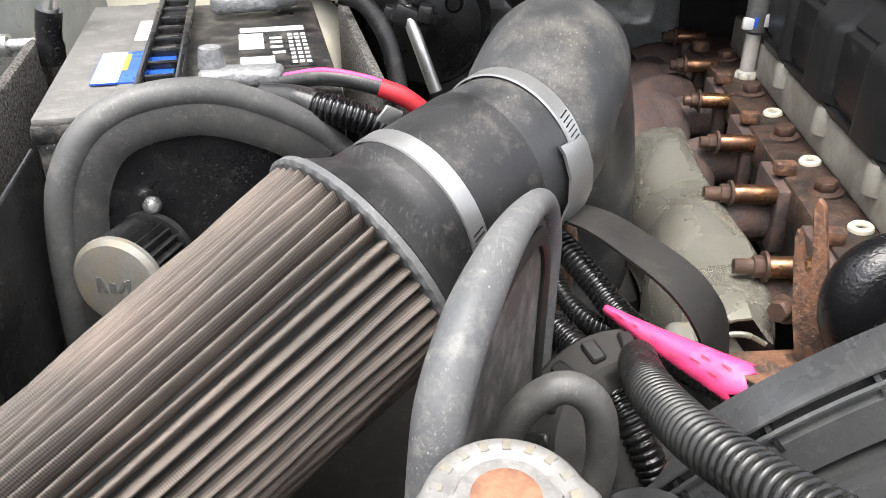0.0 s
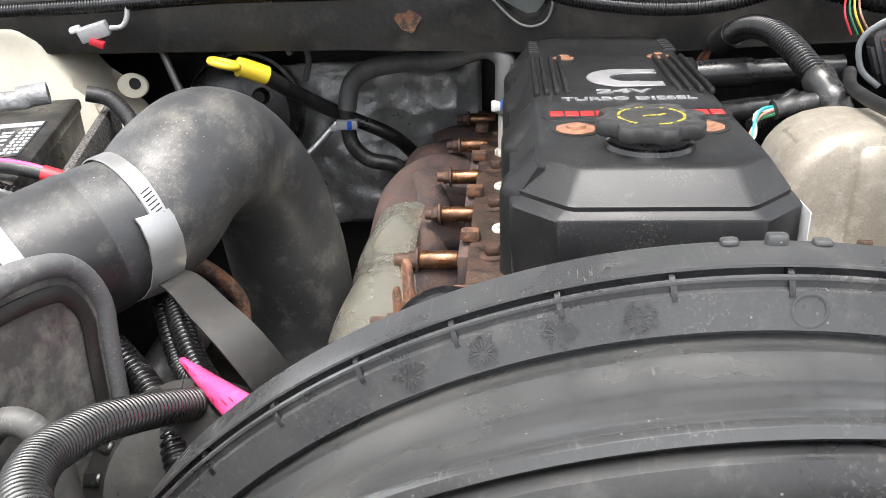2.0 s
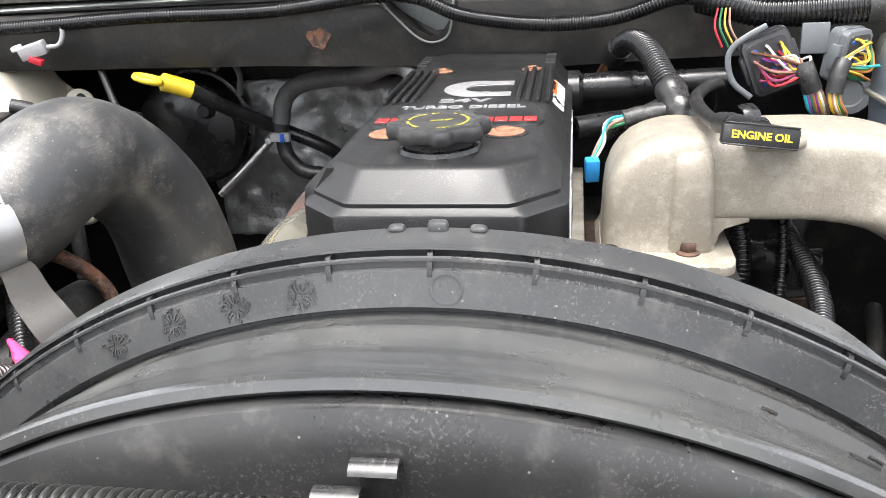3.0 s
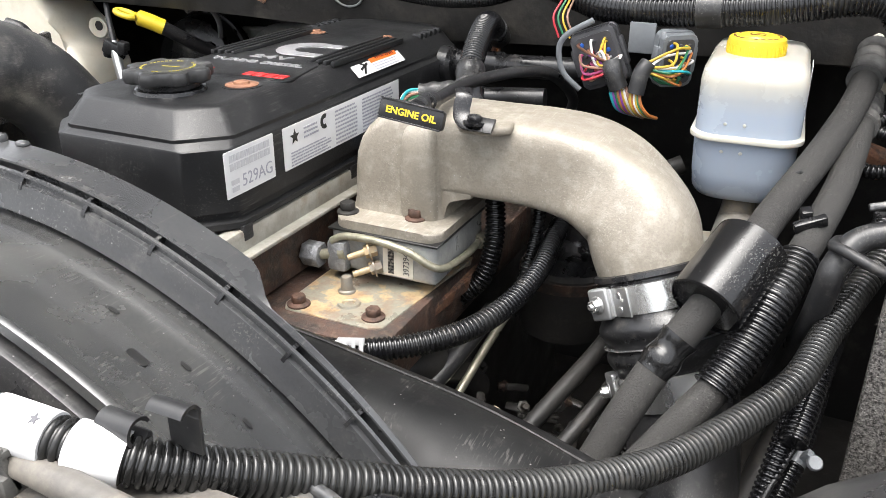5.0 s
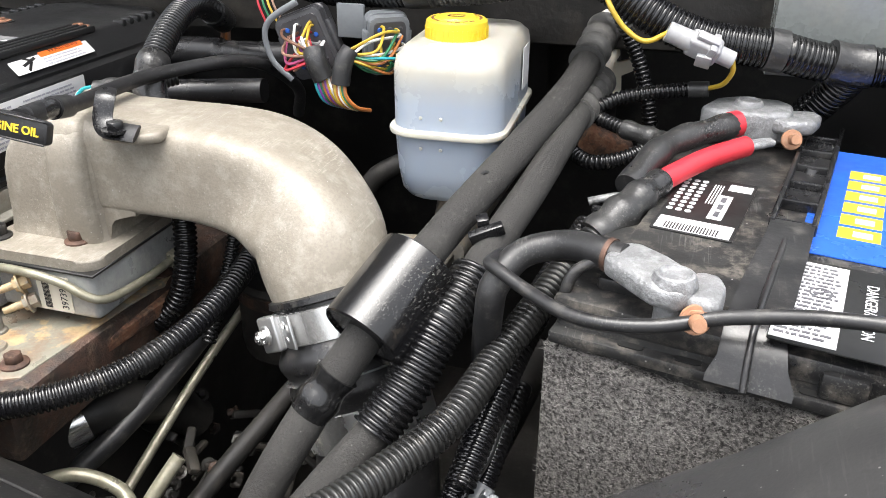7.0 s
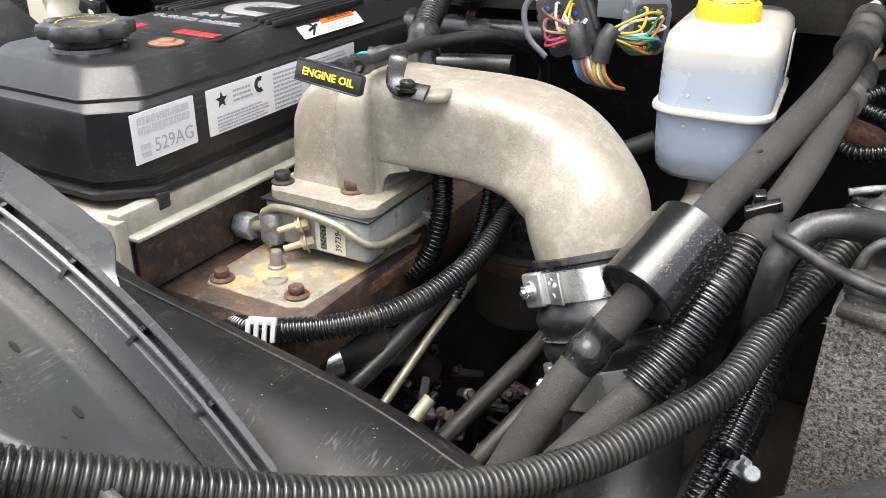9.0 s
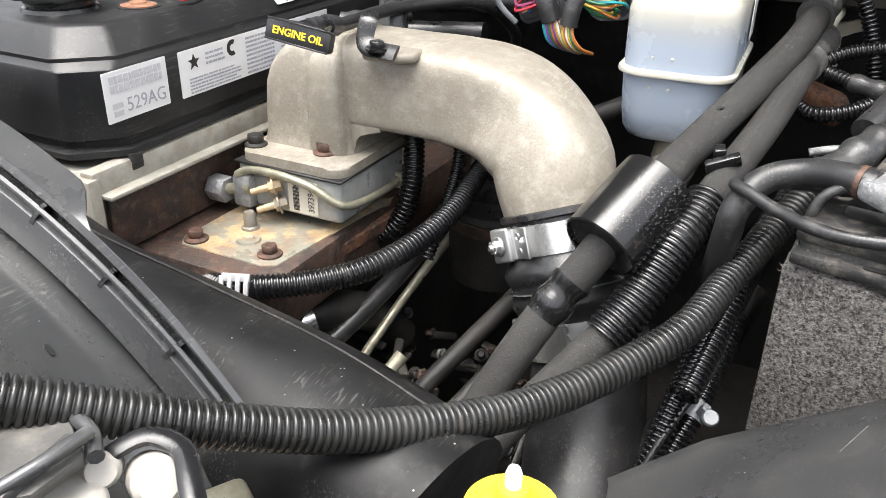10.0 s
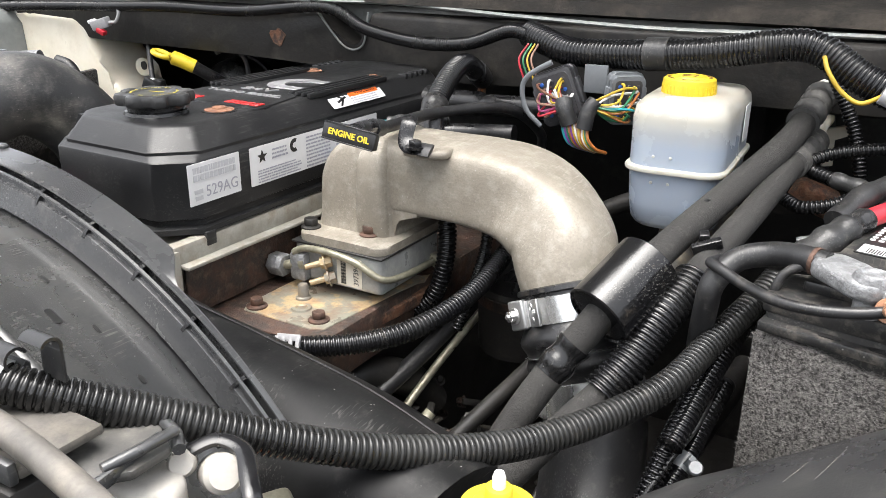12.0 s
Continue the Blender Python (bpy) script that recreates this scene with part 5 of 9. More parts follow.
def left_battery():
    m = frame_of((0.95, 0.28, 0), (-0.28, 0.95, 0), (-0.258, 0.640, 1.205))
    b = base("battery", m @ V((0, 0, -0.2)), "dusty black battery with blue and white labels", "battery", "batteries")
    part("case", box((0.200, 0.30, 0.19), m @ pose(0.0175, 0, -0.098), 0.006), M["battery"], b)
    part("lid", box((0.203, 0.303, 0.014), m @ pose(0.0175, 0, -0.007), 0.004), M["battery"], b)
    part("dust_cover", box((0.048, 0.296, 0.006), m @ pose(-0.058, -0.001, 0.001), 0.002), M["dustybattery"], b, "dust-covered flat vent cover")
    part("dust_cover", box((0.036, 0.296, 0.008), m @ pose(-0.018, -0.001, 0.001), 0.002), M["dustybattery"], b, "dust-covered flat vent cover")
    rng = random.Random(5)
    lab = part("blue_label", prism(rounded(0.056, 0.075, 0.002), 0.0010, m @ pose(-0.026, -0.055, 0.0052)), M["blue"], b, "blue and pale sticker")
    part("pale_field", prism(rounded(0.018, 0.073, 0.002), 0.0006, m @ pose(-0.044, -0.055, 0.0060)), M["paper"], lab)
    part("yellow_field", prism(rounded(0.004, 0.040, 0.001), 0.0006, m @ pose(-0.033, -0.045, 0.0060)), M["wire_yellow"], lab)
    lab2 = part("strip_label", prism(rounded(0.012, 0.060, 0.002), 0.0010, m @ pose(-0.028, 0.045, 0.0052)), M["paper"], b, "white sticker")
    lab = part("spec_label", prism(rounded(0.058, 0.118, 0.002), 0.0010, m @ pose(0.076, -0.005, -0.0002)), M["battery"], b, "black spec sticker with white print")
    white = [(0.0, 0.050, 0.054, 0.014), (-0.018, 0.015, 0.020, 0.045), (-0.014, -0.040, 0.026, 0.022)]
    for i in range(3):
        for j in range(8):
            white.append((0.014 + 0.0055 * i, 0.030 - 0.011 * j, 0.0036, 0.006))
    white += [(0.002, 0.022, 0.010, 0.006), (0.002, 0.010, 0.010, 0.006), (0.002, -0.004, 0.010, 0.006), (0.003, -0.020, 0.010, 0.006)]
    part("print", bars(white, m @ pose(0.076, -0.005, 0.0008)), M["paper"], lab, "white print")
    # ladder-shaped hold-down strap
    rails = []
    for x in (-0.014, 0.012):
        rails.append(box((0.005, 0.30, 0.008), m @ pose(x - 0.004, 0.0, 0.010), 0.0015))
    st = base("battery_strap", m @ V((0, 0, 0.005)), "black ladder-shaped battery strap", "strap")
    for me in rails:
        part("rail", me, M["plastic"], st)
    for k in range(9):
        part("rung", box((0.026, 0.004, 0.006), m @ pose(-0.005, -0.13 + 0.032 * k, 0.009), 0.001), M["plastic"], st)
    part("web", box((0.024, 0.05, 0.003), m @ pose(-0.005, 0.085, 0.0075), 0.001), M["plastic"], st)
    # rear terminal with its heavy cable, front terminal
    tm = base("battery_terminal", m @ V((0.075, 0.10, 0.0)), "dull lead terminal clamp with a black cable", "terminal", "battery terminals")
    part("clamp", box((0.060, 0.022, 0.018), m @ pose(0.055, 0.095, 0.014, 0, 0, 8), 0.006, 3), M["lead"], tm)
    part("post", lathe([(0, 0.016), (0.008, 0.016), (0.010, 0), (0, 0)], m @ V((0.035, 0.095, 0.012)), (0, 0, 1), 18), M["lead"], tm)
    part("collar", sweep([m @ V((0.072, 0.098, 0.016)), m @ V((0.100, 0.102, 0.018))], 0.0115, 14, 0.01), M["lead"], tm)
    part("cable", sweep([(-0.150, 0.765, 1.222), (-0.128, 0.772, 1.213), (-0.108, 0.768, 1.185), (-0.095, 0.755, 1.14), (-0.088, 0.74, 1.09), (-0.085, 0.73, 1.03)], 0.0085, 14, 0.006), M["rubber"], tm, "thick black battery cable")
    tm = base("battery_terminal", m @ V((0.075, -0.10, 0.0)), "pale lead terminal under the shield edge", "terminal", "battery terminals")
    part("clamp", box((0.060, 0.022, 0.013), m @ pose(0.050, -0.095, 0.006, 0, 0, -6), 0.005, 3), M["lead"], tm)
    part("post", lathe([(0, 0.014), (0.008, 0.014), (0.010, 0), (0, 0)], m @ V((0.03, -0.088, 0.012)), (0, 0, 1), 18), M["lead"], tm)
    return b


left_battery()
thing("felt_blanket", box((0.010, 0.30, 0.10), frame_of((0.95, 0.28, 0), (-0.28, 0.95, 0), (-0.118, 0.695, 1.150)), 0.004), M["felt"], "brown-grey felt beside the battery", "felt wrap", "felt wraps")
thing("felt_blanket", box((0.010, 0.30, 0.10), frame_of((0.95, 0.28, 0), (-0.28, 0.95, 0), (-0.380, 0.610, 1.150)), 0.004), M["felt"], "brown-grey felt between battery and wing", "felt wrap", "felt wraps")

# loom from the front terminal, with a red-striped cable above it
lm = base("battery_loom", (-0.09, 0.50, 1.19), "taped corrugated loom running to the intake tube", "wiring loom")
part("taped_end", sweep([(-0.160, 0.535, 1.205), (-0.135, 0.526, 1.207), (-0.122, 0.522, 1.205)], 0.0105, 14, 0.004), M["tape"], lm)
part("conduit", corrugated([(-0.128, 0.524, 1.206), (-0.105, 0.520, 1.202), (-0.080, 0.522, 1.192), (-0.055, 0.53, 1.170), (-0.04, 0.54, 1.13)], 0.0105, 0.0042, 0.0014), M["loom"], lm)
rc = base("positive_cable", (-0.09, 0.53, 1.2), "black cable with a pink-red stripe and red end", "cable")
part("cable", sweep([(-0.150, 0.548, 1.212), (-0.120, 0.547, 1.217), (-0.090, 0.546, 1.213), (-0.066, 0.548, 1.204), (-0.05, 0.552, 1.19)], 0.0060, 12, 0.005), M["rubber"], rc)
part("stripe", sweep([(-0.148, 0.5475, 1.2165), (-0.120, 0.546, 1.2215), (-0.092, 0.545, 1.2178), (-0.078, 0.546, 1.213)], 0.0026, 8, 0.005), M["pink"], rc, "pink-red stripe")
part("red_end", sweep([(-0.082, 0.5465, 1.2105), (-0.066, 0.548, 1.204), (-0.052, 0.5515, 1.192)], 0.0068, 12, 0.005), M["red"], rc, "red sleeve end")
thing("band_tab", box((0.012, 0.003, 0.012), pose(-0.064, 0.463, 1.222, 20, 30, 30), 0.001), M["steel"], "small bright clamp tab behind the tube", "clamp tab")

# wing bolt and ball joint beside the battery
gs = base("gas_strut_end", (-0.43, 0.66, 1.2), "dark ball-joint fitting on a bright bolt at the wing", "strut fitting")
part("bolt", lathe([(0, 0), (0.010, 0), (0.010, 0.008), (0.006, 0.009), (0.006, 0.04), (0, 0.04)], (-0.430, 0.678, 1.1945), (1, 0.15, 0.0), 16), M["steel"], gs)
part("socket", sweep([(-0.3878, 0.680, 1.180), (-0.3850, 0.680, 1.204), (-0.3795, 0.680, 1.226)], lambda s: 0.011 if s > 0.02 else 0.0125, 16, 0.005), M["plastic"], gs)
part("rod", sweep([(-0.3800, 0.680, 1.222), (-0.368, 0.682, 1.257), (-0.352, 0.686, 1.31)], 0.0065, 12, 0.01), M["steel"], gs)

# cream tank at the rear corner
tank = base("washer_tank", (-0.33, 0.96, 1.05), "cream plastic washer tank with a mounting ear", "tank")
tank_edge = [(-0.56, 1.02), (-0.56, 1.262), (-0.44, 1.268), (-0.415, 1.272), (-0.300, 1.268), (-0.272, 1.250), (-0.243, 1.196), (-0.232, 1.168), (-0.205, 1.160), (-0.185, 1.130), (-0.180, 1.02)]
part("tank_body", prism(tank_edge, 0.11, frame_of((1, 0, 0), (0, 0, 1), (0, 1.02, 0)), 0.014, 4), M["cream"], tank)
part("ear", joined([prism([(0.020 * math.cos(a), 0.016 * math.sin(a)) for a in [0.3 * k for k in range(21)]], 0.005, frame_of((1, 0, 0), (0, 0, 1), (-0.192, 0.965, 1.185)), 0.001, 1)]), M["cream"], tank)
part("ear_hole", lathe([(0, 0), (0.0075, 0), (0.0075, 0.0012), (0, 0.0012)], (-0.188, 0.9598, 1.188), (0, -1, 0), 18), M["black"], tank, "dark grommet hole")
part("moulded_rib", box((0.010, 0.012, 0.035), pose(-0.262, 0.912, 1.165, 0, 25, 0), 0.004, 3), M["cream"], tank)
part("filler_neck", lathe([(0, 0), (0.020, 0), (0.020, 0.02), (0, 0.02)], (-0.46, 0.97, 1.264), (0, 0, 1), 24), M["cream"], tank)
part("filler_cap", lathe([(0, 0.016), (0.024, 0.016), (0.026, 0.012), (0.026, 0), (0, 0)], (-0.46, 0.97, 1.283), (0, 0, 1), 28), M["yellow"], tank, "yellow cap")
part("outlet_hose", sweep([(-0.475, 0.905, 1.295), (-0.48, 0.90, 1.26), (-0.478, 0.905, 1.22), (-0.47, 0.91, 1.18)], 0.010, 12, 0.008), M["rubber"], tank)

# yellow dipstick loop and its tube
dp = base("dipstick", (0.05, 0.93, 1.1), "yellow-handled transmission dipstick in a black tube", "dipstick")
ring = [(-0.040 + 0.0150 * math.cos(a), 0.872 + 0.009 * math.sin(a), 1.2280 - 0.004 * math.cos(a)) for a in [radians(20 * k) for k in range(18)]]
part("loop_handle", sweep(ring + [ring[0]], 0.0042, 10, 0.003, cap=False), M["yellow"], dp, "yellow loop handle")
part("grip", sweep([(-0.032, 0.880, 1.2240), (-0.020, 0.890, 1.2180), (-0.002, 0.904, 1.2070)], lambda s: 0.0065 if s < 0.006 else 0.0112, 14, 0.003), M["yellow"], dp)
part("tube", sweep([(-0.004, 0.902, 1.208), (0.020, 0.955, 1.172), (0.052, 1.03, 1.128), (0.12, 1.05, 1.09), (0.15, 1.10, 1.04)], 0.0098, 14, 0.008), M["rubber"], dp)

# silver foil blanket on the bulkhead, bright rods, dark hardware behind the tube
foil_v, foil_f = [], []
for i in range(41):
    for j in range(41):
        x, z = -0.10 + 0.34 * i / 40, 0.92 + 0.25 * j / 40
        q = V((x * 9, z * 9, 3.1))
        foil_v.append((x, 1.145 + 0.020 * noise.noise(q) + 0.012 * noise.noise(q * 2.7) + 0.006 * noise.noise(q * 6.0), z - 0.05 * max(0.0, 0.15 - i / 40)))
for i in range(40):
    for j in range(40):
        a = i * 41 + j
        foil_f.append((a, a + 41, a + 42, a + 1))
foil = thing("foil_blanket", mesh_of(foil_v, foil_f, 60), M["foil"], "crinkled silver foil heat blanket on the bulkhead", "heat blanket")
sol = foil.modifiers.new("thickness", 'SOLIDIFY')
sol.thickness = 0.003
rod = base("clutch_rod", (-0.08, 0.90, 1.1), "bright steel rod with a black clip", "rod")
part("rod", sweep([(-0.105, 0.905, 1.178), (-0.088, 0.893, 1.137), (-0.070, 0.885, 1.09)], 0.0075, 12, 0.01), M["steel"], rod)
part("upper_rod", sweep([(-0.140, 0.935, 1.25), (-0.118, 0.915, 1.205), (-0.103, 0.904, 1.174)], 0.0045, 10, 0.01), M["rubber"], rod)
part("clip", joined([box((0.034, 0.016, 0.022), pose(-0.102, 0.902, 1.168, 0, 25, 10), 0.004), box((0.016, 0.014, 0.02), pose(-0.082, 0.90, 1.172, 0, 10, 0), 0.004), box((0.014, 0.014, 0.026), pose(-0.122, 0.91, 1.165, 0, 10, 0), 0.004)]), M["plastic"], rod)
thing("bright_rod", sweep([(-0.040, 1.02, 1.03), (0.010, 1.03, 1.075), (0.055, 1.04, 1.12)], 0.0055, 10, 0.01), M["steel"], "bright steel linkage rod at the bulkhead", "rod")
thing("threaded_rod", corrugated([(-0.055, 0.86, 1.06), (-0.025, 0.87, 1.085), (0.0, 0.88, 1.10)], 0.009, 0.006, 0.002, 14), M["steel"], "bright spiral-wound line below the elbow", "line")
bst = base("brake_booster", (-0.08, 1.08, 1.1), "black round booster drum at the bulkhead", "booster")
part("drum", lathe([(0, 0.05), (0.05, 0.05), (0.075, 0.04), (0.082, 0.02), (0.082, -0.02), (0, -0.02)], (-0.10, 1.11, 1.11), (0, -1, 0.1), 40), M["plastic"], bst)
part("rim", lathe([(0.080, -0.004), (0.087, -0.003), (0.087, 0.004), (0.080, 0.005)], (-0.10, 1.11, 1.11), (0, -1, 0.1), 40), M["plastic"], bst)
part("valve_grommet", lathe([(0, 0.012), (0.008, 0.012), (0.011, 0.008), (0.012, 0), (0, 0)], (-0.06, 1.062, 1.145), (0, -1, 0.1), 20), M["rubber"], bst)
thing("grey_line", sweep([(0.02, 0.93, 1.228), (0.028, 0.96, 1.235), (0.030, 0.985, 1.21), (0.02, 1.0, 1.18)], 0.004, 10, 0.006), M["greyrubber"], "thin grey vacuum line", "line")
thing("brown_hose", sweep([(0.005, 0.53, 1.150), (0.0301, 0.540, 1.1366), (0.0471, 0.550, 1.1166), (0.0569, 0.555, 1.0958), (0.0574, 0.555, 1.0743), (0.055, 0.555, 1.03)], 0.0065, 12, 0.005), M["rust"], "brown dirty hose under the intake tube", "hose")

# connector hanging at the cowl beam
cn = base("cowl_connector", (-0.188, 0.885, 1.26), "grey and white connector with a red latch", "connector")
part("housing", box((0.034, 0.014, 0.016), pose(-0.188, 0.882, 1.265, 10, -15, 10), 0.002), M["connector"], cn)
part("latch", box((0.016, 0.010, 0.008), pose(-0.185, 0.879, 1.253, 10, 25, 10), 0.0015), M["red"], cn, "red latch")
part("tab", box((0.012, 0.010, 0.006), pose(-0.210, 0.882, 1.268, 10, -15, 10), 0.0015), M["paper"], cn)
part("wire", sweep([(-0.170, 0.884, 1.268), (-0.155, 0.886, 1.270), (-0.148, 0.888, 1.284), (-0.150, 0.889, 1.298)], 0.0030, 8, 0.004), M["wire_grey"], cn)

# strap bracket under the intake tube
bk = base("strap_bracket", (0.1, 0.42, 1.08), "bent black steel strap under the intake tube", "bracket")
stp, sta = spline([(0.028, 0.475, 1.160), (0.060, 0.445, 1.166), (0.088, 0.416, 1.161), (0.106, 0.403, 1.152), (0.119, 0.398, 1.138), (0.129, 0.399, 1.118), (0.135, 0.403, 1.088)], 0.006)
rings = []
for i, c in enumerate(stp):
    t = (stp[min(i + 1, len(stp) - 1)] - stp[max(i - 1, 0)]).normalized()
    side = V((0.62, 0.75, 0.1))
    side = (side - t * side.dot(t)).normalized()
    up = t.cross(side)
    hw = 0.0105 + 0.0040 * min(1.0, i / (len(stp) * 0.6))
    rings.append([c + side * hw + up * 0.001, c - side * hw + up * 0.001, c - side * hw - up * 0.001, c + side * hw - up * 0.001])
part("strap", loft(rings, smooth=30), M["dark"], bk)

# looms under the strap, one with the pink tag
pk = base("tagged_loom", (0.1, 0.38, 1.1), "corrugated loom with a bright pink paper tag", "wiring loom")
part("conduit", corrugated([(0.020, 0.500, 1.130), (0.040, 0.470, 1.138), (0.062, 0.432, 1.130), (0.080, 0.405, 1.120), (0.110, 0.372, 1.115), (0.140, 0.345, 1.112), (0.19, 0.32, 1.10)], 0.0088, 0.0040, 0.0012), M["loom"], pk)
path, along = spline([(0.070, 0.4130, 1.1220), (0.090, 0.3920, 1.1195), (0.112, 0.3700, 1.1180), (0.134, 0.3490, 1.1160)], 0.004)
verts, faces = [], []
for i, c in enumerate(path):
    t = i / (len(path) - 1)
    f = (path[min(i + 1, len(path) - 1)] - path[max(i - 1, 0)]).normalized()
    across = f.cross(V((0.55, 0.5, -0.75))).normalized()
    out = across.cross(f).normalized()
    if out.z < 0:
        out = -out
    for k in range(9):
        q = -1 + k / 4
        a = radians(78) * q
        half = 0.0030 + 0.0100 * t
        torn = f * (0.0035 * math.sin(k * 2.3) + 0.0018 * math.sin(k * 5.1)) * max(0.0, t - 0.75) * 4
        r = 0.0095 + 0.0014 * noise.noise(c * 110 + V((0, 0, k * 0.6)))
        verts.append(c + out * (r * math.cos(a) + 0.001 * t) + across * (half * math.sin(a) + 0.0035 * t) + torn)
for i in range(len(path) - 1):
    for k in range(8):
        a = i * 9 + k
        faces.append((a, a + 1, a + 10, a + 9))
tag = part("paper_tag", mesh_of(verts, faces, 60), M["pink"], pk, "bright pink wrapped paper tag")
sol = tag.modifiers.new("thickness", 'SOLIDIFY')
sol.thickness = 0.0005
for dt, off, w in ((0.16, 0.0, 0.010), (0.30, 0.0, 0.006), (0.60, -0.004, 0.012), (0.72, -0.001, 0.012), (0.78, 0.003, 0.010), (0.86, -0.003, 0.010), (0.90, 0.004, 0.011)):
    i = int(dt * (len(path) - 1))
    c = path[i]
    f = (path[i + 1] - path[i - 1]).normalized()
    across = f.cross(V((0.55, 0.5, -0.75))).normalized()
    out = across.cross(f).normalized()
    out = -out if out.z < 0 else out
    part("print", box((w * 0.55, 0.0008, 0.0003), frame_of(f, across, c + out * (0.0108 + 0.001 * dt) + across * (off + 0.0035 * dt)), 0), M["magentaink"], tag, "dark red unreadable print")
part("tape_wrap", sweep([(0.132, 0.351, 1.114), (0.146, 0.340, 1.1115), (0.160, 0.333, 1.108)], 0.0098, 14, 0.004), M["tape"], pk)
thing("thin_conduit", corrugated([(0.030, 0.470, 1.135), (0.045, 0.445, 1.112), (0.062, 0.42, 1.108), (0.078, 0.408, 1.11)], 0.0068, 0.0036, 0.0011, 14), M["loom"], "thin black corrugated loom under the strap", "conduit", "corrugated conduits")
thing("thin_conduit", corrugated([(0.010, 0.43, 1.125), (0.040, 0.405, 1.112), (0.065, 0.375, 1.100), (0.085, 0.345, 1.08), (0.10, 0.33, 1.04)], 0.010, 0.0042, 0.0013, 14), M["loom"], "black corrugated loom under the strap", "conduit", "corrugated conduits")

# overflow hose looping past the radiator cap
hs = thing("overflow_hose", sweep([(-0.004, 0.282, 1.075), (0.002, 0.282, 1.106), (0.007, 0.282, 1.136), (0.018, 0.282, 1.160), (0.033, 0.282, 1.1705), (0.046, 0.282, 1.1625), (0.0515, 0.282, 1.143), (0.0515, 0.282, 1.117), (0.046, 0.282, 1.09)], 0.0074, 18, 0.004), M["overflow"],
           "dusty black overflow hose bent in a loop", "hose")


RADIATOR = base("radiator", (0.25, 0.10, 0.85), "dusty black radiator with a worn metal cap", "radiator")


def radiator_cap():
    at = V((0.0075, 0.207, 1.176))
    ax = V((0.0, -0.10, 1)).normalized()
    outline = []
    for k in range(120):
        a = 2 * math.pi * k / 120
        ear = max(0.0, math.cos(2 * (a - 0.15))) ** 14
        outline.append((0.0300 + 0.0040 * ear, a))
    q = ax.to_track_quat('Z', 'Y').to_matrix()
    rings = []
    for h, f in ((-0.010, 1.0), (0.0, 1.02), (0.0025, 1.0), (0.0045, 0.93), (0.0050, 0.80), (0.0035, 0.66), (0.0030, 0.62), (0.0060, 0.58), (0.0064, 0.50)):
        rings.append([at + q @ V((r * f * math.cos(a), r * f * math.sin(a), h)) for r, a in outline])
    c = part("radiator_cap", loft(rings), M["capmetal"], RADIATOR, "worn bright metal cap with rusty centre")
    part("rusty_centre", lathe([(0, 0.0068), (0.011, 0.0068), (0.0145, 0.0060), (0.0145, 0.004), (0, 0.004)], at, ax, 30), M["rustcap"], c, "orange-rusted centre disc")
    marks = []
    for k in range(17):
        a = radians(10 + 20 * k)
        marks.append(box((0.0036, 0.0048, 0.0006), Matrix.Translation(at) @ q.to_4x4() @ pose(0.0250 * math.cos(a), 0.0250 * math.sin(a), 0.0047, 0, 0, math.degrees(a) + 90), 0.0004, 1))
    tagged(part("embossing", joined(marks), M["dirtyalu"], c, "ring of embossed marks"), kind="stuff")
    part("neck", lathe([(0, -0.01), (0.026, -0.01), (0.026, -0.05), (0, -0.05)], at, ax, 30), M["dirtyalu"], RADIATOR)
    return c


radiator_cap()

# dark machinery between shroud and shield
alt = base("alternator", (0.08, 0.40, 0.98), "grimy grey alternator housing with cooling slots", "alternator")
part("housing", lathe([(0, 0.0), (0.062, 0.0), (0.068, 0.008), (0.068, 0.06), (0.05, 0.075), (0, 0.075)], (0.075, 0.40, 1.03), (0.15, -0.75, 0.65), 36), M["dark"], alt)
ax = V((0.15, -0.75, 0.65)).normalized()
u = ax.cross(V((0, 0, 1))).normalized()
w = u.cross(ax)
for k in range(10):
    a = 2 * math.pi * k / 10
    rad = u * math.cos(a) + w * math.sin(a)
    part("cooling_slot", box((0.026, 0.010, 0.002), frame_of(rad, ax.cross(rad), V((0.075, 0.40, 1.03)) + ax * 0.074 + rad * 0.033), 0.0008, 1), M["black"], alt)
for k in range(18):
    a = 2 * math.pi * (k + 0.5) / 18
    rad = u * math.cos(a) + w * math.sin(a)
    part("cooling_slot", box((0.016, 0.009, 0.005), frame_of((rad - ax * 0.8).normalized(), ax.cross(rad), V((0.075, 0.40, 1.03)) + ax * 0.0680 + rad * 0.0590), 0.0015, 1), M["black"], alt)
part("pulley", lathe([(0, 0.025), (0.018, 0.025), (0.022, 0.02), (0.017, 0.01), (0.022, 0.0), (0, 0)], (0.115, 0.33, 1.07), (0.0, -1, 0.3), 28), M["rust"], alt)
thing("tensioner", lathe([(0, 0.03), (0.016, 0.03), (0.02, 0.026), (0.026, 0.02), (0.034, 0.016), (0.036, 0.0), (0, 0)], (0.075, 0.27, 1.075), (0.05, -0.6, 0.8), 32), M["rubber"], "black belt tensioner with a rusty bolt", "tensioner")
thing("tensioner_bolt", lathe([(0, 0.006), (0.010, 0.006), (0.012, 0.003), (0.012, 0), (0, 0)], (0.0765, 0.252, 1.099), (0.05, -0.6, 0.8), 20), M["corroded"], "rusty bolt of the belt tensioner", "bolt")
thing("grey_bracket", box((0.05, 0.05, 0.02), pose(0.150, 0.475, 1.050, 12, 8, 20), 0.008, 3), M["dirtyalu"], "dirty grey cast bracket near the manifold", "bracket")
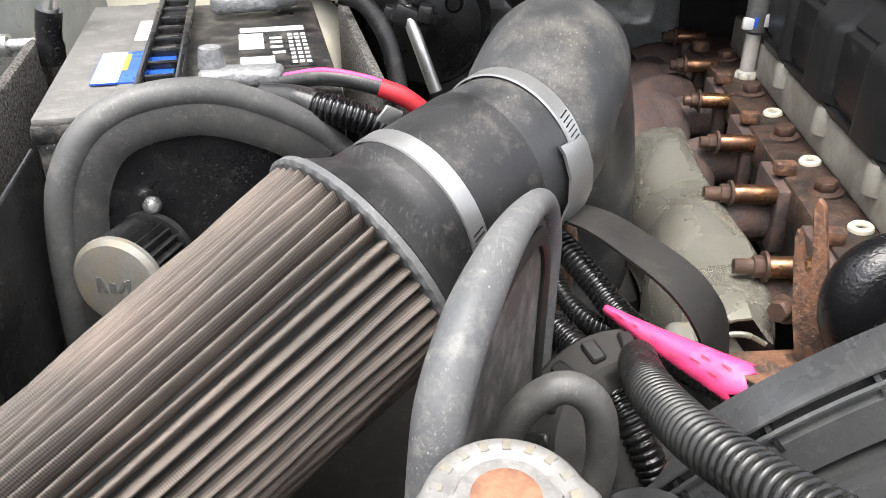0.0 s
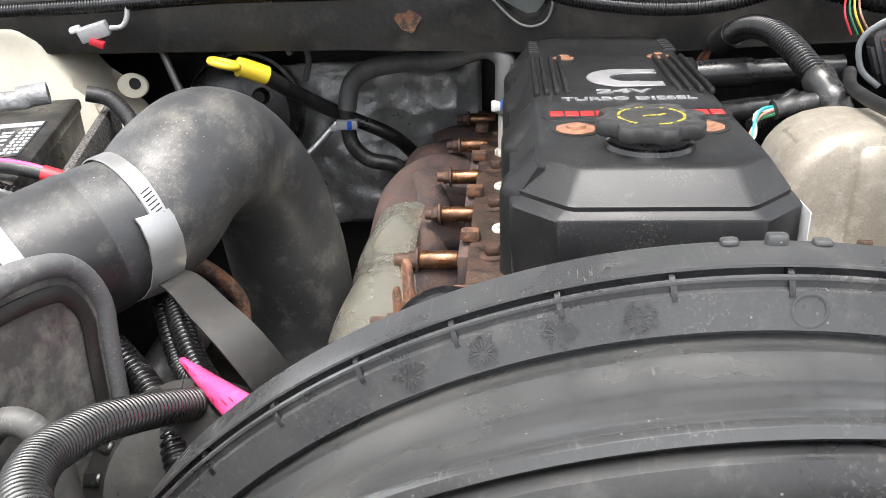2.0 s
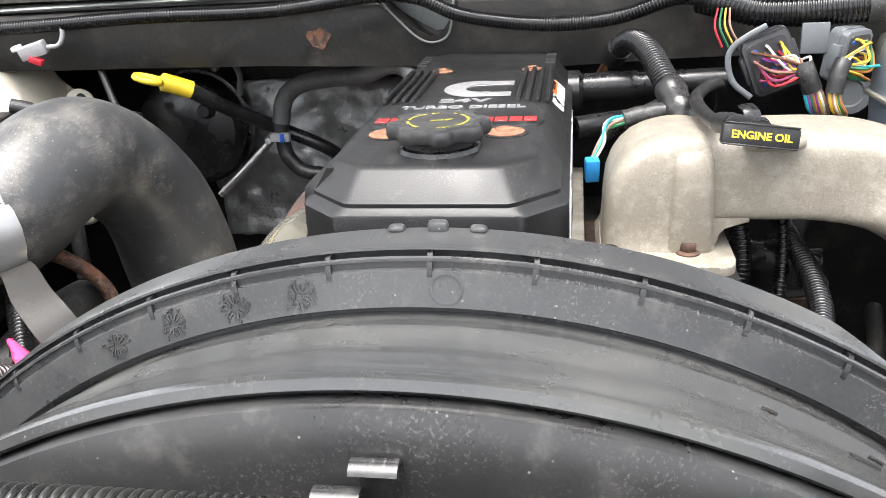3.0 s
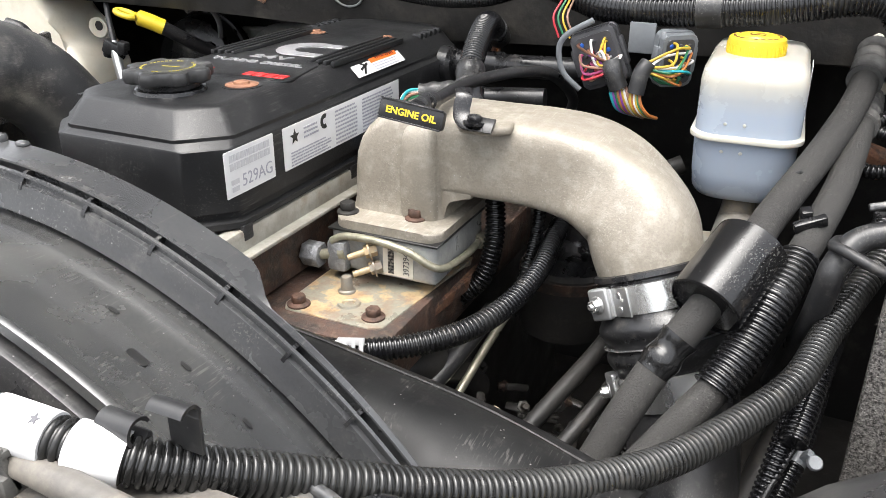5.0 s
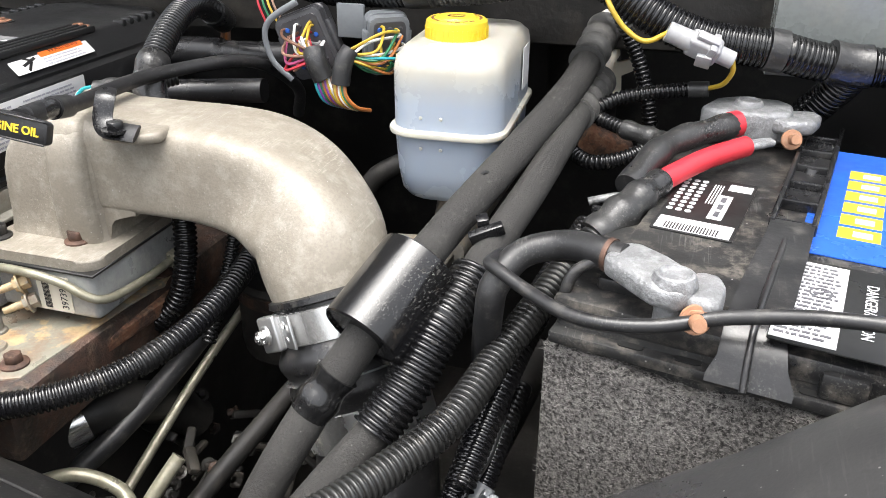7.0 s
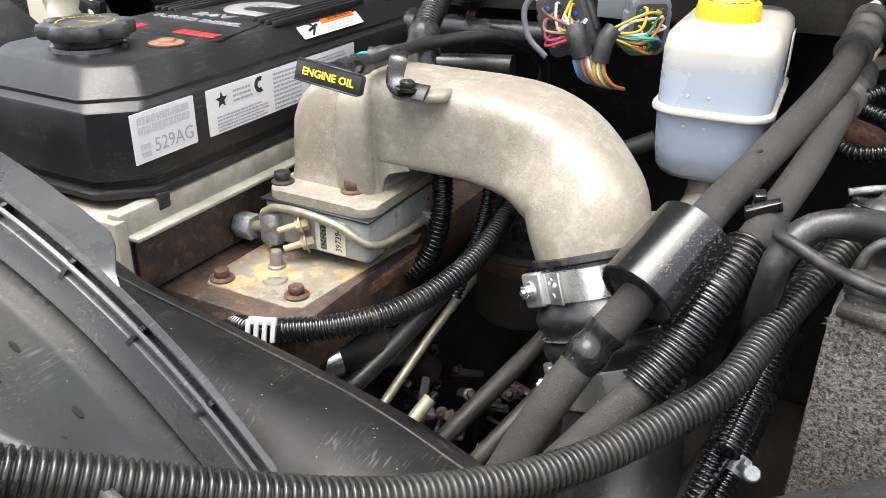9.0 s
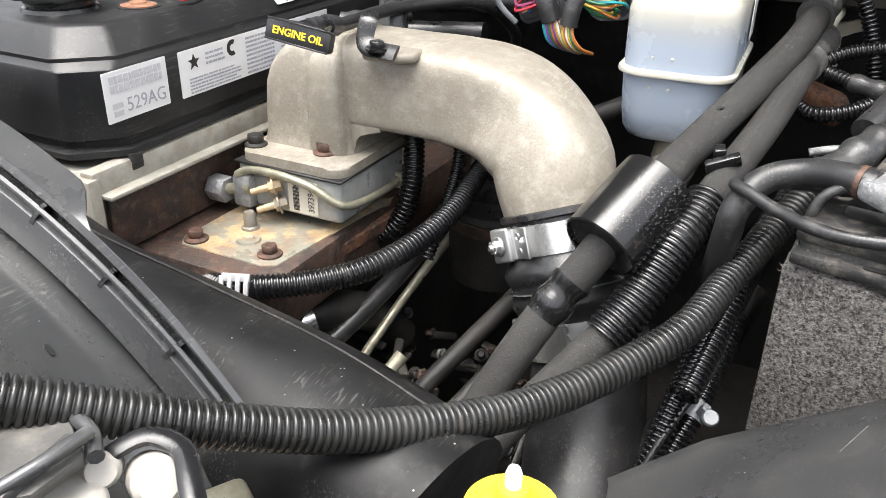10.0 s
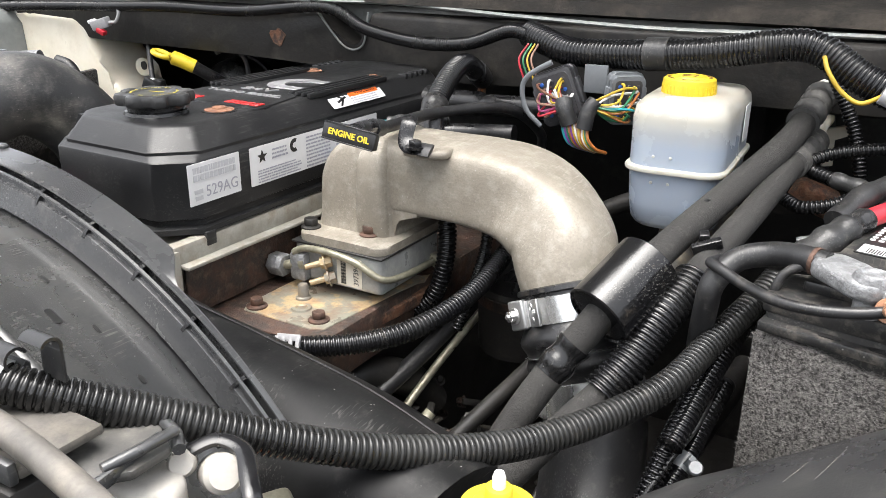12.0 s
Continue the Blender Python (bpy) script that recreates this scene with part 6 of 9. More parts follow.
thing("grey_bracket", box((0.07, 0.035, 0.03), pose(0.10, 0.33, 1.03, -10, 12, 35), 0.008, 3), M["grime"], "dirty grey cast bracket below the loom", "bracket")
thing("dark_hose", sweep([(0.00, 0.60, 1.06), (0.03, 0.55, 1.09), (0.03, 0.47, 1.09), (0.02, 0.38, 1.06)], 0.018, 14, 0.01), M["rubber"], "dark hose below the intake tube", "hose")
thing("turbo_housing", lathe([(0, 0.03), (0.03, 0.03), (0.06, 0.02), (0.072, 0.0), (0.07, -0.03), (0, -0.04)], (0.10, 0.70, 0.98), (0.2, -0.3, 1), 30), M["dark"], "dark turbo housing below the elbow", "turbo")

# ---- the charge-air side: intake horn, heater, hoses, reservoir, second battery ----
def ring_at(c, t, up, a, b, n=32, sq=3.2, low=None):
    """A rounded-square ring about c, across the direction t; a is half its width, b half its height; low: how square its lower half is."""
    t = t.normalized()
    up = (up - t * up.dot(t)).normalized()
    side = t.cross(up)
    out = []
    for k in range(n):
        q = 2 * math.pi * k / n
        cs, sn = math.cos(q), math.sin(q)
        sq_here = low if low and sn < 0 else sq
        x = a * math.copysign(abs(cs) ** (2 / sq_here), cs)
        y = b * math.copysign(abs(sn) ** (2 / sq_here), sn)
        out.append(c + side * x + up * y)
    return out


def intake_horn():
    h = base("intake_horn", (0.55, 0.62, 1.115), "cast aluminium intake horn with a rough mottled surface", "intake horn")
    pts = [(0.512, 0.640, 1.184), (0.530, 0.640, 1.1845), (0.560, 0.640, 1.185), (0.620, 0.640, 1.185), (0.665, 0.639, 1.1850), (0.700, 0.635, 1.1815), (0.728, 0.627, 1.1715), EXIT - EXIT_AXIS * 0.040 + V((-0.003, 0.006, 0.001)), EXIT - EXIT_AXIS * 0.020, EXIT + EXIT_AXIS * 0.003]
    size = [(0.030, 0.024, 2.6, 3), (0.042, 0.034, 3.4, 5), (0.0445, 0.0365, 4.4, 9), (0.0445, 0.0362, 4.8, 9), (0.0445, 0.0364, 5.0, 9), (0.0450, 0.0375, 5.0, 7.5), (0.0452, 0.0395, 4.4, 5.0), (0.0448, 0.0420, 3.2, 3.2), (0.0440, 0.0440, 2.2, 2.3), (0.0430, 0.0430, 2.0, 2.0)]
    rings = []
    fine, _ = spline(pts, 0.005)
    knots = [0.0]
    for a, b in zip(pts, pts[1:]):
        knots.append(knots[-1] + (V(b) - V(a)).length)
    for i, c in enumerate(fine):
        s = knots[-1] * i / (len(fine) - 1)
        a, b, sq, low = [float(np.interp(s, knots, [z[j] for z in size])) for j in range(4)]
        t = fine[min(i + 1, len(fine) - 1)] - fine[max(i - 1, 0)]
        rings.append(ring_at(c, t, V((0, 0, 1)) if i < len(fine) * 0.55 else V((1, 0, 0.6)).lerp(V((0, 0, 1)), max(0.0, 1 - (i / len(fine) - 0.55) / 0.3)), a, b, 72, sq, low))
    part("horn_body", loft(rings, smooth=60), M["alu"], h)
    # the leg, rounded over at its shoulder and flared at its foot
    leg = []
    for z, left, grow in ((1.1180, 0.4890, 0.0060), (1.1230, 0.4915, 0.0030), (1.1280, 0.4935, 0.0010), (1.1360, 0.4945, 0.0), (1.1600, 0.4955, 0.0), (1.1780, 0.4975, 0.0), (1.1920, 0.5025, -0.0006), (1.2020, 0.5090, -0.0016), (1.2100, 0.5170, -0.0032), (1.2160, 0.5270, -0.0060), (1.2200, 0.5380, -0.0105), (1.2220, 0.5480, -0.0170)):
        wide = 0.5850 + grow - left
        leg.append([V((x, y, z)) for x, y in rounded(wide, 0.0985 + 2 * grow, min(0.0150, wide * 0.45), 6, left + wide / 2, 0.6380)])
    part("leg", loft(leg, smooth=60), M["alu"], h)
    # raised band down the leg, over the bolt
    rib = []
    for z, w, y in ((1.1240, 0.0195, 0.5860), (1.1330, 0.0180, 0.5840), (1.1550, 0.0172, 0.5828), (1.1850, 0.0166, 0.5830), (1.2000, 0.0158, 0.5850), (1.2080, 0.0145, 0.5890), (1.2140, 0.0125, 0.5960), (1.2175, 0.0100, 0.6080)):
        rib.append([V((0.5640 - w, y + 0.010, z)), V((0.5640 - w * 0.90, y + 0.0030, z)), V((0.5640 - w * 0.66, y + 0.0004, z)), V((0.5640, y, z)), V((0.5640 + w * 0.66, y + 0.0004, z)), V((0.5640 + w * 0.92, y + 0.0030, z)), V((0.5640 + w, y + 0.010, z)), V((0.5640, y + 0.016, z))])
    part("leg_rib", loft(rib, smooth=60), M["alu"], h)
    part("flange", prism(rounded(0.107, 0.124, 0.016, 6, 0.5455, 0.6190), 0.0115, pose(0, 0, 1.1145), 0.0022, 3), M["alu"], h)
    part("arch_fillet", prism([(0.5760, 1.1200), (0.5852, 1.1200), (0.5856, 1.1320), (0.5872, 1.1390), (0.5915, 1.1445), (0.5990, 1.1472), (0.6120, 1.1482), (0.6120, 1.1560), (0.5760, 1.1600)], 0.0870, frame_of((1, 0, 0), (0, 0, 1), (0, 0.6845, 0)), 0.0015, 2), M["alu"], h)
    part("boss", prism([(-0.017, -0.003), (-0.012, -0.0100), (0.010, -0.0115), (0.018, -0.0090), (0.030, 0.0010), (0.028, 0.02), (-0.018, 0.02)], 0.0085, pose(0.6190, 0.591, 1.2125), 0.0036, 3), M["alu"], h)
    part("casting_mark", sweep([(0.6950, 0.6120, 1.2190), (0.7060, 0.6080, 1.2165), (0.7180, 0.6090, 1.2120)], 0.0009, 6, 0.003), M["alu"], h)
    return h


EXIT, EXIT_AXIS = V((0.7755, 0.5920, 1.1165)), V((0.37, -0.26, -0.89)).normalized()      # the horn's mouth
intake_horn()
for x, y, m in ((0.5630, 0.5870, "boltrust"), (0.4990, 0.5750, "dark"), (0.588, 0.672, "boltrust")):
    bolt((x, y, 1.1258), (0, 0, 1), M[m], 0.0075, 0.008, 1.35, "rusty hex bolt of the horn flange", 0.0, None, "horn flange bolts")


def air_heater():
    h = base("air_heater", (0.547, 0.60, 1.08), "grey aluminium intake heater block with terminals", "intake heater")
    part("block", box((0.106, 0.106, 0.040), pose(0.5460, 0.603, 1.1015), 0.005, 3), M["heater"], h)
    part("gasket", box((0.110, 0.108, 0.0022), pose(0.5460, 0.602, 1.1205), 0.0005, 1), M["black"], h, "thin dark gasket")
    rng = random.Random(9)
    face = frame_of((1, 0, 0), (0, 0, 1), (0.562, 0.5493, 1.1005))
    lab = part("part_label", prism(rounded(0.030, 0.030, 0.001), 0.0006, face), M["cream"], h, "yellowed part label with a barcode")
    part("print", letters("3973942", 0.0085, face @ pose(0.0085, 0.0, 0.0008, 0, 0, 90), 0.0001, 0.85), M["black"], lab, "black figures reading 3973942")
    part("print", bars([(-0.007, -0.0125 + 0.0011 * k, 0.006, 0.0005 + 0.0004 * (k % 3 == 0)) for k in range(22)], face @ pose(0, 0, 0.0006)), M["black"], lab, "printed barcode")
    for x, z in ((0.540, 1.1085), (0.545, 1.0930)):
        part("terminal_stud", joined([lathe([(0, 0.027), (0.0028, 0.027), (0.0032, 0.016), (0.0032, 0), (0, 0)], (x, 0.550, z), (-0.78, -0.58, -0.26), 14), lathe([(0.003, 0.011), (0.0060, 0.011), (0.0062, 0.005), (0.0062, 0.0), (0.003, 0.0)], (x, 0.5495, z), (-0.78, -0.58, -0.26), 6), lathe([(0.003, 0.0075), (0.009, 0.0075), (0.009, 0.006), (0.003, 0.006)], (x, 0.5495, z), (-0.78, -0.58, -0.26), 18)]), M["plate"], h, "brassy terminal stud with nut")
    part("corner_boss", box((0.020, 0.020, 0.030), pose(0.502, 0.551, 1.096), 0.004), M["lead"], h, "white-crusted corner")
    return h


set_out(-0.001, 0.006, -0.004)
air_heater()
set_out()
pl = base("heater_plate", (0.54, 0.56, 1.06), "stained aluminium intake cover plate", "cover plate")
part("plate", prism([(0.482, 0.493), (0.489, 0.482), (0.5700, 0.482), (0.5815, 0.488), (0.5950, 0.640), (0.590, 0.664), (0.490, 0.664), (0.482, 0.650)], 0.0095, pose(0, 0, 1.0590), 0.002, 2), M["plate"], pl)
part("gasket", prism([(0.484, 0.488), (0.498, 0.478), (0.574, 0.476), (0.587, 0.482), (0.603, 0.640), (0.596, 0.668), (0.484, 0.668), (0.478, 0.650)], 0.014, pose(0, 0, 1.0445), 0.002, 1), M["rust"], pl, "rusty lower flange")
part("stud", lathe([(0, 0.0155), (0.0042, 0.0155), (0.0052, 0.014), (0.0055, 0.003), (0.0075, 0.002), (0.008, 0.0), (0, 0)], (0.5210, 0.5320, 1.0683), (0, 0, 1), 18), M["dirtyalu"], pl, "dull cast stud")
part("boss_ring", lathe([(0.0045, 0.0005), (0.006, 0.0018), (0.0095, 0.0018), (0.0105, 0.0), (0.0045, 0.0)], (0.5350, 0.5120, 1.0685), (0, 0, 1), 24), M["plate"], pl)
for x, y in ((0.496, 0.493), (0.566, 0.500), (0.584, 0.652)):
    bolt((x, y, 1.0685), (0, 0, 1), M["boltrust"], 0.0068, 0.007, 1.5, "rusty hex bolt on the cover plate", 0.0, None, "cover plate bolts")
set_out(0.010, 0.008, -0.009)
ss = base("pressure_sensor", (0.455, 0.55, 1.09), "white-crusted sensor hexagon with a threaded end", "sensor")
part("hex_body", prism(hexagon(0.0125), 0.018, frame_of((0, 1, 0), (0, 0, 1), (0.456, 0.543, 1.098)), 0.001, 1), M["lead"], ss)
part("stem", lathe([(0, 0), (0.005, 0), (0.005, 0.02), (0.0075, 0.02), (0.0075, 0.026), (0, 0.026)], (0.474, 0.543, 1.099), (1, 0.1, 0.25), 14), M["olive"], ss)
set_out()
thing("fuel_line", sweep([(0.4960, 0.5500, 1.1060), (0.5084, 0.5510, 1.1125), (0.5407, 0.5490, 1.1150), (0.5737, 0.5500, 1.1100), (0.5930, 0.5540, 1.0990), (0.6020, 0.5660, 1.0935), (0.6040, 0.6075, 1.0897), (0.6010, 0.6443, 1.0871)], 0.0036, 12, 0.005), M["olive"],
      "bent zinc-plated fuel line across the heater", "fuel line")
thing("line_nut", prism(hexagon(0.008), 0.012, frame_of((1, 0, 0), (0, 0, 1), (0.601, 0.656, 1.0871)), 0.001, 1), M["olive"], "plated hex nut on the fuel line", "nut")


STICK = [(0.5936, 0.5151, 1.2475), (0.5732, 0.5824, 1.2334), (0.5707, 0.6791, 1.2308), (0.6039, 0.7765, 1.2235), (0.6192, 0.8396, 1.1854), (0.6080, 0.8618, 1.1499)]


def oil_dipstick():
    d = base("oil_dipstick", (0.62, 0.56, 1.22), "black engine oil dipstick with a T handle", "dipstick")
    m = frame_of((0.985, 0.06, -0.13), (0.10, 0.25, 1), (0.5905, 0.5065, 1.2420)) @ Matrix.Diagonal((0.94, 0.90, 1, 1))
    part("handle", prism([(-0.0280, 0.0065), (-0.0265, 0.0085), (0.0, 0.0105), (0.0265, 0.0085), (0.0285, 0.0065), (0.0285, -0.0065), (0.026, -0.0085), (-0.026, -0.0085), (-0.0280, -0.0065)], 0.007, m @ pose(0, 0, -0.0035), 0.0012, 2), M["plastic"], d)
    part("rim", joined([box((0.055, 0.0014, 0.0014), m @ pose(0, 0.0086, 0.0038), 0.0004, 1), box((0.055, 0.0014, 0.0014), m @ pose(0, -0.0078, 0.0038), 0.0004, 1)]), M["plastic"], d)
    part("lettering", letters("ENGINE OIL", 0.0082, m @ pose(0.0005, -0.0001, 0.0038), 0.0003, 1.0, 0.0002), M["yellowink"], d, "yellow lettering reading ENGINE OIL")
    part("shank", sweep([(0.5925, 0.5110, 1.2440), (0.5850, 0.5380, 1.2425), (0.5770, 0.5620, 1.2375)], lambda s: 0.0085 - 0.05 * min(0.03, s), 12, 0.005), M["plastic"], d)
    part("collar", sweep([(0.5800, 0.5540, 1.2395), (0.5750, 0.5740, 1.2350)], 0.0082, 14, 0.005), M["rubber"], d)
    part("tube", sweep(STICK, 0.0058, 14, 0.006), M["rubber"], d, "black dipstick tube")
    part("bracket", sweep([(0.596, 0.592, 1.244), (0.600, 0.584, 1.240), (0.600, 0.578, 1.228), (0.606, 0.573, 1.2215), (0.622, 0.571, 1.2212), (0.632, 0.571, 1.2208)], 0.0075, 10, 0.003, flat=0.25, up=(0, 0, 1)), M["plastic"], d)
    part("bolt", joined([prism(hexagon(0.0062), 0.006, pose(0.6150, 0.571, 1.2225, 0, 0, 10), 0.0006, 1), lathe([(0, 0.002), (0.0095, 0.002), (0.0095, 0), (0, 0)], (0.6150, 0.571, 1.2213), (0, 0, 1), 18)]), M["plastic"], d)
    return d


set_out(0.0055, 0.0105, 0.001)
oil_dipstick()
set_out()


def tbolt_clamp(at, axis, r, width, label, side):
    """A broad steel band, its ends joined by a bent trunnion with a flanged nut and a riveted plate."""
    c = base("tbolt_clamp", at, label, "hose clamp", "T-bolt clamps")
    part("band", lathe([(r, -width / 2), (r + 0.0014, -width / 2 + 0.0008), (r + 0.0014, width / 2 - 0.0008), (r, width / 2)], at, axis, 60), M["steel"], c)
    ax = V(axis).normalized()
    rad = (V(side) - ax * V(side).dot(ax)).normalized()
    tan = ax.cross(rad)
    m = frame_of(tan, ax, V(at) + rad * (r + 0.004))
    part("trunnion", box((0.018, width * 1.08, 0.009), m @ pose(0.012, 0, -0.001, 0, -14, 0), 0.0022, 3), M["band"], c)
    part("plate", box((0.024, width * 0.96, 0.0022), m @ pose(-0.010, 0, -0.0018, 0, 12, 0), 0.0008), M["band"], c, "riveted end plate")
    part("washer", lathe([(0, 0.0016), (0.0068, 0.0016), (0.0074, 0.0008), (0.0074, 0), (0, 0)], m @ V((0.012, 0, 0.0036)), rad, 24), M["band"], c)
    part("nut", prism(hexagon(0.0055), 0.0058, m @ pose(0.012, 0, 0.0046), 0.0008, 2), M["steel"], c, "bright hex nut")
    part("tbolt", lathe([(0, 0.0024), (0.0020, 0.0024), (0.0026, 0.0018), (0.0026, 0), (0, 0)], m @ V((0.012, 0, 0.0100)), rad, 14), M["steel"], c)
    for k in (-0.24, 0.24):
        part("rivet", lathe([(0, 0.0012), (0.0025, 0.001), (0.003, 0), (0, 0)], m @ V((-0.009, width * k, -0.0008)), rad, 12), M["band"], c)
    return c


boot = base("intercooler_boot", EXIT + EXIT_AXIS * 0.11, "black rubber charge-air boot with a bulged middle", "hose")
part("boot_body", sweep([EXIT - EXIT_AXIS * 0.001, EXIT + EXIT_AXIS * 0.03, EXIT + EXIT_AXIS * 0.06, EXIT + EXIT_AXIS * 0.09, EXIT + EXIT_AXIS * 0.12],
     lambda s: 0.0450 + 0.0075 * math.exp(-((s - 0.043) / 0.010) ** 2) + 0.0060 * math.exp(-((s - 0.066) / 0.009) ** 2), 44, 0.003), M["rubber"], boot)
part("seam_ring", lathe([(0.0470, -0.001), (0.0515, 0), (0.0470, 0.001)], EXIT + EXIT_AXIS * 0.0555, EXIT_AXIS, 44), M["steel"], boot, "thin bright ring")
part("lip", lathe([(0.0440, -0.004), (0.0470, -0.003), (0.0475, 0.001), (0.0440, 0.003)], EXIT, EXIT_AXIS, 44), M["rubber"], boot)
tbolt_clamp(EXIT + EXIT_AXIS * 0.0165, EXIT_AXIS, 0.0462, 0.024, "bright steel T-bolt clamp under the horn", (-0.52, -0.85, 0))
tbolt_clamp(EXIT + EXIT_AXIS * 0.0930, EXIT_AXIS, 0.0462, 0.028, "bright steel T-bolt clamp on the lower pipe", (-0.95, -0.30, 0))
low_end = EXIT + EXIT_AXIS * 0.115
thing("charge_pipe", sweep([low_end, low_end + V((0.012, -0.035, -0.05)), low_end + V((0.030, -0.10, -0.10)), low_end + V((0.055, -0.16, -0.14))], 0.0445, 32, 0.01), M["rubber"], "large black charge-air pipe going down", "pipe")
set_out()


def ac_lines():
    a = base("suction_line", (0.85, 0.6, 1.1), "foam-covered refrigerant line with a black sleeve", "refrigerant line", "refrigerant lines")
    top = [(0.9150, 0.9080, 1.2480), (0.9060, 0.8180, 1.2225), (0.8858, 0.7094, 1.2009), (0.8577, 0.6117, 1.1719), (0.8383, 0.5404, 1.1468), (0.8200, 0.5150, 1.1160), (0.8040, 0.4992, 1.0899), (0.7840, 0.4698, 1.0489), (0.7640, 0.4453, 0.9971), (0.745, 0.43, 0.93)]
    part("foam_line", sweep(top, 0.0126, 22, 0.006), M["foam"], a)
    part("fitting", sweep([(0.9158, 0.9170, 1.2505), (0.9150, 0.9080, 1.2480), (0.9125, 0.8760, 1.2395), (0.9095, 0.8500, 1.2315)], lambda s: 0.0152 + 0.0015 * math.sin(s * 300), 20, 0.004), M["overflow"], a, "dusty crimped fitting")
    part("end_tube", sweep([(0.9190, 0.9450, 1.2830), (0.9170, 0.9290, 1.2720), (0.9158, 0.9150, 1.2500)], 0.0088, 14, 0.006), M["cream"], a, "pale line end")
    sl0, sl1 = V((0.8490, 0.5700, 1.1610)), V((0.8270, 0.5190, 1.1290))
    ax = (sl1 - sl0).normalized()
    L = (sl1 - sl0).length
    part("sleeve", lathe([(0.0120, 0.0), (0.0270, 0.0), (0.0282, 0.001), (0.0282, L - 0.001), (0.0272, L), (0.0262, L - 0.002), (0.0120, L - 0.002)], sl0, ax, 44), M["sleeve"], a, "scuffed glossy black sleeve")
    part("shrink_joint", sweep([(0.8145, 0.5092, 1.1072), (0.8080, 0.5030, 1.0968), (0.8000, 0.4940, 1.0830)], lambda s: 0.0138 + 0.0010 * math.cos(s * 300), 22, 0.003), M["sleeve"], a, "glossy heat-shrink joint")
    part("nick", box((0.018, 0.003, 0.006), pose(0.8730, 0.6540, 1.1935, 40, 20, 60), 0.001), M["black"], a)
    b = base("liquid_line", (0.88, 0.6, 1.1), "foam-covered refrigerant line with a loom section", "refrigerant line", "refrigerant lines")
    low = [(0.9170, 0.8900, 1.2035), (0.9140, 0.8200, 1.2015), (0.9090, 0.7450, 1.1945), (0.9015, 0.6720, 1.1815), (0.8872, 0.6017, 1.1600), (0.8690, 0.5438, 1.1281), (0.8499, 0.5059, 1.0875), (0.8197, 0.4690, 1.0505), (0.7887, 0.4374, 1.0078), (0.765, 0.415, 0.95)]
    part("foam_line", sweep(low, 0.0118, 22, 0.006), M["foam"], b)
    part("fitting", sweep([(0.9174, 0.9000, 1.2037), (0.9170, 0.8900, 1.2035), (0.9155, 0.8500, 1.2028), (0.9125, 0.7950, 1.2002)], lambda s: 0.0146 + 0.0015 * math.sin(s * 300), 20, 0.004), M["overflow"], b, "dusty crimped fitting")
    part("end_tube", sweep([(0.9230, 0.9300, 1.2250), (0.9190, 0.9130, 1.2180), (0.9174, 0.8990, 1.2037)], 0.0085, 14, 0.006), M["cream"], b, "pale line end")
    part("loom_section", corrugated([(0.8815, 0.5830, 1.1510), (0.8760, 0.5630, 1.1400), (0.8690, 0.5438, 1.1281), (0.8560, 0.5160, 1.0990), (0.8430, 0.4960, 1.0785)], 0.0158, 0.0046, 0.0018, 22), M["loom"], b, "black corrugated sleeve")
    part("clip", joined([box((0.024, 0.006, 0.009), pose(0.8850, 0.6000, 1.1735, 20, -20, 20), 0.001), box((0.008, 0.008, 0.012), pose(0.8810, 0.6060, 1.1775, 20, -10, 20), 0.001)]), M["plastic"], b)
    return a, b


ac_lines()
thing("line_bracket", prism([(0, 0), (0.012, 0.0), (0.012, 0.03), (0.034, 0.034), (0.034, 0.046), (0.0, 0.042)], 0.006, frame_of((0.9, 0.3, 0.1), (0.05, 0.1, 1), (0.921, 0.962, 1.164)), 0.001, 1), M["cream"], "pale bracket behind the refrigerant lines", "bracket")


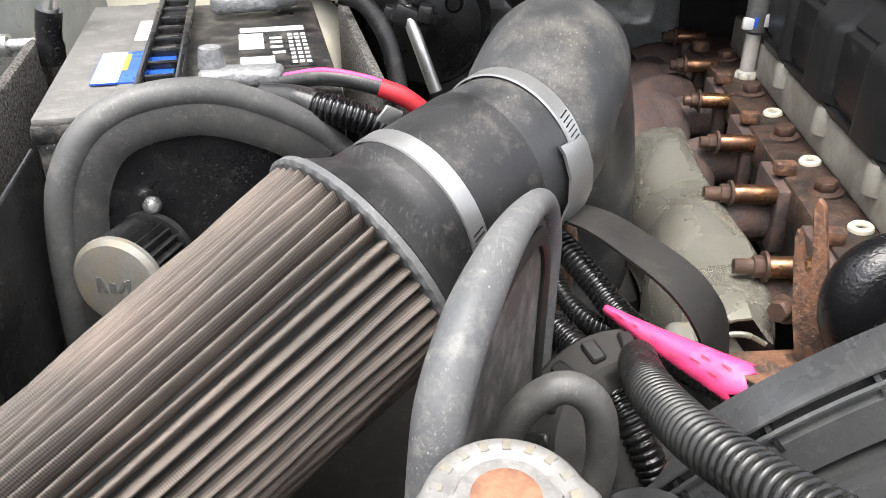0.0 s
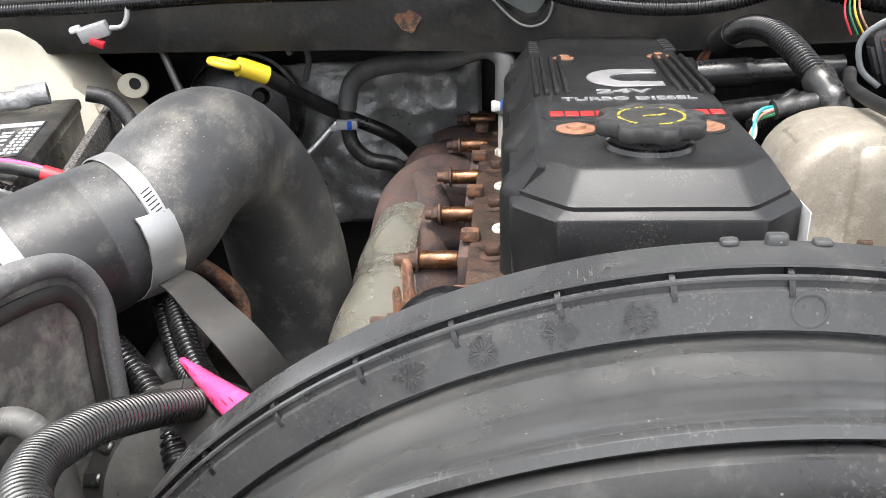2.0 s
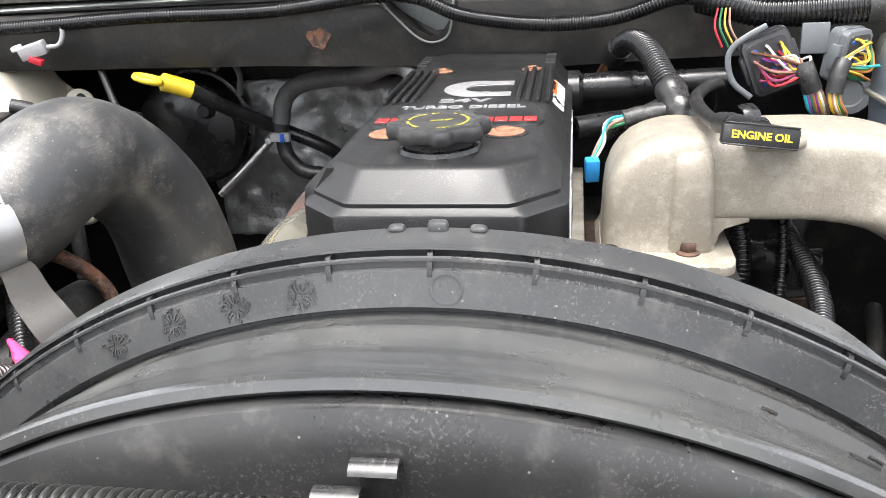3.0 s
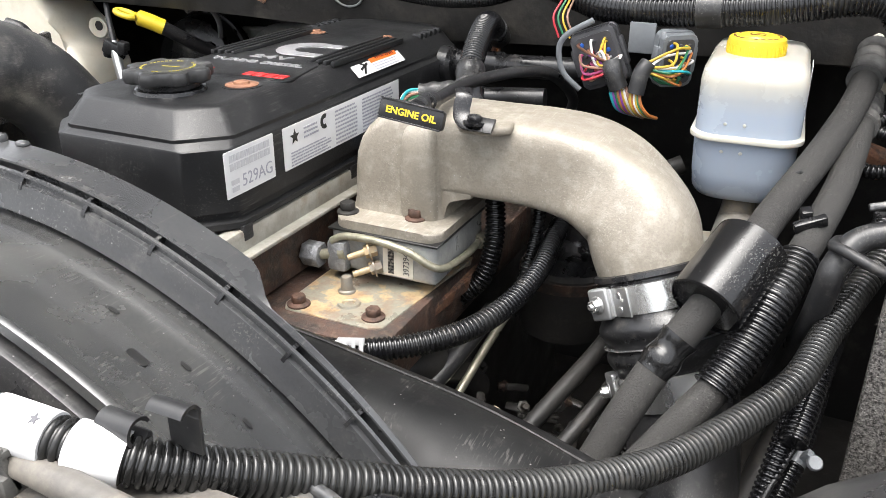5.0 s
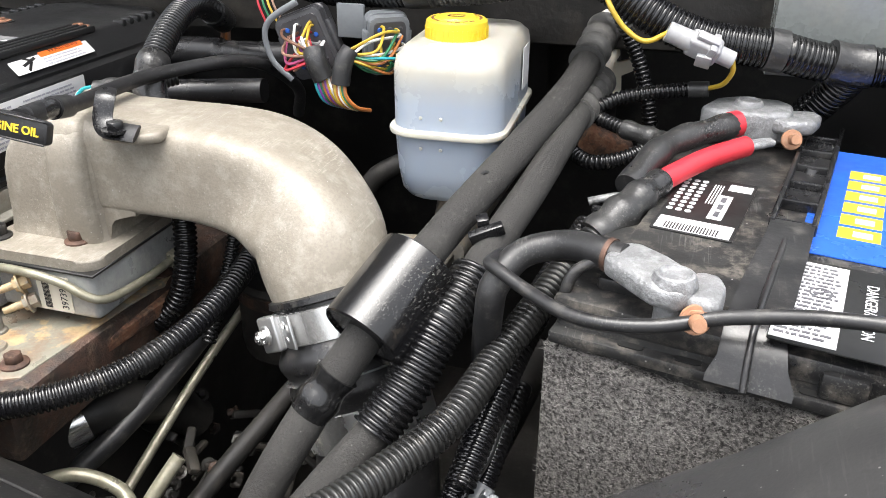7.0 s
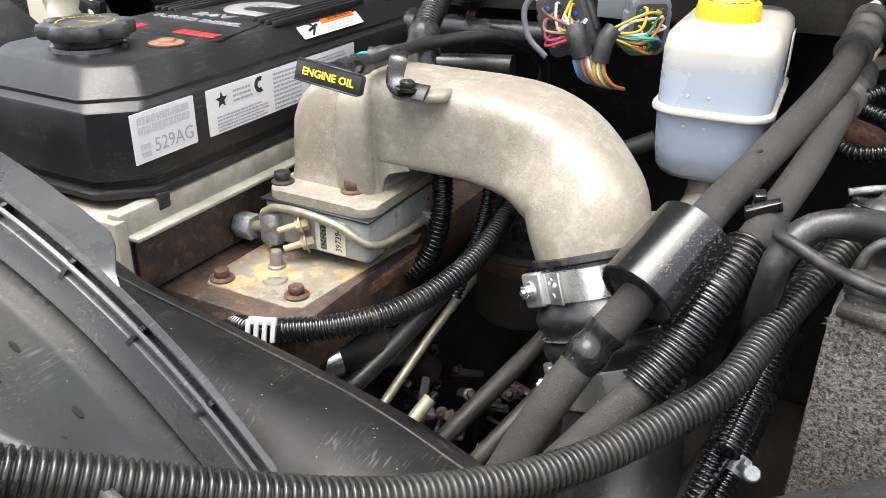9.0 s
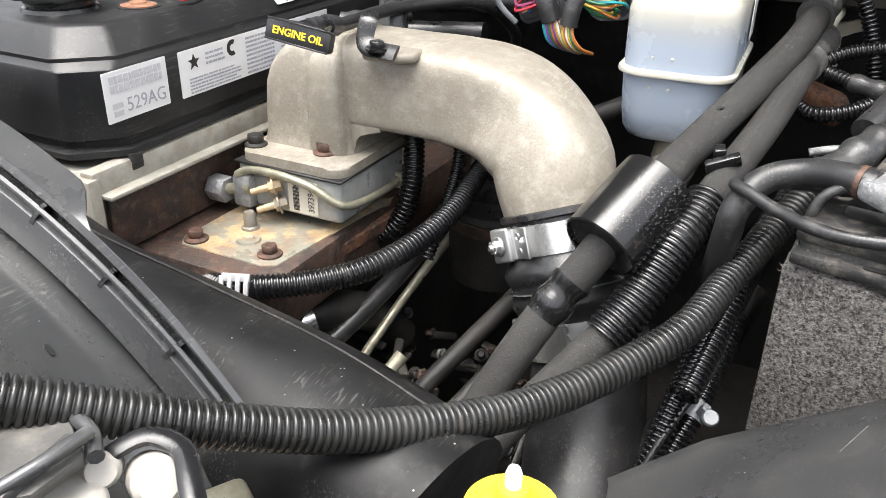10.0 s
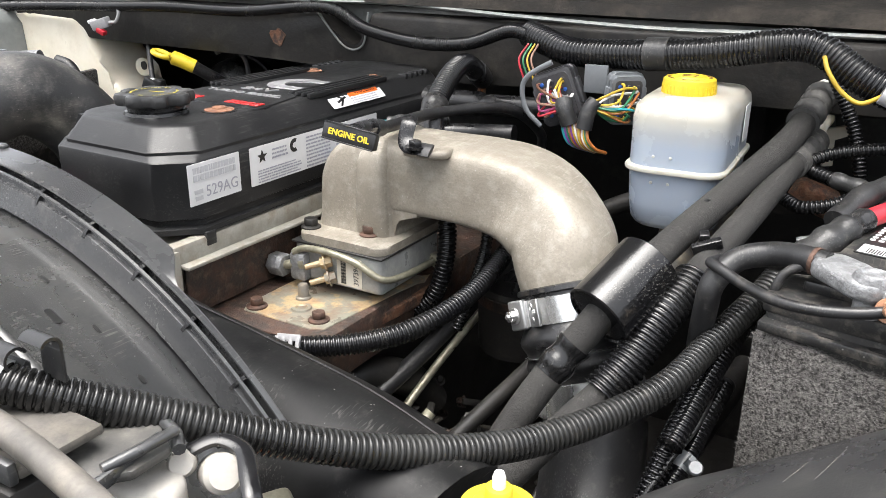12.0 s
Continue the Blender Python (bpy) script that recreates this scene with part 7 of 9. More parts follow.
def brake_reservoir():
    r = base("brake_reservoir", (0.81, 0.755, 1.135), "translucent brake fluid reservoir with a yellow cap", "reservoir")
    cx, cy, turn = 0.8180, 0.7840, radians(3)

    def loop(w, d, rad, z, dx=0.0, dy=0.0):
        out = []
        for x, y in rounded(w * 1.045, d * 1.62, rad, 6, dx, dy):
            out.append(V((cx + x * math.cos(turn) - y * math.sin(turn), cy + x * math.sin(turn) + y * math.cos(turn), z)))
        return out

    part("lower_tank", loft([loop(0.060, 0.070, 0.02, 1.1395), loop(0.074, 0.084, 0.026, 1.1415), loop(0.080, 0.090, 0.026, 1.148), loop(0.083, 0.094, 0.024, 1.165), loop(0.085, 0.097, 0.022, 1.1985)], smooth=50), M["tank"], r, "fluid-filled lower half")
    part("seam", loft([loop(0.086, 0.098, 0.022, 1.1975), loop(0.0915, 0.1035, 0.024, 1.1985), loop(0.0922, 0.1042, 0.024, 1.2005), loop(0.0915, 0.1035, 0.024, 1.2025), loop(0.086, 0.098, 0.022, 1.2035)], smooth=50), M["tankwhite"], r, "moulded seam")
    part("middle_tank", loft([loop(0.085, 0.097, 0.022, 1.2025), loop(0.085, 0.097, 0.021, 1.2340)], smooth=50, cap=False), M["tank"], r, "fluid-filled middle")
    part("upper_tank", loft([loop(0.085, 0.097, 0.021, 1.2340), loop(0.085, 0.097, 0.020, 1.2480), loop(0.082, 0.094, 0.020, 1.2575), loop(0.072, 0.084, 0.020, 1.2640), loop(0.05, 0.06, 0.02, 1.2655)], smooth=50), M["tank"], r, "milky empty top")
    cap_at = V((cx - 0.0030, cy - 0.020, 1.262))
    part("cap", lathe([(0, 0.0195), (0.0150, 0.0195), (0.0165, 0.0180), (0.0225, 0.0180), (0.0245, 0.0165), (0.0250, 0.013), (0.0250, 0.0), (0, 0)], cap_at, (0, 0, 1), 44), M["yellow"], r, "yellow screw cap")
    marks = []
    for k in range(40):
        a = 2 * math.pi * k / 40
        marks.append(box((0.0010, 0.0012, 0.011), pose(cap_at.x + 0.0250 * math.cos(a), cap_at.y + 0.0250 * math.sin(a), cap_at.z + 0.0065, 0, 0, math.degrees(a) + 90), 0))
    part("grip_ribs", joined(marks), M["yellow"], r)
    ring_marks = []
    for k in range(20):
        if k % 5 != 4:
            a = 2 * math.pi * k / 20
            ring_marks.append(box((0.0040, 0.0022, 0.0004), pose(cap_at.x + 0.0195 * math.cos(a), cap_at.y + 0.0195 * math.sin(a), cap_at.z + 0.0182, 0, 0, math.degrees(a) + 90), 0))
    ring_marks += [box((0.012, 0.0015, 0.0004), pose(cap_at.x, cap_at.y + 0.004, cap_at.z + 0.0197), 0), box((0.012, 0.0015, 0.0004), pose(cap_at.x, cap_at.y - 0.004, cap_at.z + 0.0197), 0), box((0.0015, 0.009, 0.0004), pose(cap_at.x - 0.006, cap_at.y, cap_at.z + 0.0197), 0), box((0.0015, 0.009, 0.0004), pose(cap_at.x + 0.006, cap_at.y, cap_at.z + 0.0197), 0)]
    part("cap_print", joined(ring_marks), M["wire_brown"], r, "dark moulded markings")
    face = frame_of((-math.sin(turn), math.cos(turn), 0), (0, 0, 1), (cx + 0.0446 * math.cos(turn), cy + 0.026 + 0.0446 * math.sin(turn), 1.234))
    part("side_label", prism(rounded(0.030, 0.036, 0.002), 0.0006, face), M["paper"], r, "white label")
    for dx in (-0.012, 0.004):
        for z in (1.2135, 1.1885):
            part("level_pip", lathe([(0, 0.0014), (0.0012, 0.001), (0.0016, 0), (0, 0)], (cx + dx - 0.002, cy - 0.0787 + 0.05 * dx, z), (0, -1, 0), 8), M["tankwhite"], r)
    mc = base("master_cylinder", (0.82, 0.75, 1.1), "dirty cast master cylinder below the reservoir", "master cylinder")
    part("cylinder", sweep([(0.825, 0.69, 1.108), (0.825, 0.78, 1.112), (0.83, 0.90, 1.118)], 0.020, 20, 0.02), M["dirtyalu"], mc)
    part("neck", lathe([(0, 0), (0.016, 0), (0.013, 0.02), (0, 0.02)], (0.823, 0.735, 1.122), (0, 0, 1), 20), M["dirtyalu"], mc)
    part("end_plug", prism(hexagon(0.012), 0.016, frame_of((1, 0, 0), (0, 0, 1), (0.825, 0.690, 1.108)), 0.001, 1), M["dirtyalu"], mc)
    part("mount", box((0.05, 0.05, 0.04), pose(0.80, 0.70, 1.085, 10, 0, 10), 0.008, 3), M["dirtyalu"], mc)
    return r


brake_reservoir()

# ---- conduits ----
CROSS = [(0.085, 0.45, 1.06), (0.0865, 0.40, 1.10), (0.079, 0.355, 1.128), (0.0725, 0.30, 1.158), (0.0745, 0.262, 1.175), (0.082, 0.225, 1.190), (0.1065, 0.1788, 1.2056), (0.1483, 0.1467, 1.2118), (0.2400, 0.1427, 1.2110), (0.3815, 0.1448, 1.2089),
         (0.5231, 0.1456, 1.2054), (0.5973, 0.1478, 1.2024), (0.6490, 0.1623, 1.1903), (0.6938, 0.2053, 1.1657), (0.7379, 0.2524, 1.1387), (0.7760, 0.2970, 1.1180), (0.8151, 0.3534, 1.1005), (0.8434, 0.4010, 1.0935), (0.8744, 0.4532, 1.0967),
         (0.8951, 0.4888, 1.1061), (0.9075, 0.5344, 1.1170), (0.9250, 0.5830, 1.1350), (0.9450, 0.6230, 1.1580), (0.9668, 0.6532, 1.1750)]
cc = base("main_conduit", (0.4, 0.16, 1.19), "thick dusty black corrugated conduit across the front", "conduit", "corrugated conduits")
part("conduit", corrugated(CROSS, 0.0108, 0.0040, 0.0017, 22), M["dustyloom"], cc)
for x0, x1 in ((0.592, 0.619), (0.625, 0.648)):
    part("white_tape", sweep([p for p in spline(CROSS, 0.003)[0] if x0 <= p.x <= x1 and p.y < 0.2], 0.0117, 24, 0.003), M["paper"], cc, "white tape label")
    star = [((0.0035 if k % 2 == 0 else 0.0015) * math.sin(radians(36 * k)), (0.0035 if k % 2 == 0 else 0.0015) * math.cos(radians(36 * k))) for k in range(10)]
    part("tape_mark", prism(star, 0.0004, frame_of((1, 0, 0), (0, 0.85, 0.5), ((x0 + x1) / 2 - 0.002, 0.1340, 1.2252)) @ Matrix.Diagonal((0.75, 0.75, 1, 1)), 0), M["ink"], cc)
for x in (0.405,):
    part("saddle", box((0.0155, 0.003, 0.014), pose(x, 0.1290, 1.2190, -20, 0, 0), 0.001), M["dustgrey"], cc, "dusty plastic saddle")


def conduit(points, r, label, pitch=0.0042, material="loom", depth=0.0014):
    return thing("conduit", corrugated(points, r, pitch, depth, 16), M[material], label, "conduit", "corrugated conduits")


heater_run = base("heater_conduit", (0.6, 0.5, 1.05), "black corrugated conduit with a white clip by the cover plate", "conduit", "corrugated conduits")
part("conduit", corrugated([(0.5241, 0.4691, 1.0481), (0.5551, 0.4543, 1.0590), (0.5851, 0.4576, 1.0650), (0.6191, 0.4800, 1.0671), (0.6494, 0.5152, 1.0710), (0.6674, 0.5631, 1.0779), (0.6733, 0.6177, 1.0873), (0.6690, 0.6740, 1.0981), (0.6648, 0.7305, 1.1078), (0.66, 0.80, 1.10)], 0.0098, 0.0040, 0.0014, 18), M["loom"], heater_run)
set_out(0.000, 0.0165, -0.007)
part("white_clip", joined([box((0.0215, 0.003, 0.006), pose(0.5765, 0.4300, 1.0835, -25, 0, 22), 0.0008)] + [box((0.0036, 0.003, 0.0165), pose(0.5765 + 0.0060 * k, 0.4264 + 0.0025 * k, 1.0770, -25, 0, 22), 0.0006) for k in (-1.45, -0.48, 0.48, 1.45)]), M["connector"], heater_run, "pale comb clip")
set_out()
conduit([(0.5660, 0.6260, 1.0121), (0.5890, 0.6262, 1.0336), (0.6103, 0.6338, 1.0563), (0.6171, 0.6428, 1.0898), (0.6134, 0.6535, 1.1252), (0.6005, 0.6694, 1.1657)], 0.0098, "black corrugated conduit under the horn")
conduit([(0.645, 0.62, 1.03), (0.652, 0.64, 1.07), (0.655, 0.66, 1.11), (0.65, 0.68, 1.16)], 0.0062, "thin black corrugated conduit under the horn")
conduit([(0.875, 0.435, 0.95), (0.884, 0.47, 0.99), (0.893, 0.50, 1.035), (0.905, 0.55, 1.085), (0.918, 0.62, 1.12), (0.94, 0.69, 1.15)], 0.0085, "black corrugated conduit beside the battery")
conduit([(0.903, 0.81, 1.166), (0.9122, 0.7977, 1.1652), (0.9296, 0.7838, 1.1639), (0.9586, 0.7845, 1.1719), (0.9868, 0.8000, 1.1880)], 0.0068, "thin black corrugated loop behind the battery")
conduit([(1.0000, 0.830, 1.2210), (0.9680, 0.830, 1.2150), (0.9420, 0.828, 1.2080), (0.9265, 0.820, 1.2005), (0.9265, 0.813, 1.1950), (0.9390, 0.808, 1.1920), (0.9520, 0.800, 1.1905)], 0.0064, "thin black corrugated conduit at the bulkhead")
conduit([(0.906, 0.885, 1.302), (0.9222, 0.8868, 1.2825), (0.9380, 0.8860, 1.2560), (0.9563, 0.8843, 1.2181), (0.9695, 0.8772, 1.1692), (0.972, 0.87, 1.11)], 0.0072, "upright black corrugated conduit at the bulkhead")
conduit([(0.5135, 0.905, 1.236), (0.520, 0.875, 1.250), (0.5265, 0.845, 1.260), (0.5350, 0.810, 1.2625), (0.544, 0.772, 1.255), (0.552, 0.738, 1.242), (0.558, 0.717, 1.232)], 0.0125, "black corrugated conduit arching behind the cover")
# cowl conduits: thin on the left, thick on the right, joined by tape
conduit([(-0.50, 0.900, 1.278), (-0.2954, 0.8947, 1.2881), (-0.1825, 0.8922, 1.2923), (-0.0398, 0.8939, 1.2983), (0.1126, 0.8980, 1.2988), (0.2345, 0.8997, 1.3105), (0.2905, 0.8979, 1.3077), (0.3452, 0.8911, 1.2866), (0.4333, 0.8807, 1.2758), (0.5107, 0.8707, 1.2808), (0.5722, 0.8591, 1.3003), (0.6035, 0.8513, 1.2982)], 0.0085, "thin black corrugated conduit along the cowl", 0.0036, "loom", 0.0012)
cw = base("cowl_conduit", (0.8, 0.84, 1.28), "thick black corrugated conduit along the cowl", "conduit", "corrugated conduits")
part("conduit", corrugated([(0.5980, 0.8640, 1.2985), (0.6290, 0.8500, 1.2918), (0.6628, 0.8397, 1.2850), (0.7319, 0.8287, 1.2880), (0.8154, 0.8226, 1.2961), (0.8850, 0.8231, 1.3086), (0.9184, 0.8246, 1.3061), (0.9598, 0.8221, 1.2824), (1.0051, 0.8259, 1.2645), (1.0611, 0.8322, 1.2572), (1.1180, 0.8430, 1.2470), (1.25, 0.845, 1.250)], 0.0158, 0.0046, 0.0014, 20), M["loom"], cw)
for p in (((0.752, 0.8270, 1.2900), (0.776, 0.8255, 1.2918)), ((1.0540, 0.8312, 1.2582), (1.0680, 0.8334, 1.2560)), ((1.1030, 0.8400, 1.2500), (1.1180, 0.8430, 1.2470), (1.1350, 0.8440, 1.2470))):
    part("tape_wrap", sweep(p, 0.0174, 20, 0.006), M["tape"], cw)
conduit([(1.1250, 0.845, 1.2440), (1.1200, 0.856, 1.2300), (1.1120, 0.866, 1.2150), (1.1000, 0.872, 1.1980), (1.088, 0.875, 1.178)], 0.0150, "black corrugated branch above the battery", 0.005)
thing("cowl_hanger", box((0.026, 0.004, 0.030), pose(0.703, 0.812, 1.262), 0.001), M["conngrey"], "flat grey metal hanger below the cowl conduit", "bracket")

# taped loom and pipe between cover and horn
tl = base("taped_loom", (0.55, 0.79, 1.19), "tape-wrapped branched wiring loom behind the horn", "wiring loom")
part("trunk", sweep([(0.556, 0.724, 1.2360), (0.563, 0.703, 1.2225), (0.571, 0.694, 1.2050), (0.578, 0.690, 1.180), (0.58, 0.69, 1.15)], lambda s: 0.0140 + 0.0008 * math.sin(s * 260), 16, 0.003), M["tape"], tl)
part("branch", sweep([(0.562, 0.703, 1.220), (0.548, 0.702, 1.2175), (0.530, 0.700, 1.2150), (0.514, 0.697, 1.2120)], lambda s: 0.0088 + 0.0006 * math.sin(s * 400), 14, 0.003), M["tape"], tl)
part("open_end", sweep([(0.5120, 0.912, 1.2325), (0.5150, 0.898, 1.2395), (0.5190, 0.880, 1.248)], 0.0138, 14, 0.004), M["tape"], tl)
for k, (mt, dz) in enumerate((("wire_tan", 0.0), ("wire_teal", 0.003), ("wire_green", -0.003), ("wire_white", 0.0015))):
    part("wire", sweep([(0.515, 0.697 + dz * 0.6, 1.212 + dz), (0.502 - 0.0015 * k, 0.693, 1.208 + dz * 1.4), (0.492 + 0.0015 * k, 0.683, 1.195), (0.4845 + 0.001 * k, 0.675, 1.180)], 0.0016, 6, 0.004), M[mt], tl)
part("blue_plug", box((0.013, 0.012, 0.022), pose(0.4855, 0.672, 1.172, 10, 0, 10), 0.002), M["plugblue"], tl, "bright blue connector plug")
for k, mt in enumerate(("wire_tan", "wire_orange", "wire_brown", "wire_tan")):
    part("wire", sweep([(0.5125, 0.910, 1.2335), (0.509 - 0.002 * k, 0.925, 1.224), (0.504 - 0.003 * k, 0.932, 1.208), (0.499 - 0.003 * k, 0.936, 1.190)], 0.0019, 6, 0.004), M[mt], tl)
thing("rear_pipe", sweep([(0.470, 0.868, 1.206), (0.50, 0.866, 1.208), (0.56, 0.862, 1.211), (0.63, 0.86, 1.214)], lambda s: 0.0155 if s < 0.07 else 0.0130, 18, 0.006), M["plastic"], "black breather pipe behind the valve cover", "pipe")
thing("rear_pipe", sweep([(0.470, 0.80, 1.178), (0.52, 0.82, 1.18), (0.60, 0.83, 1.185)], 0.012, 16, 0.01), M["plastic"], "black pipe behind the valve cover", "pipe")
thing("valve_cover_breather", lathe([(0, 0.0), (0.022, 0.0), (0.022, 0.012), (0.018, 0.016), (0, 0.016)], (0.462, 0.86, 1.205), (1, 0, 0), 24), M["plastic"], "black breather boss on the cover's rear end", "breather")
thing("wide_cable", corrugated([(0.497, 0.70, 1.197), (0.52, 0.72, 1.205), (0.55, 0.76, 1.21)], 0.0065, 0.004, 0.0015, 12), M["dustyloom"], "dusty ribbed cable beside the dipstick tube", "cable")


def plug(at, m, shell, wires, tail, label, size):
    """A multi-way connector with its coloured wires and taped tail."""
    p = base("connector", at, label, "connector", "bulkhead connectors")
    w, h, d = size
    part("shell", prism(rounded(w, h, 0.006), d, m @ pose(0, 0, -d), 0.002, 2), M[shell], p)
    part("collar", prism(rounded(w * 1.06, h * 1.05, 0.007), 0.005, m @ pose(0, 0, -d * 0.62), 0.0012, 1), M[shell], p)
    part("face", prism(rounded(w * 0.8, h * 0.85, 0.004), 0.002, m @ pose(0, 0, -0.0008), 0.0005, 1), M["connblack"], p)
    for i in (-1, 1):
        part("side_lug", box((0.005, h * 0.5, d * 0.5), m @ pose(i * w * 0.53, 0, -d * 0.4), 0.0015), M[shell], p)
    for i in range(3):
        for j in range(4):
            part("pin_seal", lathe([(0, 0.0016), (0.0020, 0.0012), (0.0024, 0), (0, 0)], m @ V((-w * 0.26 + i * w * 0.26, h * 0.30 - j * h * 0.2, 0.001)), m.to_3x3() @ V((0, 0, 1)), 10), M["wire_blue" if (i + j) % 3 == 0 else "connblack"], p)
    rng = random.Random(len(wires) * 7 + int(w * 1000))
    for k, mt in enumerate(wires + wires[::2]):
        s = m @ V((rng.uniform(-w * 0.34, w * 0.34), rng.uniform(-h * 0.36, h * 0.38), 0.001))
        e = V(tail) + V((rng.uniform(-0.005, 0.005), rng.uniform(-0.004, 0.004), rng.uniform(-0.003, 0.003)))
        n = m.to_3x3() @ V((0, 0, 1))
        mid = s.lerp(e, 0.45) + n * rng.uniform(0.008, 0.022) + V((rng.uniform(-0.012, 0.010), 0, rng.uniform(-0.010, 0.013)))
        part("wire", sweep([s, s + n * 0.008, mid, e], 0.0013, 7, 0.003), M[mt], p)
    return p


set_out(0.005, 0.018, 0.003)
pm = frame_of((0.90, 0.05, 0.36), (-0.34, -0.05, 0.94), (0.6582, 0.785, 1.2369))
plug((0.661, 0.79, 1.22), pm, "connblack", ["wire_red", "wire_pink", "wire_tan", "wire_red", "wire_white", "wire_pink", "wire_tan", "wire_red", "wire_brown", "wire_tan", "wire_red", "wire_white", "wire_pink", "wire_grey", "wire_yellow", "wire_purple"], (0.681, 0.751, 1.236), "dark many-way connector with red and pink wires", (0.047, 0.058, 0.022))
thing("taped_loom", sweep([(0.679, 0.753, 1.241), (0.683, 0.749, 1.231), (0.689, 0.750, 1.217)], 0.0095, 14, 0.003), M["tape"], "black taped wire bundle below the connector", "wire bundle")
for k, mt in enumerate(("wire_teal", "wire_purple", "wire_green", "wire_orange", "wire_purple", "wire_yellow", "wire_white", "wire_tan")):
    thing("loose_wire", sweep([(0.687 + 0.002 * k - 0.006, 0.750, 1.220), (0.691 + 0.0024 * k - 0.007, 0.747, 1.208), (0.697 + 0.0022 * k - 0.006, 0.752, 1.195), (0.712, 0.768, 1.186)], 0.0019, 7, 0.003), M[mt], "coloured wire below the dark connector", "wire", "loose wires")
set_out(-0.001, 0.024, -0.003)
pm2 = frame_of((0.80, 0.58, 0.0), (0.0, -0.18, 1), (0.742, 0.782, 1.246))
plug((0.742, 0.79, 1.21), pm2, "conngrey", ["wire_yellow", "wire_yellow", "wire_green", "wire_yellow", "wire_orange", "wire_teal", "wire_white", "wire_green", "wire_yellow", "wire_orange"], (0.719, 0.744, 1.244), "grey connector with yellow and green wires", (0.036, 0.052, 0.022))
thing("taped_loom", sweep([(0.721, 0.746, 1.249), (0.716, 0.740, 1.239), (0.7135, 0.737, 1.221)], 0.0082, 14, 0.003), M["rubber"], "black sleeved wire bundle below the connector", "wire bundle")
for k, mt in enumerate(("wire_yellow", "wire_orange", "wire_white", "wire_yellow", "wire_green", "wire_orange")):
    thing("loose_wire", sweep([(0.7095 + 0.0015 * k, 0.737, 1.224), (0.7105 + 0.0018 * k, 0.734, 1.212), (0.717 + 0.002 * k, 0.739, 1.201), (0.732, 0.757, 1.194)], 0.0019, 7, 0.003), M[mt], "coloured wire below the grey connector", "wire", "loose wires")
set_out(0.005, 0.018, 0.003)
thing("pale_latch", sweep([(0.650, 0.785, 1.274), (0.632, 0.785, 1.2640), (0.620, 0.785, 1.2545), (0.6155, 0.785, 1.241), (0.622, 0.785, 1.219), (0.6405, 0.785, 1.2030)], 0.0030, 8, 0.004, flat=0.5, up=(0, -1, 0)), M["conngrey"], "grey plastic latch beside the connector", "latch")
thing("round_vent", lathe([(0, 0.004), (0.014, 0.004), (0.016, 0.006), (0.024, 0.005), (0.024, 0), (0, 0)], (0.775, 0.920, 1.176), (-0.15, -1, 0.15), 24), M["conngrey"], "round grey cap below the connector", "cap")
for k, mt in enumerate(("wire_red", "wire_green", "wire_yellow", "wire_tan")):
    thing("loose_wire", sweep([(0.607 + 0.004 * k, 0.815, 1.288), (0.603 + 0.005 * k, 0.800, 1.272), (0.611 + 0.006 * k, 0.797, 1.252)], 0.0011, 7, 0.003), M[mt], "coloured wire above the dark connector", "wire", "loose wires")

# white inline connector with its yellow wire
set_out()
ic = base("inline_connector", (1.0, 0.80, 1.24), "white inline connector on a yellow wire", "connector")
m = frame_of((0.93, 0.06, -0.36), (0.25, -0.55, 0.75), (1.006, 0.800, 1.2625))
part("body", box((0.026, 0.018, 0.016), m, 0.003, 3), M["connector"], ic)
part("collar", box((0.006, 0.0215, 0.019), m @ pose(0.006, 0, 0), 0.002, 2), M["connector"], ic)
part("socket", lathe([(0, 0), (0.0085, 0), (0.0080, 0.021), (0.0062, 0.0215), (0.0060, 0.016), (0, 0.016)], m @ V((-0.010, 0, 0)), m.to_3x3() @ V((-1, 0, 0)), 20), M["connector"], ic, "round grey socket")
part("tail", lathe([(0, 0), (0.0070, 0), (0.0068, 0.013), (0.0050, 0.0135), (0, 0.010)], m @ V((0.012, 0, 0)), m.to_3x3() @ V((1, 0, 0)), 18), M["connector"], ic)
part("latch", box((0.018, 0.004, 0.008), m @ pose(0.0, 0.0105, 0), 0.001), M["connector"], ic)
part("latch", box((0.012, 0.012, 0.004), m @ pose(0.004, -0.004, 0.0095, 0, 0, 12), 0.001), M["connector"], ic)
part("wire", sweep([(0.9240, 0.810, 1.302), (0.9307, 0.800, 1.2900), (0.9437, 0.800, 1.2735), (0.9610, 0.800, 1.2640), (0.9780, 0.800, 1.2720)], 0.0022, 8, 0.003), M["wire_yellow"], ic, "yellow wire")
part("wire", sweep([(1.0290, 0.801, 1.2535), (1.0305, 0.804, 1.2440), (1.0250, 0.815, 1.2310), (1.0120, 0.829, 1.2222)], 0.0020, 8, 0.003), M["wire_yellow"], ic, "yellow wire")
part("wire_sleeve", sweep([(1.0150, 0.829, 1.2225), (0.9990, 0.830, 1.2205)], 0.0068, 12, 0.004), M["tape"], ic, "black taped wire end")


set_out()


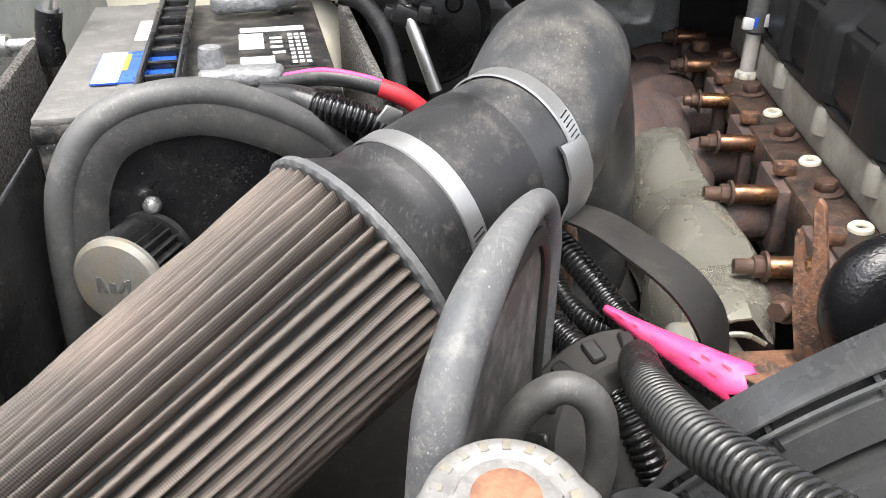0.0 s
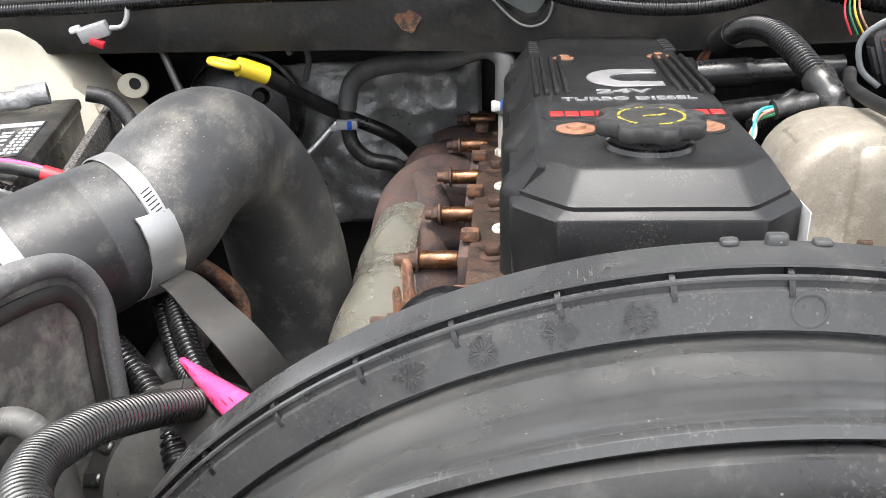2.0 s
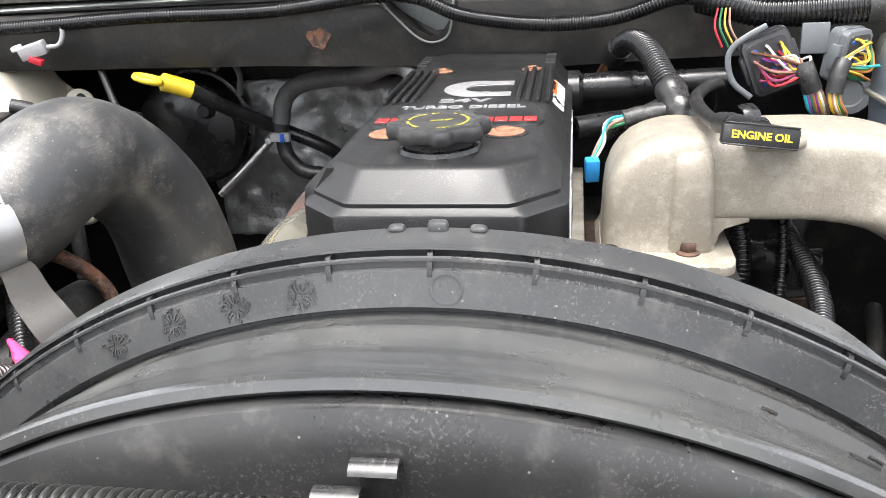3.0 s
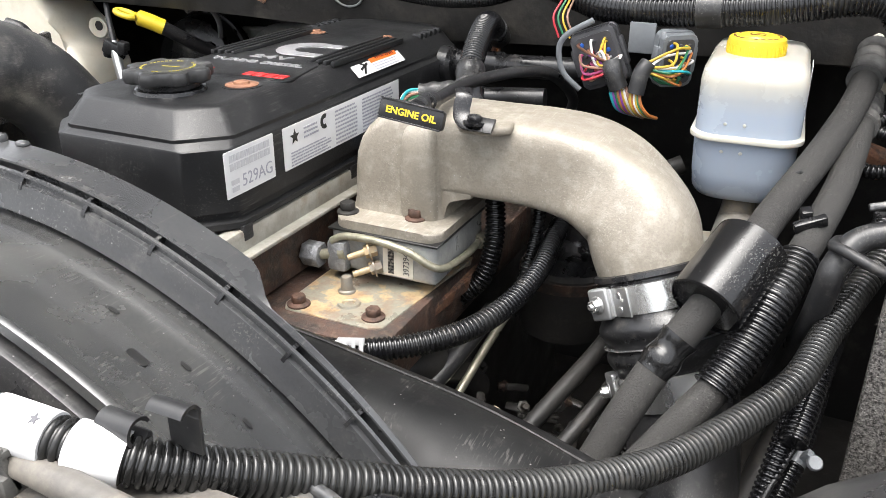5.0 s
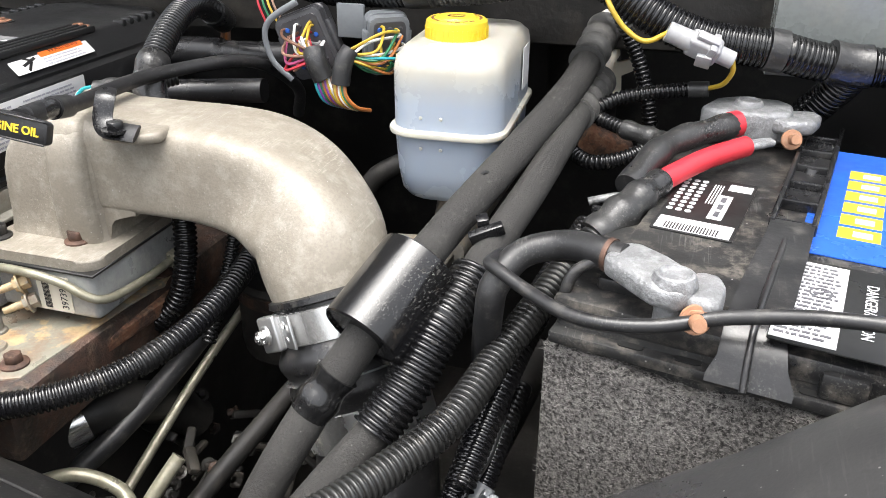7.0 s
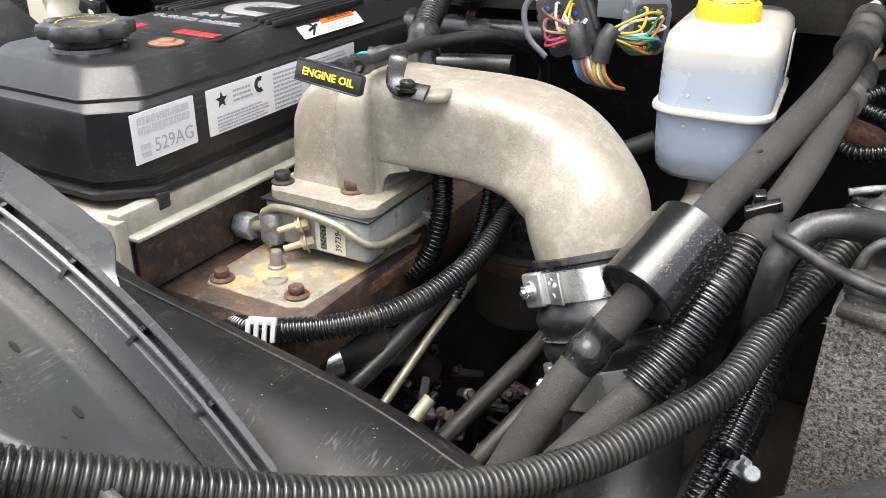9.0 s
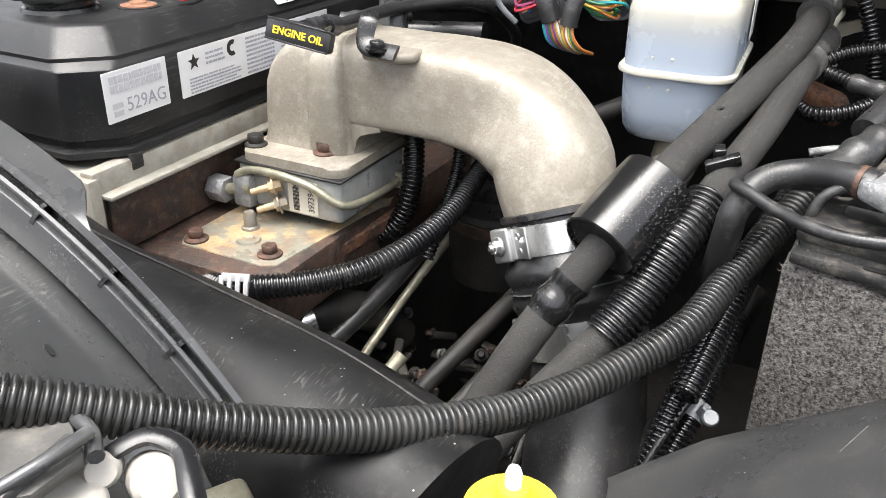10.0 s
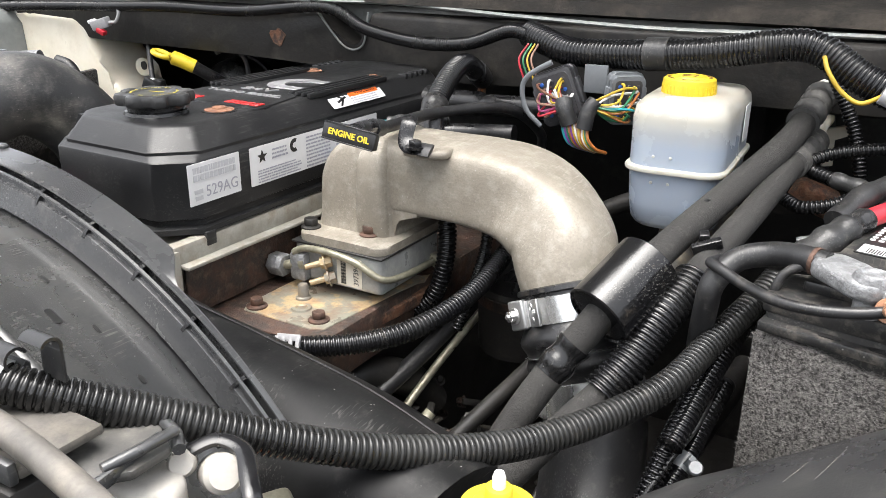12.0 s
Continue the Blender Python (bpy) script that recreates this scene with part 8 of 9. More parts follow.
def right_battery():
    m = frame_of((0.983, -0.18, 0.0), (0.19, 0.98, 0.0), (1.0700, 0.6720, 1.1745)) @ Matrix.Diagonal((1.07, 1.07, 1.0, 1))
    b = base("battery", m @ V((0, 0, -0.2)), "black battery with white, blue and hazard labels", "battery", "batteries")
    part("case", box((0.186, 0.296, 0.18), m @ pose(0, 0, -0.100), 0.006), M["battery"], b)
    part("lid", box((0.190, 0.300, 0.016), m @ pose(0, 0, -0.010), 0.004), M["battery"], b)
    part("lid_step", box((0.165, 0.272, 0.010), m @ pose(0.006, 0.004, 0.001), 0.003), M["battery"], b)
    part("front_ledge", box((0.188, 0.020, 0.008), m @ pose(0, -0.146, -0.026), 0.002), M["battery"], b)
    for k in range(4):
        part("ledge_slot", prism(rounded(0.014, 0.006, 0.0028), 0.001, m @ pose(-0.05 + 0.03 * k, -0.150, -0.0222), 0.0), M["black"], b)
    part("ledge_lug", box((0.022, 0.012, 0.016), m @ pose(0.052, -0.148, -0.014), 0.003), M["battery"], b)
    rng = random.Random(21)
    lab = part("spec_label", prism(rounded(0.049, 0.100, 0.002), 0.0008, m @ pose(-0.044, -0.006, 0.0062)), M["black"], b, "black spec label with white print")
    white, dots = [], []
    for i in range(3):
        for j in range(9):
            dots.append(prism([(0.0021 * math.cos(q), 0.0024 * math.sin(q)) for q in [math.pi * k / 4 for k in range(8)]], 0.0003, m @ pose(-0.0645 + 0.0058 * i, 0.035 - 0.0070 * j, 0.0070)))
    tagged(part("dot_print", joined(dots), M["paper"], lab, "rows of white dots"), kind="stuff")
    white += [(0.018, 0.036, 0.018, 0.011), (0.010, 0.0, 0.011, 0.040), (0.0, -0.036, 0.054, 0.018)] + [(-0.002 + 0.0022 * k, 0.020, 0.0009, 0.034) for k in range(4)]
    part("print", bars(white, m @ pose(-0.044, -0.006, 0.0070) @ Matrix.Diagonal((0.83, 1.06, 1, 1))), M["paper"], lab, "white dots and panels")
    part("barcode", bars([(-0.020 + 0.0022 * k, -0.040, 0.0010, 0.009) for k in range(18)], m @ pose(-0.044, -0.006, 0.0074) @ Matrix.Diagonal((0.83, 1.06, 1, 1))), M["black"], lab, "printed barcode")
    part("print", bars([(0.010, 0.012, 0.0040, 0.008), (0.010, 0.0, 0.0040, 0.008), (0.010, -0.012, 0.0040, 0.008)], m @ pose(-0.044, -0.006, 0.0074) @ Matrix.Diagonal((0.83, 1.06, 1, 1))), M["ink"], lab)
    lab = part("brand_label", prism(rounded(0.070, 0.196, 0.002), 0.0008, m @ pose(0.0500, 0.050, 0.0064)), M["blue"], b, "bright blue label with yellow letter shapes")
    for k in range(6):
        part("yellow_letter", bars([(-0.004, 0.058 - 0.0215 * k, 0.024, 0.017)], m @ pose(0.050, 0.040, 0.0072)), M["yellowink"], lab, "yellow letter shape")
        part("letter_fill", bars([(-0.002, 0.057 - 0.0215 * k, 0.011, 0.008)], m @ pose(0.050, 0.040, 0.0076)), M["paper"], lab)
    lab = part("hazard_label", prism(rounded(0.060, 0.096, 0.002), 0.0008, m @ pose(0.0440, -0.107, 0.0064)), M["black"], b, "black and white hazard label")
    part("white_field", bars([(-0.0145, 0.000, 0.030, 0.090)], m @ pose(0.0440, -0.107, 0.0072)), M["paper"], lab)
    part("print", bars(text_lines(-0.028, -0.002, 0.042, -0.042, 19, rng), m @ pose(0.0440, -0.107, 0.0076)), M["ink"], lab, "small unreadable print")
    part("print", letters("DANGER/POISON", 0.0084, m @ pose(0.0440 + 0.0125, -0.107, 0.0078, 0, 0, -90), 0.0001, 0.9), M["paper"], lab, "white lettering reading DANGER/POISON")
    part("hazard_sign", lathe([(0.0052, 0), (0.0052, 0.0003), (0.0064, 0.0003), (0.0064, 0)], m @ V((0.0330, -0.098, 0.0078)), (0, 0, 1), 24), M["ink"], lab, "printed ring with a slash")
    part("hazard_slash", box((0.0112, 0.0012, 0.0003), m @ pose(0.0330, -0.098, 0.0080, 0, 0, 45), 0), M["ink"], lab)
    return m


BM = right_battery()
st = base("battery_strap", BM @ V((0.0, 0.0, 0.01)), "black rubber ladder strap over the battery", "strap")
for x in (-0.0025, 0.0215):
    part("rail", box((0.0035, 0.21, 0.010), BM @ pose(x, 0.080, 0.0105), 0.001), M["plastic"], st)
for k in range(6):
    part("rung", box((0.024, 0.003, 0.008), BM @ pose(0.0095, -0.022 + 0.036 * k, 0.0100), 0.001), M["plastic"], st)
for k in (1, 2, 3, 4):
    part("web", box((0.023, 0.032, 0.002), BM @ pose(0.0095, -0.004 + 0.036 * k, 0.0080), 0.0005, 1), M["plastic"], st)
part("button", lathe([(0, 0.004), (0.004, 0.0035), (0.006, 0.0), (0, 0)], BM @ V((0.0095, 0.085, 0.0090)), (0, 0, 1), 18), M["plastic"], st)
foot = []
for mid, w, y, z in ((0.0095, 0.0125, -0.022, 0.0100), (0.0095, 0.0130, -0.060, 0.0085), (0.0085, 0.0140, -0.105, 0.0075), (0.0080, 0.0145, -0.140, 0.0040), (0.0090, 0.0150, -0.152, -0.002), (0.0105, 0.0165, -0.160, -0.012), (0.0110, 0.0205, -0.164, -0.0215)):
    foot.append([BM @ V((mid - w, y, z)), BM @ V((mid + w, y, z)), BM @ V((mid + w, y + 0.002, z + 0.004)), BM @ V((mid - w, y + 0.002, z + 0.004))])
part("foot", loft(foot), M["rubber"], st)
part("spine", sweep([BM @ V((0.0085, -0.05, 0.0125)), BM @ V((0.0080, -0.105, 0.0120)), BM @ V((0.0078, -0.145, 0.0080)), BM @ V((0.0085, -0.160, -0.006)), BM @ V((0.0095, -0.168, -0.020))], 0.0019, 8, 0.006), M["rubber"], st)


def terminal(at, label, plan, lug, cu, high):
    """A cast lead clamp: a flat body of the given plan, the ringed post, a bolted lug and its corroded bolt."""
    t = base("battery_terminal", at, label, "terminal", "battery terminals")
    at = V(at)
    part("clamp", prism(plan, high, Matrix.Translation(at - V((0, 0, high))), 0.0045, 4), M["lead"], t, "corroded lead clamp")
    part("post_ring", lathe([(0, 0.0030), (0.0058, 0.0028), (0.0066, 0.0020), (0.0074, 0.0024), (0.0086, 0.0046), (0.0104, 0.0040), (0.0118, 0.0010), (0.0122, -0.003), (0, -0.003)], at, (0, 0, 1), 28), M["lead"], t)
    part("post", lathe([(0, -0.004), (0.0085, -0.004), (0.0090, -high - 0.012), (0, -high - 0.012)], at, (0, 0, 1), 24), M["lead"], t, "dull lead post")
    part("lug", prism(lug, 0.012, Matrix.Translation(at - V((0, 0, 0.0155))), 0.004, 3), M["lead"], t)
    d = V((0.12, -0.92, 0.30))
    part("washer", lathe([(0, 0.003), (0.0076, 0.003), (0.0082, 0.0015), (0.0076, 0), (0, 0)], V(cu), d, 20), M["corroded"], t, "crusted washer")
    part("bolt", prism(hexagon(0.0062), 0.008, frame_of(d.cross(V((0, 0, 1))), V((0, 0, 1)), V(cu) + d.normalized() * 0.0025), 0.0012, 2), M["corroded"], t, "orange corroded copper bolt")
    part("bolt_end", lathe([(0, 0.010), (0.0036, 0.010), (0.0042, 0.008), (0.0042, 0), (0, 0)], V(cu) + d.normalized() * 0.006, d, 14), M["corroded"], t)
    return t


terminal((1.0070, 0.5150, 1.2020), "corroded lead terminal with an orange bolt", [(-0.039, 0.018), (-0.037, 0.040), (-0.020, 0.042), (-0.004, 0.030), (0.009, 0.016), (0.012, -0.006), (0.002, -0.015), (-0.012, -0.010)],
         [(0.006, 0.018), (0.014, 0.024), (0.024, 0.021), (0.027, 0.010), (0.025, -0.010), (0.018, -0.015), (0.006, -0.010)], (1.0195, 0.5020, 1.1880), 0.013)
terminal((1.0480, 0.8260, 1.2130), "corroded lead terminal with a red cable", [(-0.038, -0.014), (-0.026, 0.016), (-0.008, 0.028), (0.026, 0.026), (0.036, 0.012), (0.034, -0.014), (0.016, -0.024), (-0.020, -0.024)],
         [(0.026, -0.010), (0.032, 0.010), (0.052, 0.012), (0.058, 0.000), (0.050, -0.022), (0.030, -0.030), (0.016, -0.020)], (1.0820, 0.7960, 1.1960), 0.026)
nc = base("negative_cable", (0.92, 0.50, 1.18), "black battery cable looping over the felt", "cable")
part("cable", sweep([(0.9780, 0.5440, 1.1955), (0.9640, 0.5500, 1.1955), (0.9416, 0.5640, 1.1900), (0.9169, 0.5600, 1.1820), (0.9046, 0.5449, 1.1667), (0.9020, 0.5435, 1.1496), (0.8967, 0.5590, 1.1098), (0.8880, 0.60, 1.06), (0.88, 0.62, 1.02)], 0.0092, 14, 0.006), M["rubber"], nc)
part("thin_cable", sweep([(0.9850, 0.5600, 1.1880), (0.9610, 0.5700, 1.1800), (0.9272, 0.5700, 1.1790), (0.9057, 0.5600, 1.1800), (0.9025, 0.5537, 1.1801), (0.9013, 0.5421, 1.1820), (0.9095, 0.5342, 1.1822), (0.9276, 0.5224, 1.1789), (0.9523, 0.5035, 1.1792), (0.9759, 0.4952, 1.1811), (1.0040, 0.4962, 1.1846), (1.0301, 0.5018, 1.1906), (1.0608, 0.5018, 1.1969), (1.0903, 0.4975, 1.2024), (1.1535, 0.4920, 1.2069)], 0.0040, 12, 0.004), M["rubber"], nc)
part("pigtail", sweep([(0.948, 0.545, 1.140), (0.947, 0.540, 1.168), (0.952, 0.543, 1.184), (0.964, 0.545, 1.192), (0.976, 0.542, 1.1945), (0.990, 0.533, 1.1925), (1.000, 0.522, 1.190)], 0.0034, 10, 0.003), M["tape"], nc)
part("clamp_collar", sweep([(0.9720, 0.5465, 1.1955), (0.9690, 0.5478, 1.1955)], 0.0101, 20, 0.002), M["boltrust"], nc, "rust-stained collar")
part("crimp", sweep([(0.966, 0.5450, 1.1925), (0.973, 0.5435, 1.1940)], 0.0050, 12, 0.003), M["olive"], nc, "brass crimp")
pc = base("positive_loom", (0.98, 0.72, 1.18), "taped loom with a bright red sleeve at the battery", "wiring loom")
part("taped_trunk", sweep([(0.952, 0.636, 1.164), (0.964, 0.650, 1.174), (0.977, 0.668, 1.184), (0.990, 0.690, 1.190)], lambda s: 0.0132 + 0.0010 * math.sin(s * 300) - 0.10 * max(0.0, s - 0.03), 16, 0.003), M["tape"], pc)
part("taped_branch", sweep([(1.036, 0.788, 1.206), (1.015, 0.765, 1.205), (0.995, 0.742, 1.203), (0.980, 0.712, 1.198), (0.968, 0.680, 1.186)], lambda s: 0.0100 + 0.0008 * math.sin(s * 160), 16, 0.004), M["tape"], pc)
part("red_sleeve", sweep([(0.985, 0.684, 1.187), (0.992, 0.693, 1.190), (1.018, 0.728, 1.196), (1.047, 0.762, 1.198)], 0.0080, 16, 0.004), M["red"], pc, "bright red insulating sleeve")
for d in (-0.0035, 0.0, 0.0035):
    part("crimp", sweep([(1.045 + d * 0.5, 0.760 - d, 1.1985), (1.056 + d * 0.5, 0.768 - d, 1.1990), (1.066 + d * 0.3, 0.776 - d * 0.6, 1.1990)], 0.0028, 8, 0.004), M["lead"], pc, "bare metal crimp")
part("taped_tail", sweep([(0.9510, 0.801, 1.1905), (0.9650, 0.795, 1.1895), (0.9810, 0.786, 1.1890), (0.9930, 0.765, 1.1920)], lambda s: 0.0078 + 0.0007 * math.sin(s * 330), 14, 0.003), M["tape"], pc)
part("red_stub", sweep([(1.034, 0.7865, 1.206), (1.040, 0.7915, 1.2065)], 0.0106, 14, 0.003), M["red"], pc)
part("side_loom", corrugated([(0.962, 0.655, 1.160), (0.944, 0.655, 1.150), (0.928, 0.630, 1.130), (0.918, 0.590, 1.110), (0.910, 0.545, 1.090), (0.900, 0.49, 1.055)], 0.0100, 0.0042, 0.0015, 16), M["loom"], pc)


def felt_wrap():
    f = base("felt_wrap", (0.99, 0.45, 1.1), "thick grey felt wrap round the battery", "felt wrap", "felt wraps")
    rng = random.Random(4)
    for name, a, b in (("front_sheet", V((0.9390, 0.5330, 0)), V((1.180, 0.475, 0))), ("side_sheet", V((0.9390, 0.5390, 0)), V((0.988, 0.82, 0)))):
        d = (b - a).normalized()
        nrm = V((d.y, -d.x, 0)) if name == "front_sheet" else V((-d.y, d.x, 0))
        rings = []
        for k in range(41):
            t = k / 40
            c = a.lerp(b, t) + nrm * (0.004 * math.sin(t * 9) + rng.uniform(-0.0006, 0.0006))
            ztop = 1.1385 + 0.003 * math.sin(t * 14) + rng.uniform(-0.0012, 0.0012)
            rings.append([V((c.x, c.y, 0.93)), V((c.x, c.y, 1.05)), V((c.x, c.y, ztop - 0.003)), V((c.x, c.y, ztop)) - nrm * 0.002, V((c.x, c.y, ztop)) - nrm * 0.008, V((c.x, c.y, ztop - 0.004)) - nrm * 0.010, V((c.x, c.y, 0.93)) - nrm * 0.010])
        part(name, loft(rings, smooth=60), M["felt"], f)
    # loose fibres on the face and along the top edge, one tangle
    fv, ff = [], []
    a, b = V((0.9390, 0.5330, 0)), V((1.180, 0.475, 0))
    d = (b - a).normalized()
    nrm = V((d.y, -d.x, 0))
    for _ in range(8000):
        t, z = rng.random(), rng.uniform(0.97, 1.1395)
        c = a.lerp(b, t) + nrm * (0.004 * math.sin(t * 9) + 0.0006)
        c.z = z
        ang = rng.uniform(0, math.pi)
        L = rng.uniform(0.0015, 0.0042)
        tip = c + (d * math.cos(ang) + V((0, 0, 1)) * math.sin(ang)) * L + nrm * rng.uniform(0.0, 0.0009)
        w = V((0, 0, 1)).cross(tip - c).normalized() * 0.00010 if abs(math.cos(ang)) > 0.3 else d * 0.00010
        i = len(fv)
        mid = c.lerp(tip, 0.5) + nrm * 0.0006
        fv += [c - w + V((0, 0, 0.00010)), c + w - V((0, 0, 0.00010)), mid + w - V((0, 0, 0.00010)), mid - w + V((0, 0, 0.00010)), tip]
        ff += [(i, i + 1, i + 2, i + 3), (i + 3, i + 2, i + 4)]
    for _ in range(3600):
        t = rng.random()
        c = a.lerp(b, t) + nrm * (0.004 * math.sin(t * 9) + 0.0008 - rng.random() * 0.011)
        c.z = 1.1360 + 0.003 * math.sin(t * 14) + rng.uniform(-0.004, 0.003)
        tip = c + d * rng.uniform(-0.006, 0.006) + V((0, 0, rng.uniform(-0.001, 0.0045))) + nrm * rng.uniform(-0.002, 0.004)
        w = (tip - c).cross(nrm + V((0, 0, 0.5))).normalized() * 0.00018
        i = len(fv)
        fv += [c - w, c + w, tip]
        ff += [(i, i + 1, i + 2)]
    tagged(part("fibre_fuzz", mesh_of(fv, ff, 0), M["fibre"], f, "pale loose fibres"), kind="stuff")
    return f


M["fibre"] = surface("pale_fibre", (0.24, 0.228, 0.216), (0.07, 0.067, 0.064), 0.9, big=90, fine=500, bump=0.0, spec=0.2, mix=0.55)
felt_wrap()

# black panel at the front right corner
fp = base("corner_panel", (1.0, 0.36, 1.1), "dusty black plastic corner panel in front of the battery", "panel")
edge = [V((0.8749, 0.4136, 1.0372)), V((0.9219, 0.4427, 1.0629)), V((0.9862, 0.4569, 1.0989)), V((1.0503, 0.4639, 1.1417)), V((1.1034, 0.4694, 1.1820)), V((1.1809, 0.4722, 1.2156))]
rings = []
for i, p in enumerate(edge):
    rings.append([p + V((0, 0.006, -0.05)), p + V((0, 0.006, -0.006)), p, p + V((0.004, -0.012, 0.004)), p + V((0.02, -0.10, 0.02)), p + V((0.05, -0.24, 0.01)), p + V((0.05, -0.24, -0.02)), p + V((0.02, -0.10, -0.02))])
part("panel", loft(rings, smooth=40), M["corner"], fp)

for p, q in (((0.986, 0.400, 1.1125), (0.996, 0.417, 1.1195)), ((1.002, 0.395, 1.1235), (1.014, 0.421, 1.1325))):
    part("scratch", sweep([p, q], 0.00016, 6, 0.004), M["dustbeige"], fp, "pale scratch")

# yellow washer cap at the front edge
set_out(0.0060, 0.0320, -0.019)
yc = base("washer_bottle", (0.861, 0.245, 1.05), "washer bottle neck with a yellow cap and white tip", "washer bottle")
part("neck", lathe([(0, -0.10), (0.024, -0.10), (0.024, -0.02), (0, -0.02)], (0.861, 0.245, 1.152), (0, 0, 1), 28), M["cream"], yc)
part("cap", lathe([(0, 0.010), (0.0065, 0.010), (0.0072, 0.009), (0.0075, 0.003), (0.0125, 0.001), (0.0140, -0.001), (0.0200, -0.002), (0.0210, -0.005), (0.0210, -0.022), (0, -0.022)], (0.8615, 0.242, 1.152), (0, 0, 1), 36), M["yellow"], yc, "yellow cap")
part("tip", lathe([(0, 0.011), (0.0025, 0.0098), (0.0035, 0.007), (0.0035, 0), (0, 0)], (0.8615, 0.242, 1.161), (0, 0, 1), 16), M["paper"], yc, "white tip")

# low things between the horn and the duct
set_out(-0.004, 0.035, -0.016)
thing("zinc_rod", sweep([(0.5970, 0.508, 0.926), (0.6030, 0.5380, 0.9464), (0.6170, 0.6060, 0.9910), (0.6300, 0.6700, 1.0258), (0.636, 0.70, 1.04)], 0.0046, 12, 0.008), M["olive"], "pale plated rod leaning across the gap", "rod")
thing("zinc_line", sweep([(0.560, 0.435, 0.985), (0.60, 0.46, 0.995), (0.635, 0.468, 0.985), (0.66, 0.455, 0.975), (0.68, 0.45, 0.97)], 0.0055, 12, 0.006), M["olive"], "pale bent plated line low in the bay", "line")
thing("zinc_line", sweep([(0.655, 0.44, 0.96), (0.668, 0.47, 0.99), (0.677, 0.49, 1.008)], 0.0058, 12, 0.006), M["olive"], "pale plated line stub low in the bay", "line")
lh = base("lower_hose", (0.55, 0.50, 0.98), "thick black hose with a steel band clamp", "hose")
part("hose", sweep([(0.500, 0.440, 0.955), (0.530, 0.475, 0.975), (0.558, 0.512, 0.993), (0.580, 0.548, 0.992), (0.592, 0.588, 0.968), (0.598, 0.62, 0.93)], 0.0190, 20, 0.008), M["dark"], lh)
part("band", sweep([(0.549, 0.500, 0.9875), (0.557, 0.511, 0.9922), (0.564, 0.521, 0.9945)], 0.0200, 24, 0.004), M["steel"], lh, "bright steel band")
thing("black_hose", sweep([(0.535, 0.44, 0.930), (0.560, 0.475, 0.952), (0.588, 0.525, 0.978), (0.604, 0.585, 1.002), (0.612, 0.64, 1.020)], 0.0095, 14, 0.008), M["rubber"], "black hose beside the plated rod", "hose")
for p, r, lab in (([(0.66, 0.46, 0.93), (0.70, 0.52, 0.985), (0.735, 0.58, 1.03), (0.75, 0.64, 1.05)], 0.008, "grimy dark hose low in the bay"),
                  ([(0.69, 0.44, 0.92), (0.725, 0.50, 0.97), (0.755, 0.56, 1.01), (0.76, 0.62, 1.02)], 0.007, "grimy dark hose beside the boot"),
                  ([(0.70, 0.78, 1.02), (0.71, 0.77, 1.09), (0.725, 0.775, 1.13), (0.76, 0.79, 1.15)], 0.010, "dark cable under the connectors"),
                  ([(0.60, 0.74, 1.16), (0.64, 0.73, 1.175), (0.68, 0.735, 1.165), (0.71, 0.75, 1.13)], 0.009, "black hose behind the horn"),
                  ([(0.86, 0.44, 0.93), (0.885, 0.50, 0.99), (0.905, 0.57, 1.03), (0.92, 0.65, 1.05)], 0.013, "dark hose beside the felt")):
    thing("dark_hose", sweep(p, r, 14, 0.01), M["dark"], lab, "hose", "dark hoses")
ff = base("fuel_filter", (0.67, 0.67, 0.98), "brown-stained fuel filter housing with a ribbed lid", "fuel filter")
part("bowl", lathe([(0, 0.0), (0.046, 0.0), (0.048, 0.01), (0.048, 0.07), (0.044, 0.075), (0, 0.075)], (0.672, 0.69, 0.99), (0, 0, 1), 36), M["dark"], ff)
part("band", lathe([(0.0475, 0.0), (0.0495, 0.001), (0.0495, 0.012), (0.0475, 0.013)], (0.672, 0.69, 1.045), (0, 0, 1), 36), M["rustdeck"], ff, "brown-stained ring")
part("lid", lathe([(0, 0.026), (0.018, 0.026), (0.024, 0.018), (0.042, 0.016), (0.045, 0.0), (0, 0)], (0.672, 0.69, 1.065), (0, 0, 1), 36), M["plastic"], ff)
for k in range(8):
    a = 45 * k
    part("lid_rib", box((0.020, 0.005, 0.008), pose(0.672 + 0.032 * math.cos(radians(a)), 0.69 + 0.032 * math.sin(radians(a)), 1.085, 0, 0, a), 0.001), M["plastic"], ff)
rng = random.Random(77)
for k in range(120):
    x, y, z = rng.uniform(0.59, 0.79), rng.uniform(0.44, 0.66), rng.uniform(0.88, 0.955)
    if rng.random() < 0.5:
        thing("engine_bracket", box((rng.uniform(0.010, 0.040), rng.uniform(0.004, 0.012), rng.uniform(0.003, 0.010)), pose(x, y, z, rng.uniform(-30, 30), rng.uniform(-30, 30), rng.uniform(0, 180)), 0.003), M["grimedark" if rng.random() < 0.45 else "dark"],
              "grimy bracket deep in the engine bay", "bracket", "deep brackets")
    else:
        thing("engine_fitting", lathe([(0, 0.009), (0.003, 0.009), (0.004, 0.006), (0.004, 0.003), (0.0065, 0.002), (0.0065, 0), (0, 0)], (x, y, z), (rng.uniform(-1, 1), -0.6, rng.uniform(0.2, 1)), 6 + 6 * (k % 2)), M[("grimedark", "dark", "rustdeck", "dark")[k % 4]],
              "grimy threaded fitting deep in the engine bay", "fitting", "deep fittings")
thing("engine_block", box((0.10, 0.62, 0.34), pose(0.52, 0.72, 0.86), 0.01), M["dark"], "grimy dark side of the engine block", "engine block")
set_out(0.012, 0.04, -0.012)
